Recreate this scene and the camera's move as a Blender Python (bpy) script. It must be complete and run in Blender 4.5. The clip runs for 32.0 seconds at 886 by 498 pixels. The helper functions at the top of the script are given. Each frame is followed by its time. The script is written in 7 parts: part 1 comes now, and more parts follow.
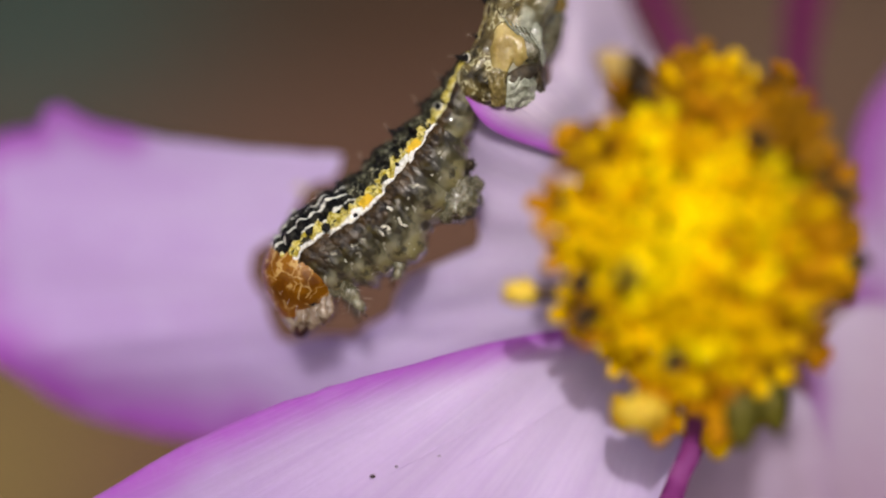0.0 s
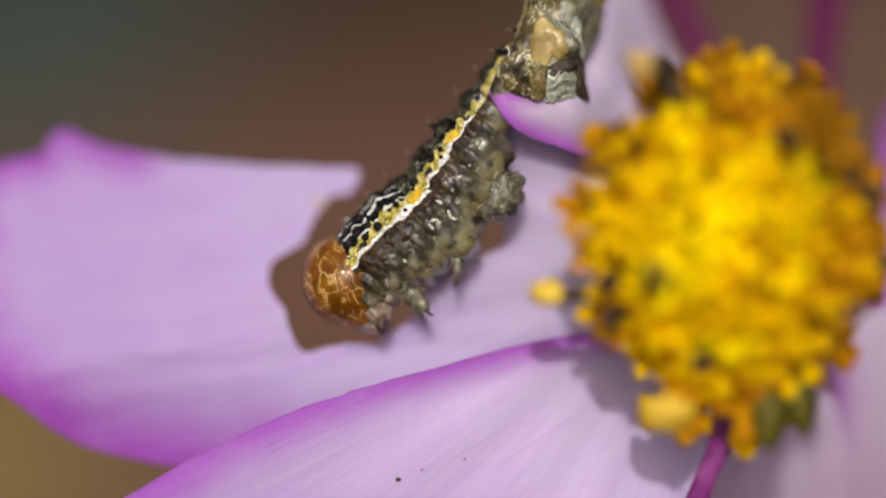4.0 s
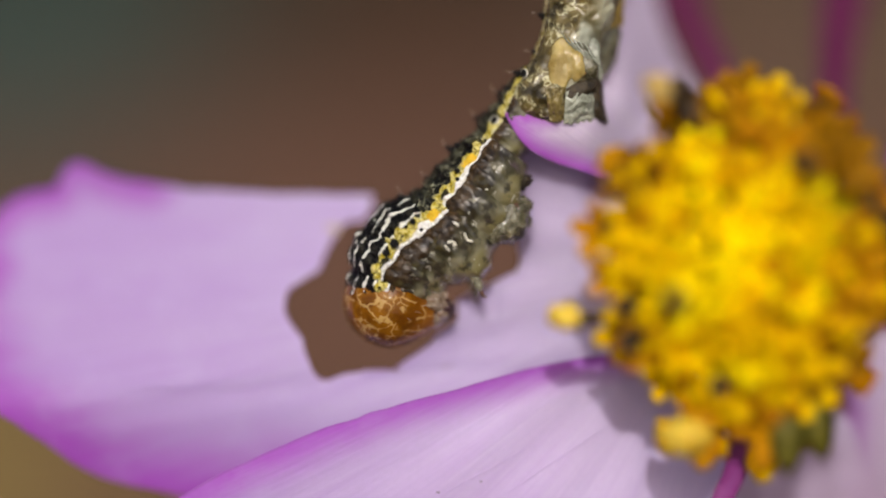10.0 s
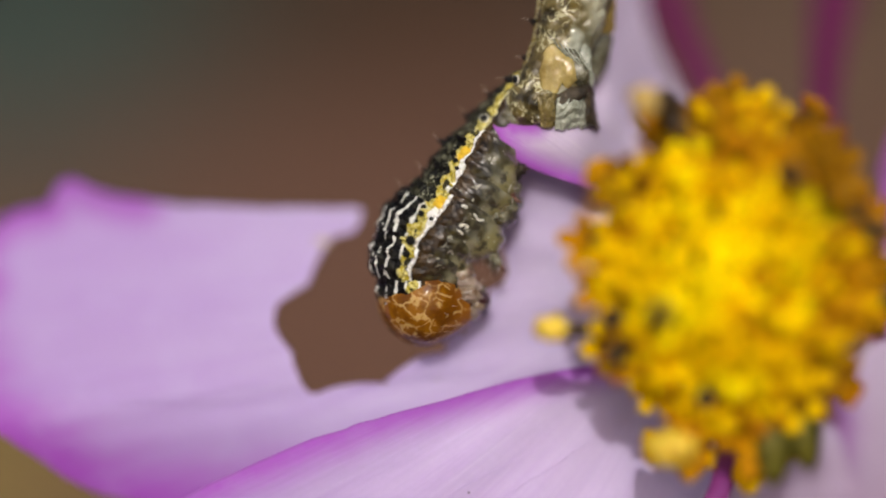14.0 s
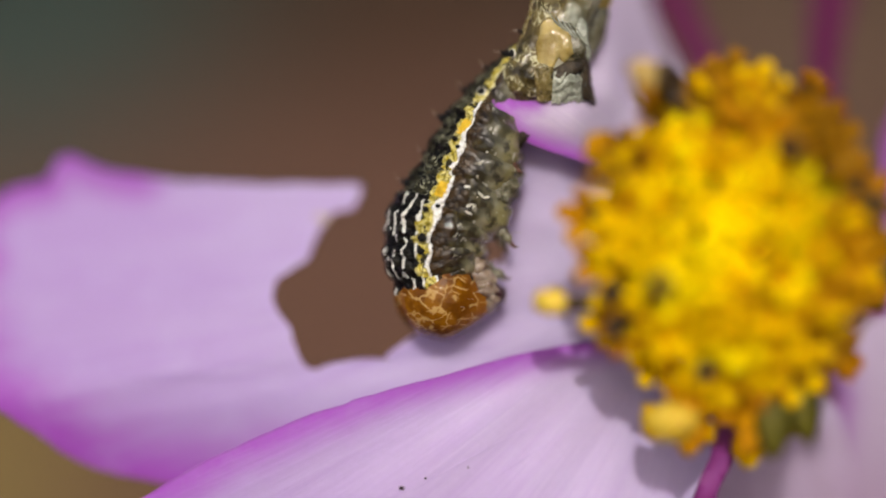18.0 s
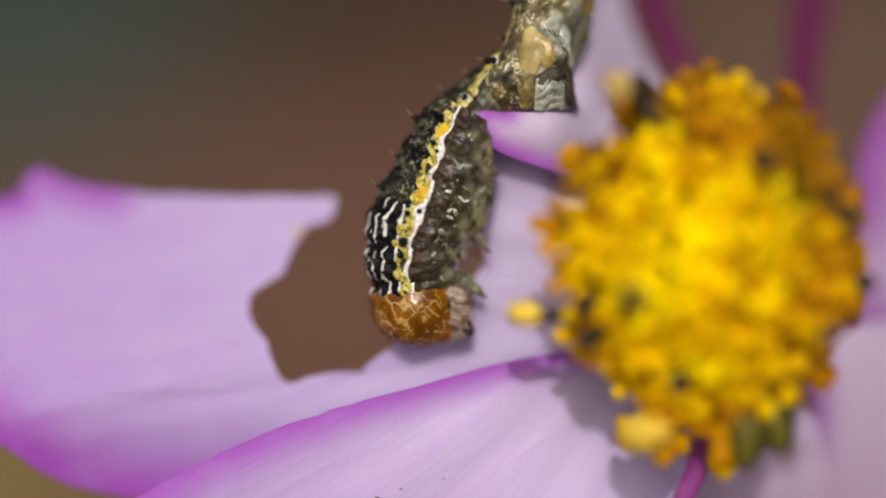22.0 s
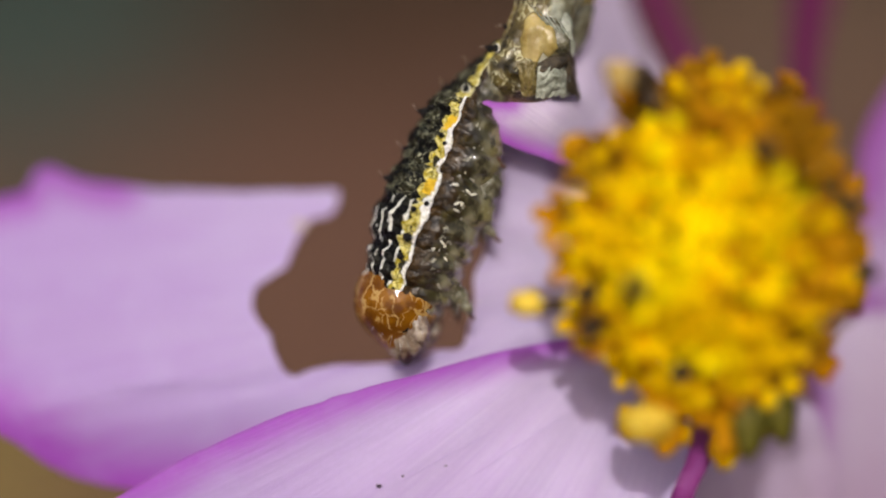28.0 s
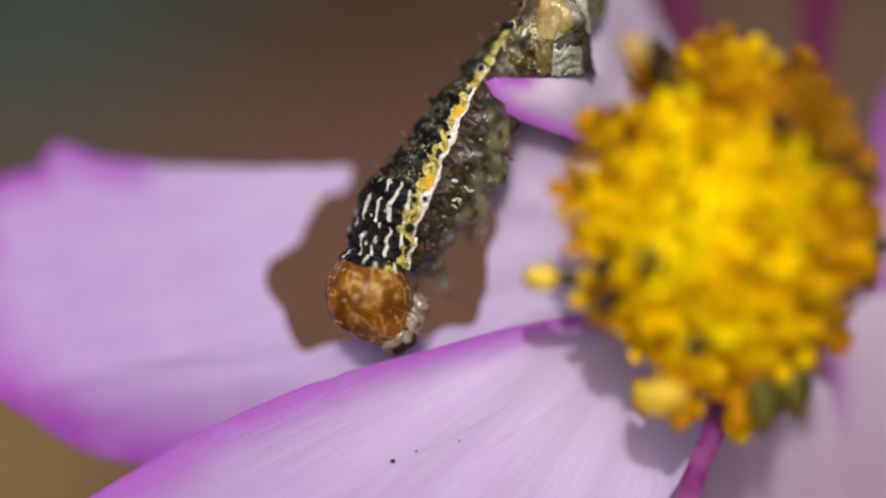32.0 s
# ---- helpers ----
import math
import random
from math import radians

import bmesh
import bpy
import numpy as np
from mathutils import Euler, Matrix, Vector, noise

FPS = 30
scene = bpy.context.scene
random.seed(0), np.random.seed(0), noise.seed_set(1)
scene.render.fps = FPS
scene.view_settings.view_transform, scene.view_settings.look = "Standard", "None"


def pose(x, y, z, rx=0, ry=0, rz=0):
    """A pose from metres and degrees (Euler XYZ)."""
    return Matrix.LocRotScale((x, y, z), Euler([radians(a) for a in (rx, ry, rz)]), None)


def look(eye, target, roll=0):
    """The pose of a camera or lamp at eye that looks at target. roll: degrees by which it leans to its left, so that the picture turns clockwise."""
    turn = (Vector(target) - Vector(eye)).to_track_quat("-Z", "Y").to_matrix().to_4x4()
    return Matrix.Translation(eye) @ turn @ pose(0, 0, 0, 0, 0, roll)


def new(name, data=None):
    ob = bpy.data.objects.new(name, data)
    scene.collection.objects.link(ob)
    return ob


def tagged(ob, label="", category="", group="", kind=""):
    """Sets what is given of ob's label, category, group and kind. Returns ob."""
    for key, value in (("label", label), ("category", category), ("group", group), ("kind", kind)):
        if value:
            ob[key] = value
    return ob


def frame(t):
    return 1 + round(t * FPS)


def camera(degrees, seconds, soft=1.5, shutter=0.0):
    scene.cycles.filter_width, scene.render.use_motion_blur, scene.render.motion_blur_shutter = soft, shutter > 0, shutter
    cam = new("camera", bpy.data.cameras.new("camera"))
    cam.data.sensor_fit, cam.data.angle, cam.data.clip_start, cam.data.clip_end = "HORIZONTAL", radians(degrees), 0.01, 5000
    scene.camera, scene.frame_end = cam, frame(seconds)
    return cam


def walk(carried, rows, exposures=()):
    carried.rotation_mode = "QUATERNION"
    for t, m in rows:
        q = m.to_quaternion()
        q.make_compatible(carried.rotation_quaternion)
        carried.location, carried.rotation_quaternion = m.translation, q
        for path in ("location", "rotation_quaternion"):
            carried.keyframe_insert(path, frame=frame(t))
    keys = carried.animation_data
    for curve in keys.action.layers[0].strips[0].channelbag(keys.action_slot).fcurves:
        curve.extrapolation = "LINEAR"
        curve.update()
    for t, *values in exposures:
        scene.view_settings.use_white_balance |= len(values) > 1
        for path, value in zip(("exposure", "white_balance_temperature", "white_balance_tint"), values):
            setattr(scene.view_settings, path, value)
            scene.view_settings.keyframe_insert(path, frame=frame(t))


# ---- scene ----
MM = 0.001
REACH = 73.15  # from the lens to the petal plane, in millimetres
PLANT = pose(0, 0, 0.45, 55, 0, 0)  # the flower's own space: x and y in the petal plane, z towards the lens
cam = camera(30.0, 32.0, soft=2.1)
cam.data.dof.use_dof = True
cam.data.dof.focus_distance = 0.0722
cam.data.dof.aperture_fstop = 5.5


def eye(u, v):
    return PLANT @ pose(u * MM, v * MM, REACH * MM)


walk(cam, [
    (0, eye(-0.037, -0.14)), (0.5, eye(-0.025, 0.013)), (1, eye(-0.128, 0.256)), (1.5, eye(-0.523, 0.689)), (2, eye(-0.65, 0.817)),
    (2.5, eye(-0.829, 0.142)), (3, eye(-0.982, -0.127)), (3.5, eye(-1.058, -0.14)), (5.5, eye(-1.468, -0.051)), (6, eye(-1.301, -0.319)),
    (6.5, eye(-1.16, -0.242)), (7, eye(-1.365, -0.076)), (7.5, eye(-2.016, -0.115)), (8, eye(-2.335, -0.242)), (8.5, eye(-2.526, -0.637)),
    (9, eye(-2.156, -0.472)), (9.5, eye(-1.9, 0.115)), (10, eye(-1.888, 0.843)), (10.5, eye(-1.977, 0.983)), (11, eye(-2.13, 0.791)),
    (11.5, eye(-1.913, 1.022)), (12, eye(-1.455, 1.277)), (12.5, eye(-1.313, 1.621)), (13, eye(-1.212, 1.838)), (13.5, eye(-1.39, 1.507)),
    (14, eye(-1.34, 1.327)), (14.5, eye(-1.135, 1.468)), (16.5, eye(-1.301, 0.958)), (17, eye(-1.48, 0.613)), (17.5, eye(-1.582, 0.268)),
    (18, eye(-1.314, 0.243)), (18.5, eye(-1.416, 0.562)), (19, eye(-1.607, 0.792)), (19.5, eye(-1.48, 0.804)), (20, eye(-1.646, 0.779)),
    (20.5, eye(-1.263, 1.238)), (21, eye(-0.829, 1.454)), (21.5, eye(-0.382, 1.532)), (22, eye(-0.243, 0.727)), (22.5, eye(-0.165, 0.052)),
    (23, eye(-0, 0)), (23.5, eye(-0.062, 0.319)), (24, eye(-0.23, 0.332)), (24.5, eye(0.128, 0.512)), (25, eye(0.052, 0.537)),
    (25.5, eye(-0.062, 0.256)), (27.5, eye(-0.153, 0.256)), (28, eye(-0.319, 0.307)), (28.5, eye(-0.345, -0.127)), (29, eye(-0.217, -0.612)),
    (29.5, eye(-0.23, -0.893)), (30, eye(-0.128, -0.816)), (30.5, eye(-0.153, -0.701)), (31, eye(-0.51, -0.766)), (31.5, eye(-1.02, -1.083)),
    (32, eye(-0.918, -0.765)),
])

# ---- world and light ----
world = bpy.data.worlds.new("sky")
scene.world = world
world.use_nodes = True
wt = world.node_tree
sky = wt.nodes.new("ShaderNodeTexSky")
sky.sky_type = "NISHITA"
sky.sun_disc = False
sky.air_density = 0.6
sky.dust_density = 7.0
sky.ozone_density = 0.0
SUN_LOCAL = Vector((-0.04, 0.44, 0.885)).normalized()
SUN_WAY = (PLANT.to_3x3() @ SUN_LOCAL).normalized()
sky.sun_elevation = math.asin(SUN_WAY.z)
sky.sun_rotation = math.atan2(SUN_WAY.x, SUN_WAY.y)
wt.links.new(sky.outputs["Color"], wt.nodes["Background"].inputs["Color"])
wt.nodes["Background"].inputs["Strength"].default_value = 0.10

sun_data = bpy.data.lights.new("sun", "SUN")
sun_data.energy = 1.88
sun_data.angle = radians(2.5)
sun_data.color = (1.0, 0.975, 0.94)
sun = new("sun", sun_data)
sun.matrix_world = look(SUN_WAY * 3.0, (0, 0, 0))


# ---- small tools ----
def thing(name, m, label, category, kind="", group=""):
    ob = new(name)
    ob.empty_display_size = 0.005
    ob.matrix_world = m
    return tagged(ob, label, category, group, kind)


def finish(bm, name, material, smooth=True, scale=MM):
    me = bpy.data.meshes.new(name)
    for v in bm.verts:
        v.co *= scale
    if smooth:
        for f in bm.faces:
            f.smooth = True
    bm.to_mesh(me)
    bm.free()
    me.materials.append(material)
    return me


def part(name, bm, material, parent, label="", m=None, smooth=True):
    data = bm if isinstance(bm, bpy.types.Mesh) else finish(bm, name, material, smooth)
    ob = new(name, data)
    ob.parent = parent
    if m is not None:
        ob.matrix_basis = m
    return tagged(ob, label)


def at(x, y, z, rx=0, ry=0, rz=0):
    """A pose in millimetres and degrees."""
    return pose(x * MM, y * MM, z * MM, rx, ry, rz)


def lift(u, v, w):
    """A point over the petal plane, raised by w towards the lens along its ray."""
    s = 1 - w / REACH
    return Vector((u * s, v * s, w))


def smooth01(a, b, x):
    t = min(1.0, max(0.0, (x - a) / (b - a)))
    return t * t * (3 - 2 * t)


# ---- shader tools ----
def start(name):
    m = bpy.data.materials.new(name)
    m.use_nodes = True
    nt = m.node_tree
    return m, nt, nt.nodes["Principled BSDF"]


def feed(nt, socket, value):
    if hasattr(value, "is_output"):
        nt.links.new(value, socket)
    elif isinstance(value, (tuple, list)) and len(value) == 3 and socket.type == "RGBA":
        socket.default_value = (*value, 1)
    else:
        socket.default_value = value


def coords(nt, which="Object"):
    return nt.nodes.new("ShaderNodeTexCoord").outputs[which]


def stretch(nt, vec, sx, sy, sz):
    n = nt.nodes.new("ShaderNodeMapping")
    n.inputs["Scale"].default_value = (sx, sy, sz)
    nt.links.new(vec, n.inputs["Vector"])
    return n.outputs["Vector"]


def grain(nt, vec, scale, detail=4.0, rough=0.55, warp=0.0):
    n = nt.nodes.new("ShaderNodeTexNoise")
    nt.links.new(vec, n.inputs["Vector"])
    n.inputs["Scale"].default_value = scale
    n.inputs["Detail"].default_value = detail
    n.inputs["Roughness"].default_value = rough
    n.inputs["Distortion"].default_value = warp
    return n.outputs["Fac"]


def jitter(nt, vec, scale, amount):
    """The place pushed about by noise."""
    n = nt.nodes.new("ShaderNodeTexNoise")
    nt.links.new(vec, n.inputs["Vector"])
    n.inputs["Scale"].default_value = scale
    n.inputs["Detail"].default_value = 2.0
    k = nt.nodes.new("ShaderNodeVectorMath")
    k.operation = "MULTIPLY_ADD"
    nt.links.new(n.outputs["Color"], k.inputs[0])
    k.inputs[1].default_value = (amount, amount, amount)
    nt.links.new(vec, k.inputs[2])
    return k.outputs[0]


def cells(nt, vec, scale, feature="DISTANCE_TO_EDGE"):
    n = nt.nodes.new("ShaderNodeTexVoronoi")
    n.feature = feature
    nt.links.new(vec, n.inputs["Vector"])
    n.inputs["Scale"].default_value = scale
    return n.outputs["Distance"]


def calc(nt, op, a, b=0.0, c=0.0):
    n = nt.nodes.new("ShaderNodeMath")
    n.operation = op
    feed(nt, n.inputs[0], a)
    feed(nt, n.inputs[1], b)
    feed(nt, n.inputs[2], c)
    return n.outputs[0]


def span(nt, x, a, b, lo=0.0, hi=1.0):
    n = nt.nodes.new("ShaderNodeMapRange")
    n.interpolation_type = "SMOOTHSTEP"
    feed(nt, n.inputs["Value"], x)
    n.inputs["From Min"].default_value = a
    n.inputs["From Max"].default_value = b
    n.inputs["To Min"].default_value = lo
    n.inputs["To Max"].default_value = hi
    return n.outputs["Result"]


def blend(nt, fac, a, b):
    n = nt.nodes.new("ShaderNodeMix")
    n.data_type = "RGBA"
    feed(nt, n.inputs[0], fac)
    feed(nt, n.inputs[6], a)
    feed(nt, n.inputs[7], b)
    return n.outputs[2]


def relief(nt, bsdf, height, strength, distance=0.0001):
    n = nt.nodes.new("ShaderNodeBump")
    feed(nt, n.inputs["Strength"], strength)
    n.inputs["Distance"].default_value = distance
    nt.links.new(height, n.inputs["Height"])
    nt.links.new(n.outputs["Normal"], bsdf.inputs["Normal"])
    nt.links.new(n.outputs["Normal"], bsdf.inputs["Coat Normal"])


def split(nt, vec):
    n = nt.nodes.new("ShaderNodeSeparateXYZ")
    nt.links.new(vec, n.inputs[0])
    return n.outputs[0], n.outputs[1], n.outputs[2]


def number(nt, name):
    n = nt.nodes.new("ShaderNodeAttribute")
    n.attribute_name = name
    return n.outputs["Fac"]


def chance(nt):
    return nt.nodes.new("ShaderNodeObjectInfo").outputs["Random"]


# ---- materials ----
def petal_material(name, pale, deep, margin_width, thin=0.3, one_tone=False, vein=1.0):
    """Lilac petal: long fine veins, a deeper margin, paler throat."""
    m, nt, b = start(name)
    uv = coords(nt, "UV")
    across, along, _ = split(nt, uv)
    rim = number(nt, "margin")
    streak = grain(nt, stretch(nt, uv, 26, 0.10, 1), 1.0, 6.0, 0.72)
    fine = grain(nt, stretch(nt, uv, 95, 0.16, 1), 1.0, 3.0, 0.5)
    cloud = grain(nt, coords(nt), 260, 4.0, 0.6)
    thread = span(nt, grain(nt, stretch(nt, uv, 210, 0.10, 1), 1.0, 2.0, 0.5), 0.44, 0.62)
    base = blend(nt, span(nt, streak, 0.3, 0.7), pale, [p * (1 - q * vein) for p, q in zip(pale, (0.14, 0.24, 0.09))])
    if not one_tone:
        base = blend(nt, span(nt, along, 4.0, 15.0), blend(nt, 0.68, base, (0.755, 0.675, 0.83)), base)
        base = blend(nt, span(nt, along, 13.0, 30.0, 0.0, 0.72), base, (0.47, 0.285, 0.64))
        base = blend(nt, calc(nt, "MULTIPLY", thread, span(nt, along, 5.0, 16.0, 0.34, 0.16)), base, (0.54, 0.40, 0.71))
    reach = calc(nt, "ADD", rim, calc(nt, "MULTIPLY", calc(nt, "SUBTRACT", streak, 0.5), margin_width * 0.7 * vein))
    edge = span(nt, reach, 0.0, margin_width, 1.0, 0.0)
    edge = calc(nt, "POWER", edge, 1.15)
    colour = blend(nt, edge, base, deep)
    colour = blend(nt, span(nt, rim, 0.0, 0.22, 0.55, 0.0), colour, [0.6 * p for p in deep])
    if not one_tone:
        colour = blend(nt, span(nt, cloud, 0.45, 0.8, 0.0, 0.18), colour, (0.67, 0.64, 0.84))
    speck = grain(nt, coords(nt), 3200, 3.0, 0.7)
    colour = blend(nt, span(nt, calc(nt, "ADD", calc(nt, "MULTIPLY", speck, 0.6), calc(nt, "MULTIPLY", fine, 0.4)), 0.35, 0.65, 0.0, 0.10), colour, [0.55 * p for p in pale])
    feed(nt, b.inputs["Base Color"], colour)
    feed(nt, b.inputs["Roughness"], span(nt, fine, 0.2, 0.8, 0.45, 0.7))
    b.inputs["Specular IOR Level"].default_value = 0.3
    b.inputs["Sheen Weight"].default_value = 0.0 if one_tone else 0.06
    height = calc(nt, "ADD", calc(nt, "MULTIPLY", streak, 0.6), calc(nt, "MULTIPLY", fine, 0.4))
    relief(nt, b, height, 0.45, 0.0002)
    tl = nt.nodes.new("ShaderNodeBsdfTranslucent")
    nt.links.new(colour, tl.inputs["Color"])
    mx = nt.nodes.new("ShaderNodeMixShader")
    mx.inputs[0].default_value = thin
    nt.links.new(b.outputs[0], mx.inputs[1])
    nt.links.new(tl.outputs[0], mx.inputs[2])
    nt.links.new(mx.outputs[0], nt.nodes["Material Output"].inputs["Surface"])
    return m


def skin_material(name, kind, width=0.12, patch=None, puff=None):
    """Caterpillar skin, painted by the angle from the back (0) to the belly (1). width: of the side stripe; patch and puff: where
    along the ring (mm) its orange patch and its white swelling lie."""
    m, nt, b = start(name)
    vec = coords(nt)
    x, y, z = split(nt, vec)
    mm = calc(nt, "MULTIPLY", x, 1000.0)
    raw = calc(nt, "DIVIDE", calc(nt, "ARCTAN2", calc(nt, "ABSOLUTE", z), calc(nt, "MULTIPLY", y, -1.0)), math.pi)
    n1 = grain(nt, vec, 1800, 3.0)
    n2 = grain(nt, vec, 5200, 3.0, 0.6)
    n3 = grain(nt, vec, 750, 2.0)

    def shifted(a, g, k):
        return calc(nt, "ADD", a, calc(nt, "MULTIPLY", calc(nt, "SUBTRACT", g, 0.5), k))

    def hump(centre, half):
        return span(nt, calc(nt, "ABSOLUTE", calc(nt, "SUBTRACT", mm, centre)), half * 0.35, half, 1.0, 0.0)
    ang = shifted(shifted(raw, n1, 0.055), n2, 0.018)
    swell = hump(puff, 0.62) if puff is not None else 0.0
    # black back with pale scribbles
    if kind == "collar":
        bent = jitter(nt, vec, 1200, 0.0004)
        wob = calc(nt, "MULTIPLY", grain(nt, stretch(nt, bent, 650, 900, 900), 1.0, 1.0), 7.0)
        stroke = calc(nt, "SINE", calc(nt, "ADD", calc(nt, "MULTIPLY", shifted(raw, n1, 0.05), 70.0), wob))
        pale = calc(nt, "MULTIPLY", span(nt, stroke, 0.55, 0.85), span(nt, grain(nt, vec, 1050, 1.0), 0.42, 0.48))
        dots = span(nt, cells(nt, bent, 2300, "F1"), 0.16, 0.24, 1.0, 0.0)
        pale = calc(nt, "MAXIMUM", pale, calc(nt, "MULTIPLY", dots, span(nt, n3, 0.52, 0.58)))
        chalk = (0.66, 0.66, 0.58)
        ground = blend(nt, span(nt, n1, 0.45, 0.62), (0.0022, 0.002, 0.0018), (0.018, 0.017, 0.012))
    else:
        lines = grain(nt, vec, 2300, 2.5, 0.55, 1.4)
        pale = span(nt, calc(nt, "ABSOLUTE", calc(nt, "SUBTRACT", lines, 0.5)), 0.010, 0.026, 0.75, 0.0)
        pale = calc(nt, "MULTIPLY", pale, span(nt, grain(nt, vec, 900, 2.0), 0.40, 0.54))
        chalk = (0.46, 0.46, 0.31)
        ground = blend(nt, span(nt, n1, 0.42, 0.62), (0.003, 0.003, 0.002), (0.036, 0.034, 0.017))
    back = blend(nt, pale, ground, chalk)
    # the side stripe: lemon and cream lobes, an orange patch, a white line that swells
    low = calc(nt, "ADD", 0.440, calc(nt, "MULTIPLY", swell, 0.016))
    low = calc(nt, "ADD", low, calc(nt, "MULTIPLY", calc(nt, "SINE", calc(nt, "ADD", calc(nt, "MULTIPLY", mm, 3.4), calc(nt, "MULTIPLY", n3, 6.0))), 0.011))
    line_top = calc(nt, "SUBTRACT", low, calc(nt, "ADD", calc(nt, "MULTIPLY", n1, 0.042), calc(nt, "MULTIPLY", swell, 0.034)))
    lobes = calc(nt, "ABSOLUTE", calc(nt, "SINE", calc(nt, "ADD", calc(nt, "MULTIPLY", mm, 4.6), calc(nt, "MULTIPLY", n1, 2.5))))
    top = calc(nt, "SUBTRACT", low, calc(nt, "ADD", width * 0.72, calc(nt, "MULTIPLY", lobes, width * 0.45)))
    cell = cells(nt, vec, 2100)
    lemon = blend(nt, span(nt, n2, 0.42, 0.56), (0.42, 0.33, 0.022), (0.66, 0.58, 0.20))
    lemon = blend(nt, span(nt, calc(nt, "ADD", cell, calc(nt, "MULTIPLY", n2, 0.05)), 0.035, 0.075, 0.85, 0.0), lemon, (0.10, 0.085, 0.012))
    lemon = blend(nt, span(nt, n1, 0.56, 0.61), lemon, (0.028, 0.024, 0.010))
    if patch is not None:
        near = calc(nt, "MULTIPLY", hump(patch, 0.52), span(nt, calc(nt, "SUBTRACT", line_top, ang), 0.060, 0.085, 1.0, 0.0))
        lemon = blend(nt, span(nt, shifted(near, n2, 0.5), 0.35, 0.6), lemon, blend(nt, n2, (0.62, 0.36, 0.012), (0.80, 0.56, 0.05)))
    rim = span(nt, calc(nt, "SUBTRACT", ang, top), 0.010, 0.024, 0.8, 0.0)
    lemon = blend(nt, calc(nt, "MULTIPLY", rim, span(nt, n3, 0.42, 0.55)), lemon, (0.74, 0.72, 0.45))
    white = blend(nt, span(nt, n2, 0.44, 0.52), (0.44, 0.38, 0.08), (0.68, 0.64, 0.38)) if kind == "waist" else blend(nt, span(nt, n2, 0.36, 0.5), (0.60, 0.58, 0.48), (0.84, 0.83, 0.79))
    # wet brown, then grey-olive skin below the stripe
    brown = blend(nt, span(nt, n1, 0.35, 0.68), (0.007, 0.0035, 0.001), (0.060, 0.033, 0.009))
    olive = blend(nt, span(nt, n3, 0.35, 0.65), (0.014, 0.010, 0.003), (0.100, 0.082, 0.022))
    marks = grain(nt, vec, 2000, 2.0, 0.5, 0.9)
    side = blend(nt, span(nt, marks, 0.62, 0.70, 0.0, 0.7), olive, (0.46, 0.44, 0.33))
    belly = blend(nt, span(nt, n3, 0.36, 0.62), (0.040, 0.035, 0.011), (0.22, 0.205, 0.125))
    belly = blend(nt, span(nt, grain(nt, vec, 620, 1.0), 0.52, 0.66, 0.0, 0.6), belly, (0.17, 0.145, 0.035))
    belly = blend(nt, span(nt, n1, 0.34, 0.50, 0.85, 0.0), belly, (0.010, 0.007, 0.002))
    belly = blend(nt, span(nt, marks, 0.64, 0.70, 0.0, 0.6), belly, (0.52, 0.51, 0.43))

    def step(colour, edge, soft, other):
        return blend(nt, span(nt, calc(nt, "SUBTRACT", ang, edge), 0.0, soft), colour, other)
    col = step(back, top, 0.008, lemon)
    col = step(col, line_top, 0.007, white)
    col = step(col, low, 0.008, brown)
    loose = shifted(raw, n3, 0.10)
    col = blend(nt, span(nt, loose, 0.52, 0.59), col, side)
    col = blend(nt, span(nt, loose, 0.58, 0.68), col, belly)
    feed(nt, b.inputs["Base Color"], col)
    feed(nt, b.inputs["Roughness"], span(nt, n2, 0.3, 0.7, 0.28, 0.55))
    feed(nt, b.inputs["Coat Weight"], span(nt, raw, 0.42, 0.6, 0.12, 1.0))
    b.inputs["Coat Roughness"].default_value = 0.04
    feed(nt, b.inputs["Specular IOR Level"], span(nt, raw, 0.42, 0.6, 0.10, 0.45))
    b.inputs["Subsurface Weight"].default_value = 0.04
    b.inputs["Subsurface Radius"].default_value = (0.0006, 0.0004, 0.0002)
    b.inputs["Subsurface Scale"].default_value = 0.6
    height = calc(nt, "ADD", calc(nt, "MULTIPLY", n2, 0.5), calc(nt, "MULTIPLY", n1, 1.6))
    height = calc(nt, "ADD", height, calc(nt, "MULTIPLY", pale, 0.15))
    relief(nt, b, height, span(nt, raw, 0.42, 0.56, 0.7, 0.22), 0.0003)
    return m


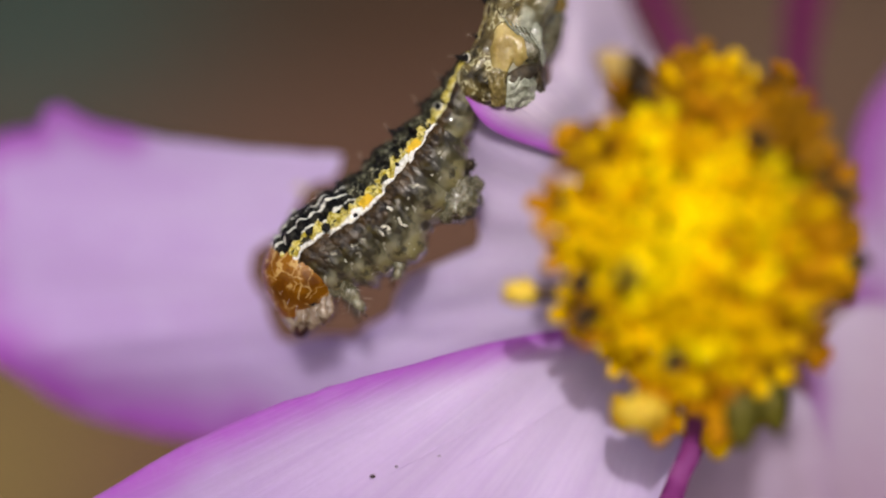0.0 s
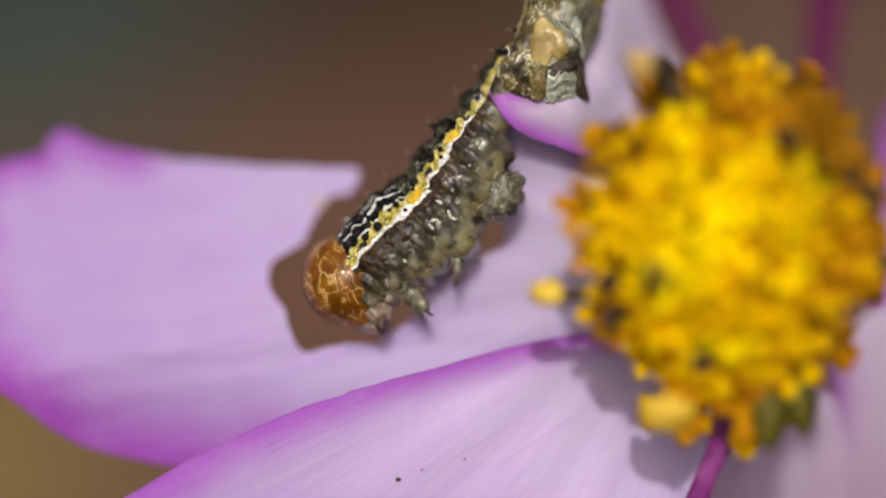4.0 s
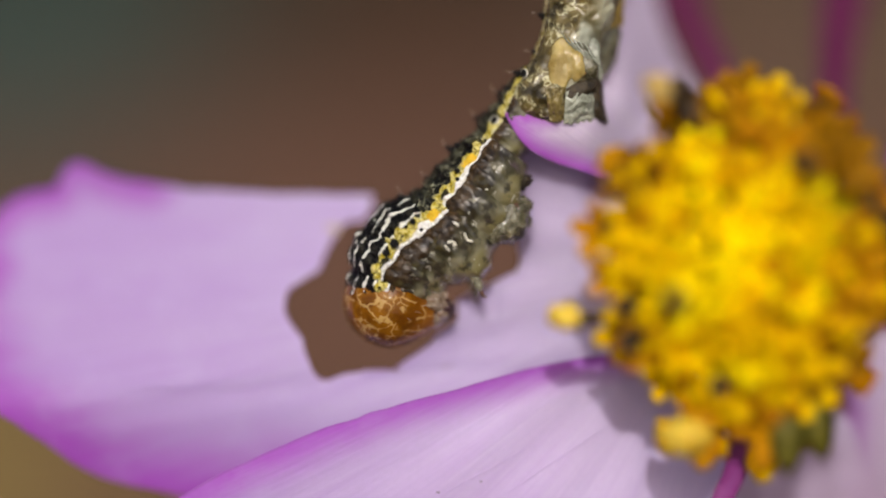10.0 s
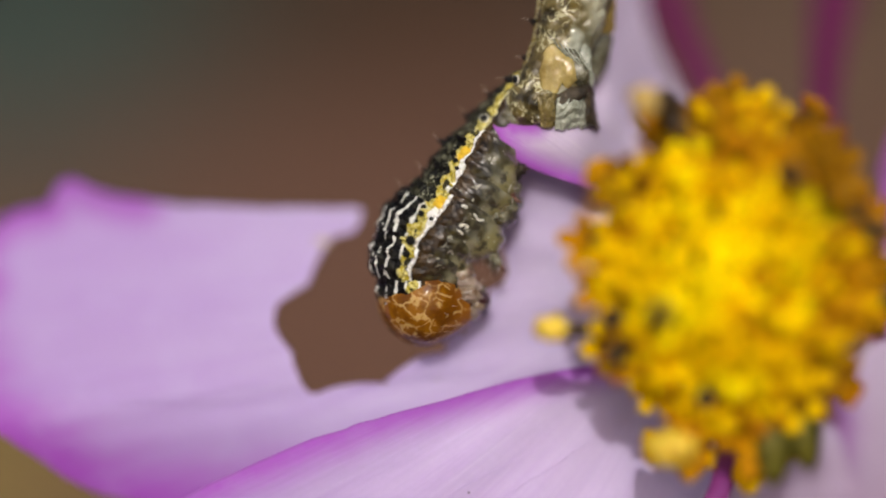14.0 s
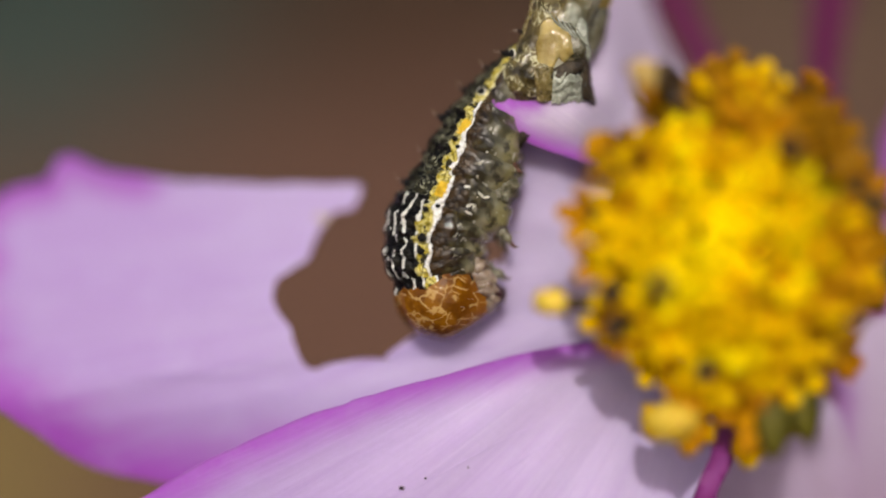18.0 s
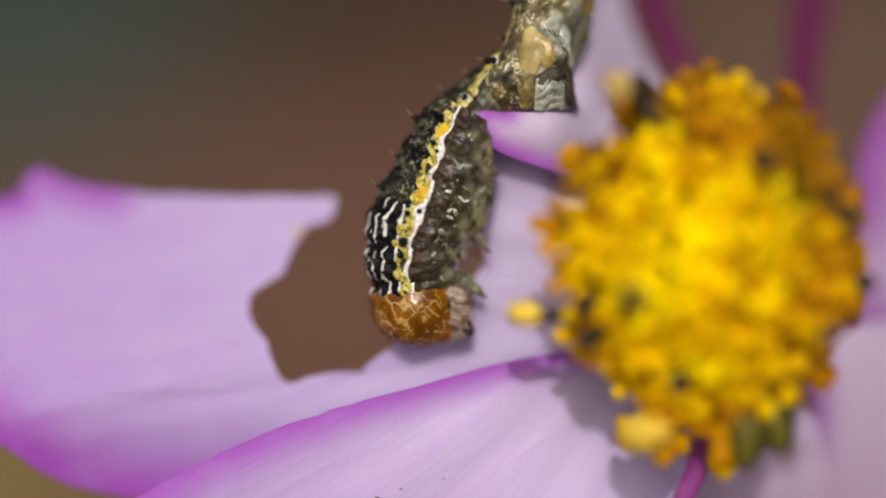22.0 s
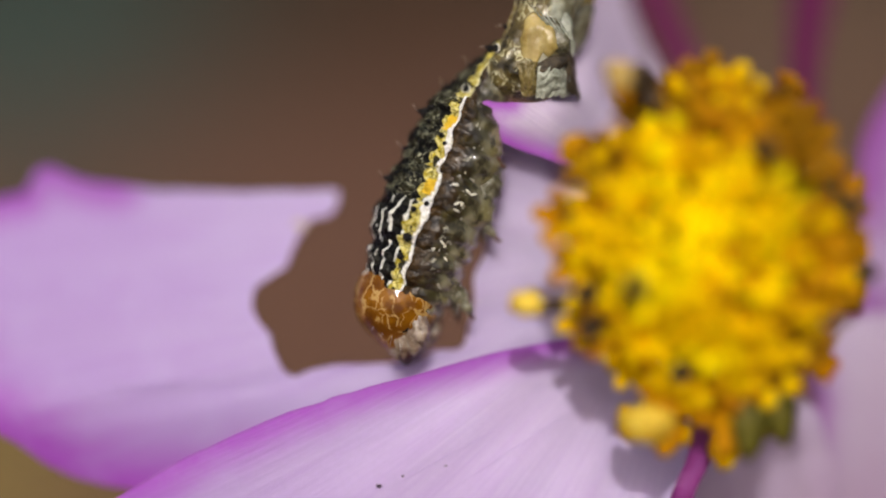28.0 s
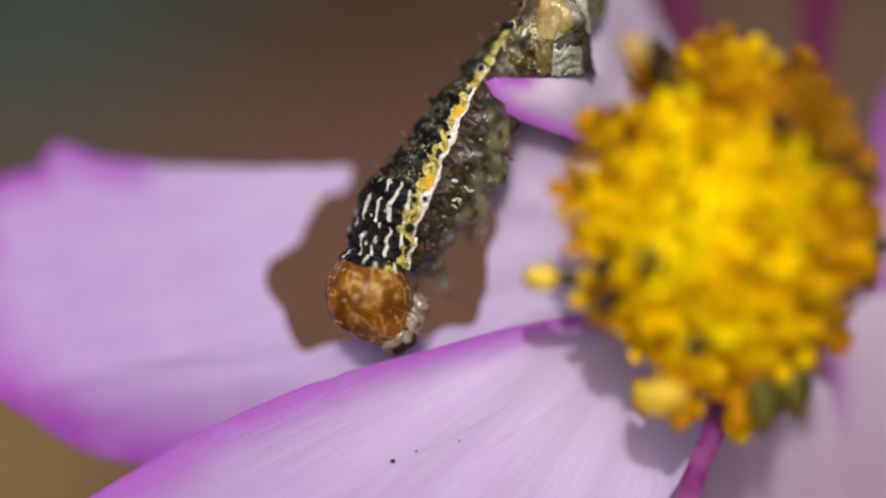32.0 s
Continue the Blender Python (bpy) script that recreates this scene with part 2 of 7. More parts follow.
def rear_material():
    """Hind skin: a cream line, then olive skin with cream scribbles, then bare grey-olive skin."""
    m, nt, b = start("caterpillar_rear_skin")
    vec = coords(nt)
    n1 = grain(nt, vec, 1500, 3.0)
    n2 = grain(nt, vec, 5200, 3.0, 0.6)
    around = calc(nt, "ADD", number(nt, "around"), calc(nt, "MULTIPLY", calc(nt, "SUBTRACT", n1, 0.5), 0.12))
    curl = grain(nt, vec, 2500, 1.5, 0.45, 0.8)
    worm = span(nt, calc(nt, "ABSOLUTE", calc(nt, "SUBTRACT", curl, 0.5)), 0.02, 0.055, 1.0, 0.0)
    worm = calc(nt, "MULTIPLY", worm, span(nt, grain(nt, vec, 1300, 1.0), 0.42, 0.56))
    olive = blend(nt, span(nt, n1, 0.35, 0.65), (0.022, 0.016, 0.004), (0.15, 0.115, 0.036))
    scrawl = blend(nt, worm, olive, (0.50, 0.47, 0.28))
    bare = blend(nt, span(nt, grain(nt, vec, 800, 2.0), 0.35, 0.65), (0.085, 0.082, 0.048), (0.37, 0.385, 0.30))
    stripe = blend(nt, span(nt, n2, 0.45, 0.55), (0.30, 0.24, 0.06), (0.62, 0.57, 0.34))
    col = blend(nt, span(nt, around, 0.0, 0.03), (0.004, 0.004, 0.003), stripe)
    col = blend(nt, span(nt, around, 0.11, 0.13), col, (0.035, 0.018, 0.006))
    col = blend(nt, span(nt, around, 0.155, 0.18), col, scrawl)
    col = blend(nt, span(nt, around, 0.50, 0.58), col, bare)
    col = blend(nt, calc(nt, "MULTIPLY", number(nt, "amber"), 0.85), col, blend(nt, n1, (0.24, 0.155, 0.022), (0.52, 0.38, 0.10)))
    feed(nt, b.inputs["Base Color"], col)
    feed(nt, b.inputs["Roughness"], span(nt, n2, 0.3, 0.7, 0.22, 0.45))
    b.inputs["Coat Weight"].default_value = 0.55
    b.inputs["Coat Roughness"].default_value = 0.06
    b.inputs["Specular IOR Level"].default_value = 0.3
    b.inputs["Subsurface Weight"].default_value = 0.12
    b.inputs["Subsurface Radius"].default_value = (0.0008, 0.0006, 0.0003)
    b.inputs["Subsurface Scale"].default_value = 0.6
    relief(nt, b, calc(nt, "ADD", calc(nt, "MULTIPLY", n2, 0.3), n1), 0.25, 0.0003)
    return m


def plain(name, c1, c2, scale, rough=0.5, gloss=0.0, bump=0.5, depth=0.00012, soft=0.0, vary=0.0, spec=0.5, glass=0.0):
    """Two-tone grained surface."""
    m, nt, b = start(name)
    vec = coords(nt)
    g1 = grain(nt, vec, scale, 4.0)
    g2 = grain(nt, vec, scale * 5.3, 3.0)
    f = calc(nt, "ADD", calc(nt, "MULTIPLY", g1, 0.7), calc(nt, "MULTIPLY", g2, 0.3))
    f = span(nt, f, 0.32, 0.68)
    if vary:
        f = calc(nt, "ADD", calc(nt, "MULTIPLY", f, 1 - vary), calc(nt, "MULTIPLY", chance(nt), vary))
    feed(nt, b.inputs["Base Color"], blend(nt, f, c1, c2))
    feed(nt, b.inputs["Roughness"], span(nt, g2, 0.3, 0.7, rough * 0.75, min(1.0, rough * 1.25)))
    b.inputs["Coat Weight"].default_value = gloss
    b.inputs["Specular IOR Level"].default_value = spec
    b.inputs["Transmission Weight"].default_value = glass
    b.inputs["IOR"].default_value = 1.4
    b.inputs["Coat Roughness"].default_value = 0.07
    if soft:
        b.inputs["Subsurface Weight"].default_value = soft
        b.inputs["Subsurface Radius"].default_value = (0.0008, 0.0005, 0.0002)
        b.inputs["Subsurface Scale"].default_value = 0.7
    relief(nt, b, f, bump, depth)
    return m


def head_material():
    """Glossy amber head capsule with a pale net of lines."""
    m, nt, b = start("head_capsule")
    vec = coords(nt)
    bend = grain(nt, vec, 1100, 2.5, 0.55)
    bent = jitter(nt, vec, 1500, 0.0005)
    net = span(nt, cells(nt, stretch(nt, bent, 560, 1150, 1150), 1.0), 0.022, 0.050, 1.0, 0.0)
    lines = calc(nt, "MULTIPLY", net, span(nt, grain(nt, vec, 1500, 1.5), 0.46, 0.55))
    loops = span(nt, cells(nt, stretch(nt, jitter(nt, vec, 1300, 0.0006), 1000, 1300, 1300), 1.0), 0.020, 0.045, 1.0, 0.0)
    lines = calc(nt, "MAXIMUM", lines, calc(nt, "MULTIPLY", loops, span(nt, grain(nt, vec, 1100, 1.5), 0.48, 0.55)))
    amber = blend(nt, span(nt, bend, 0.35, 0.65), (0.10, 0.030, 0.0006), (0.235, 0.090, 0.002))
    x, y, z = split(nt, vec)
    pale = blend(nt, span(nt, x, 0.0006, 0.0019), amber, (0.26, 0.095, 0.010))
    col = blend(nt, calc(nt, "MULTIPLY", lines, 0.56), pale, (0.62, 0.42, 0.15))
    feed(nt, b.inputs["Base Color"], col)
    b.inputs["Roughness"].default_value = 0.5
    b.inputs["Specular IOR Level"].default_value = 0.05
    b.inputs["Coat Weight"].default_value = 0.65
    b.inputs["Coat Roughness"].default_value = 0.06
    b.inputs["Subsurface Weight"].default_value = 0.05
    b.inputs["Subsurface Radius"].default_value = (0.0007, 0.0003, 0.0001)
    b.inputs["Subsurface Scale"].default_value = 0.6
    relief(nt, b, calc(nt, "ADD", calc(nt, "MULTIPLY", grain(nt, vec, 1900, 2.0), 2.0), calc(nt, "MULTIPLY", lines, 0.6)), 0.26, 0.00012)
    return m


def soil_material():
    """Bare reddish soil with mossy, dark and straw-coloured patches."""
    m, nt, b = start("soil")
    vec = coords(nt)
    x, y, z = split(nt, vec)
    big = grain(nt, vec, 3.0, 3.0)
    fine = grain(nt, vec, 60.0, 6.0, 0.65)
    dirt = blend(nt, span(nt, fine, 0.3, 0.7), (0.090, 0.047, 0.031), (0.144, 0.077, 0.052))

    def patch(px, py, r0, r1, wide=1.0):
        dx = calc(nt, "MULTIPLY", calc(nt, "SUBTRACT", x, px), wide)
        dy = calc(nt, "MULTIPLY", calc(nt, "SUBTRACT", y, py), 0.6)
        d = calc(nt, "SQRT", calc(nt, "ADD", calc(nt, "MULTIPLY", dx, dx), calc(nt, "MULTIPLY", dy, dy)))
        d = calc(nt, "ADD", d, calc(nt, "MULTIPLY", calc(nt, "SUBTRACT", big, 0.5), 0.12))
        return span(nt, d, r0, r1, 1.0, 0.0)
    broad = grain(nt, vec, 0.8, 3.0, 0.6)
    # darker soil: scattered noise patches and one wide patch ahead
    dark_soil = calc(nt, "MAXIMUM", calc(nt, "MULTIPLY", span(nt, broad, 0.5, 0.66), span(nt, patch(0.0, 0.7, 0.4, 1.0, 0.6), 0.0, 1.0, 1.0, 0.0)), patch(0.0, 1.45, 0.30, 0.47, 0.45))
    col = blend(nt, dark_soil, dirt, (0.030, 0.0185, 0.0095))
    col = blend(nt, patch(-0.285, 0.92, 0.02, 0.23), col, (0.035, 0.060, 0.050))
    col = blend(nt, patch(-0.22, 0.44, 0.01, 0.13), col, (0.18, 0.13, 0.045))
    col = blend(nt, patch(0.24, 0.88, 0.02, 0.22), col, (0.105, 0.068, 0.045))
    feed(nt, b.inputs["Base Color"], col)
    b.inputs["Roughness"].default_value = 0.95
    b.inputs["Specular IOR Level"].default_value = 0.08
    relief(nt, b, fine, 0.8, 0.004)
    return m


PETAL = petal_material("petal_lilac", (0.64, 0.545, 0.785), (0.40, 0.072, 0.53), 3.6)
PETAL_FRONT = petal_material("petal_lilac_wide_margin", (0.72, 0.59, 0.85), (0.45, 0.105, 0.60), 3.6, vein=0.7)
PETAL_RIM = petal_material("petal_pale_curled_rim", (0.77, 0.655, 0.79), (0.46, 0.10, 0.60), 2.6, vein=0.6)
PETAL_SOFT = petal_material("petal_lilac_soft_margin", (0.56, 0.43, 0.54), (0.40, 0.12, 0.47), 2.0)
PETAL_SIDE = petal_material("petal_mauve_margin", (0.56, 0.40, 0.62), (0.34, 0.08, 0.40), 4.5)
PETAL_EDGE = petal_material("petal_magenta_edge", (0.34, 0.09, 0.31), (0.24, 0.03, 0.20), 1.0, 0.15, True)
# for petals turned away: their shade is put into this dark magenta
PETAL_DEEP = petal_material("petal_magenta_shaded", (0.16, 0.012, 0.085), (0.095, 0.003, 0.048), 2.2, 0.08, True)
NECK = skin_material("caterpillar_neck", "collar", 0.10)
COLLAR = skin_material("caterpillar_collar", "collar", 0.095)
THORAX = skin_material("caterpillar_thorax", "collar", 0.11, puff=-0.80)
REAR_THORAX = skin_material("caterpillar_rear_thorax", "side", 0.115, -0.10, 0.78)
FIRST = skin_material("caterpillar_first", "side", 0.11, puff=-0.72)
SECOND = skin_material("caterpillar_second", "side", 0.115, 0.16, 0.85)
WAIST = skin_material("caterpillar_waist", "waist", 0.12)
REAR = rear_material()
HEAD = head_material()
BLACK = plain("black_tubercle", (0.003, 0.003, 0.003), (0.014, 0.013, 0.012), 4000, 0.45, 0.1, spec=0.15)
IVORY = plain("ivory_mark", (0.68, 0.65, 0.50), (0.82, 0.80, 0.70), 3000, 0.4, 0.2)
FLESH = plain("grey_leg_skin", (0.045, 0.040, 0.016), (0.23, 0.215, 0.14), 1100, 0.25, 0.8, 0.3, depth=0.0003, soft=0.2, glass=0.1)
OLIVE = plain("olive_fold_skin", (0.07, 0.052, 0.014), (0.24, 0.185, 0.06), 900, 0.25, 0.7, 0.3, depth=0.0003)
AMBER = plain("yellow_proleg_skin", (0.27, 0.185, 0.036), (0.56, 0.43, 0.155), 700, 0.22, 0.8, 0.18, depth=0.0003, soft=0.2, glass=0.1)
SILVER = plain("silvery_fold_skin", (0.125, 0.135, 0.088), (0.46, 0.48, 0.38), 1100, 0.22, 0.9, 0.3, depth=0.0002)
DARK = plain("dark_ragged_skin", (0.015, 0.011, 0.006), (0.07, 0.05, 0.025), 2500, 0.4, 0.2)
HORN = plain("dark_mandible", (0.010, 0.003, 0.003), (0.065, 0.016, 0.012), 3000, 0.3, 0.4)
MOUTH = plain("pale_mouthparts", (0.14, 0.088, 0.055), (0.40, 0.325, 0.245), 900, 0.22, 0.9, 0.25, depth=0.0003, soft=0.3)
CLAW = plain("brown_claw", (0.05, 0.018, 0.010), (0.16, 0.075, 0.05), 2500, 0.3, 0.4)
HAIR = plain("pale_bristle", (0.35, 0.30, 0.25), (0.60, 0.55, 0.48), 2000, 0.4)
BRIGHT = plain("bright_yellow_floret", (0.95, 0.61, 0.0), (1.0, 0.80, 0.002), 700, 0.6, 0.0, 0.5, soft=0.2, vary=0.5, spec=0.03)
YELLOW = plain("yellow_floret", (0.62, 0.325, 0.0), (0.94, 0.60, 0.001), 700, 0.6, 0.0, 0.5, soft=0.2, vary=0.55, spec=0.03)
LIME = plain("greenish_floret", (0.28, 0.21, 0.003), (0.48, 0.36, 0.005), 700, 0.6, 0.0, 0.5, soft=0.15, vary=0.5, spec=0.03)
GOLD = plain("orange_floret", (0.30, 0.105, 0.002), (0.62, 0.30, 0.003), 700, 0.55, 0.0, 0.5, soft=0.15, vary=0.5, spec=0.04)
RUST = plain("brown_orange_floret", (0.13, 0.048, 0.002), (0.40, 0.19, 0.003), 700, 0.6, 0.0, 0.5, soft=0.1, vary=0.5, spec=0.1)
STRAW = plain("pale_yellow_floret", (0.60, 0.36, 0.015), (0.80, 0.58, 0.06), 900, 0.5, 0.0, 0.5, soft=0.3)
TAN = plain("tan_floret", (0.34, 0.21, 0.04), (0.56, 0.39, 0.12), 900, 0.6)
ANTHER = plain("brown_anther", (0.018, 0.010, 0.004), (0.075, 0.040, 0.012), 1500, 0.5)
RECEPT = plain("receptacle", (0.045, 0.022, 0.002), (0.12, 0.06, 0.004), 800, 0.7)
GREEN = plain("green_sepal", (0.11, 0.098, 0.008), (0.25, 0.21, 0.022), 500, 0.5, 0.0, 0.5)
STEM = plain("green_stem", (0.045, 0.085, 0.02), (0.10, 0.15, 0.045), 400, 0.5)
POLLEN = plain("pale_yellow_stain", (0.50, 0.42, 0.26), (0.58, 0.46, 0.44), 900, 0.7)
FLECK = plain("dark_fleck", (0.02, 0.012, 0.012), (0.05, 0.03, 0.03), 2000, 0.6)
SOIL = soil_material()
CLOD = plain("soil_clods", (0.09, 0.042, 0.028), (0.16, 0.085, 0.058), 90, 0.95, 0.0, 0.8)

# ---- ground ----
bm = bmesh.new()
rings = [0.0]
r = 0.06
while r < 1500:
    rings.append(r)
    r *= 1.16
prev = None
for r in rings:
    ring = []
    for i in range(72 if r else 1):
        a = i / 72 * math.tau
        x, y = r * math.cos(a), 0.6 + r * math.sin(a)
        h = 0.012 * noise.noise((x * 9, y * 9, 0)) + 0.05 * noise.noise((x * 0.9, y * 0.9, 3)) if r < 20 else 0
        ring.append(bm.verts.new((x, y, h)))
    if prev:
        for i in range(72):
            j = (i + 1) % 72
            if len(prev) == 1:
                bm.faces.new((prev[0], ring[i], ring[j]))
            else:
                bm.faces.new((prev[i], ring[i], ring[j], prev[j]))
    prev = ring
tagged(new("ground", finish(bm, "ground", SOIL, True, 1.0)), "bare reddish-brown soil under the flower, out of focus", "ground", kind="structure")

# crumbs of soil
bm = bmesh.new()
rng = random.Random(5)
for i in range(420):
    x, y = rng.gauss(0, 0.7), rng.gauss(0.7, 0.7)
    s = 0.004 + 0.014 * rng.random() ** 3
    h = 0.012 * noise.noise((x * 9, y * 9, 0)) + 0.05 * noise.noise((x * 0.9, y * 0.9, 3))
    made = bmesh.ops.create_icosphere(bm, subdivisions=1, radius=s)["verts"]
    for v in made:
        v.co = Vector((v.co.x * 1.2, v.co.y, v.co.z * 0.7)) * (1 + 0.5 * noise.noise(v.co * 90 + Vector((i, 0, 0)))) + Vector((x, y, h))
tagged(new("soil_crumbs", finish(bm, "soil_crumbs", CLOD, False, 1.0)), "loose brown crumbs of dry soil", "soil", kind="stuff")

# ---- flower ----
flower = thing("cosmos_flower", PLANT, "lilac cosmos flower with a yellow disc and one eaten petal", "flower")


def round_path(points, closed=True, steps=4, rough=0.0, seed=0):
    """A smooth line through the points, with a ragged wobble where asked for."""
    pts = [Vector((p[0], p[1])) for p in points]
    n = len(pts)
    out = []
    for i in range(n if closed else n - 1):
        if closed:
            a, b, c, d = pts[i - 1], pts[i], pts[(i + 1) % n], pts[(i + 2) % n]
        else:
            a, b, c, d = pts[max(i - 1, 0)], pts[i], pts[i + 1], pts[min(i + 2, n - 1)]
        for k in range(steps):
            t = k / steps
            p = 0.5 * (2 * b + (c - a) * t + (2 * a - 5 * b + 4 * c - d) * t * t + (3 * b - a - 3 * c + d) * t ** 3)
            if rough:
                q = Vector((p.x, p.y, seed)) * 1.1
                p = p + Vector((noise.noise(q), noise.noise(q + Vector((9, 4, 0))))) * rough
            out.append(p)
    return out


def gap(p, line):
    """The distance from p to a line of points."""
    best = 1e9
    for a, b in zip(line, line[1:]):
        ab = b - a
        t = min(1.0, max(0.0, (p - a).dot(ab) / max(ab.length_squared, 1e-9)))
        best = min(best, (p - a - ab * t).length)
    return best


def tube(path, radii, sides=8, bm=None, cap=True):
    """A tapered tube along points."""
    bm = bm or bmesh.new()
    prev = None
    n = len(path)
    path = [Vector(p) for p in path]
    side = Vector((0.31, 0.87, 0.23))
    first = None
    for i, p in enumerate(path):
        way = (path[min(i + 1, n - 1)] - path[max(i - 1, 0)]).normalized()
        a = (side - way * side.dot(way)).normalized()
        b = way.cross(a)
        ring = [bm.verts.new(p + (a * math.cos(k / sides * math.tau) + b * math.sin(k / sides * math.tau)) * radii[i]) for k in range(sides)]
        if prev:
            for k in range(sides):
                bm.faces.new((prev[k], prev[(k + 1) % sides], ring[(k + 1) % sides], ring[k]))
        else:
            first = ring
        prev = ring
    if cap:
        bm.faces.new(prev)
        bm.faces.new(first[::-1])
    return bm


def sheet(outline, height, margins, root, step=0.55, thick=0.14, centre=(0, 0)):
    """A thin curved leaf of tissue over an outline, with a margin distance and long-vein coordinates."""
    from mathutils.geometry import delaunay_2d_cdt
    xs, ys = [p.x for p in outline], [p.y for p in outline]
    edge = [Vector((p.x, p.y)) for p in outline]
    n = len(edge)
    inner = []
    ring = edge + [edge[0]]
    j = 0
    y = min(ys) + step * 0.5
    while y < max(ys):
        x = min(xs) + step * (0.25 + 0.5 * (j % 2))
        while x < max(xs):
            p = Vector((x, y))
            cross = False
            for a, b in zip(ring, ring[1:]):
                if (a.y > y) != (b.y > y) and x < a.x + (y - a.y) / (b.y - a.y) * (b.x - a.x):
                    cross = not cross
            if cross and gap(p, ring) > step * 0.4:
                inner.append(p)
            x += step
        y += step * 0.87
        j += 1
    verts = edge + inner
    out = delaunay_2d_cdt(verts, [(i, (i + 1) % n) for i in range(n)], [], 1, 1e-5)
    flat, faces = out[0], out[2]
    bm = bmesh.new()
    uvl = bm.loops.layers.uv.new("UVMap")
    mar = bm.verts.layers.float.new("margin")
    data = []
    c = Vector((centre[0], centre[1], 0))
    top, low = [], []
    for p in flat:
        d = min([gap(p, line) * k for line, k in margins]) if margins else 99.0
        w = height(p.x, p.y)
        q = lift(p.x, p.y, w)
        a = bm.verts.new(q - c)
        b = bm.verts.new(lift(p.x, p.y, w - thick) - c)
        a[mar] = b[mar] = d
        away = p - Vector(root)
        data.append((math.atan2(away.y, away.x) % math.tau, away.length))
        top.append(a)
        low.append(b)
    seen = {}
    for f in faces:
        f = list(f)
        area = sum(flat[f[i]].x * flat[f[(i + 1) % len(f)]].y - flat[f[(i + 1) % len(f)]].x * flat[f[i]].y for i in range(len(f)))
        if area < 0:
            f.reverse()
        for order, side in ((f, top), (f[::-1], low)):
            face = bm.faces.new([side[i] for i in order])
            for loop, i in zip(face.loops, order):
                loop[uvl].uv = data[i]
        for i in range(len(f)):
            a, b = f[i], f[(i + 1) % len(f)]
            if (b, a) in seen:
                del seen[(b, a)]
            else:
                seen[(a, b)] = True
    for a, b in seen:
        face = bm.faces.new((top[b], top[a], low[a], low[b]))
        face.edges[0].smooth = False
        face.edges[2].smooth = False
        for loop, i in zip(face.loops, (b, a, a, b)):
            loop[uvl].uv = data[i]
    return bm


ROOT = (11.3, 0.6)


def fold(u, v, k=0.16, n=1.0):
    """Shallow long ridges that run out from the throat."""
    a = math.atan2(v - ROOT[1], u - ROOT[0])
    r = math.hypot(u - ROOT[0], v - ROOT[1])
    return k * math.sin(a * 21 * n + 0.4) * smooth01(4, 12, r) + 0.10 * noise.noise((u * 0.25, v * 0.25, n))


# the eaten petal
def h_eaten(u, v):
    r = math.hypot(u - ROOT[0], v - ROOT[1])
    crease = -5.4 + (0.20 if u < -8.7 else 0.09) * (u + 8.7)
    groove = 0.20 * math.exp(-((v - crease) / 0.32) ** 2) * smooth01(-20.0, -14.0, u) * smooth01(4.5, 0.0, u)
    return -groove - 1.6 * smooth01(4.2, 6.2, u) * smooth01(1.2, 3.2, v) - 1.8 - 0.5 * smooth01(8, 3, r) - 1.2 * smooth01(15, 33, r) * smooth01(-8.0, -2.0, v) + 0.7 * smooth01(-3.0, -7.0, v) * smooth01(4.0, -3.0, u) - 2.5 * smooth01(-3.0, 3.0, v) * smooth01(3, -4, u) + fold(u, v) - 0.24 * max(0.0, -6.35 + (u + 19.6) * 0.11 - v) * smooth01(5.4, 0.0, u)


far_edge = [(-4.975, 3), (-8.35, 3), (-12.1, 3.075), (-15.1, 3.375), (-16.85, 3.725), (-18.05, 4.225), (-18.6, 3.925), (-19.15, 3.075), (-20.725, 2.675), (-21.8, 1.725), (-22.3, 0.525), (-22, -0.725), (-22.6, -1.975), (-23.05, -3.6), (-22.85, -5.475), (-21.725, -6.775), (-19.6, -8.1), (-17.85, -9.275), (-16.1, -9.925), (-13.85, -10.375), (-11.35, -10.525), (-8.85, -10.225)]
under = [(-4.6, -8.975), (0.4, -6.975), (4.4, -5.225), (6.9, -3.975), (7.65, -1.475), (7.4, 1.025), (6.9, 3.4), (5.4, 4.65), (3.65, 5.375), (2.1, 5.9), (1.3, 5.725)]
bite = [(0.8, 4.325), (0.95, 2.775), (1.35, 1.4), (1.55, 0.225), (1.225, -1.075), (1.1, -2.475), (0.475, -3.975), (-0.8, -4.25), (-2, -4.475), (-3, -4.675), (-4.05, -4.825), (-5.1, -4.775), (-5.9, -4.975), (-6.7, -5.125), (-7.3, -4.975), (-7.75, -4.275), (-8.05, -3.425), (-8.6, -2.775), (-8.85, -2.025), (-8.65, -1.275), (-8.05, -0.725), (-7.3, -0.375), (-7.05, 0.425), (-6.85, 1.075), (-6.35, 1.675), (-5.45, 1.975), (-5, 2.375)]
edge1 = round_path(far_edge, False, 4, 0.10, 2)
edge2 = round_path([far_edge[-1]] + under + [bite[0]], False, 3)
edge3 = round_path(bite + [far_edge[0]], False, 5, 0.22, 5)
eaten = part("petal", sheet(edge1 + edge2 + edge3, h_eaten, [(edge1[12:54], 1.7), (edge1[54:], 0.85)], ROOT), PETAL, flower, "lilac petal with a large ragged hole eaten into it")
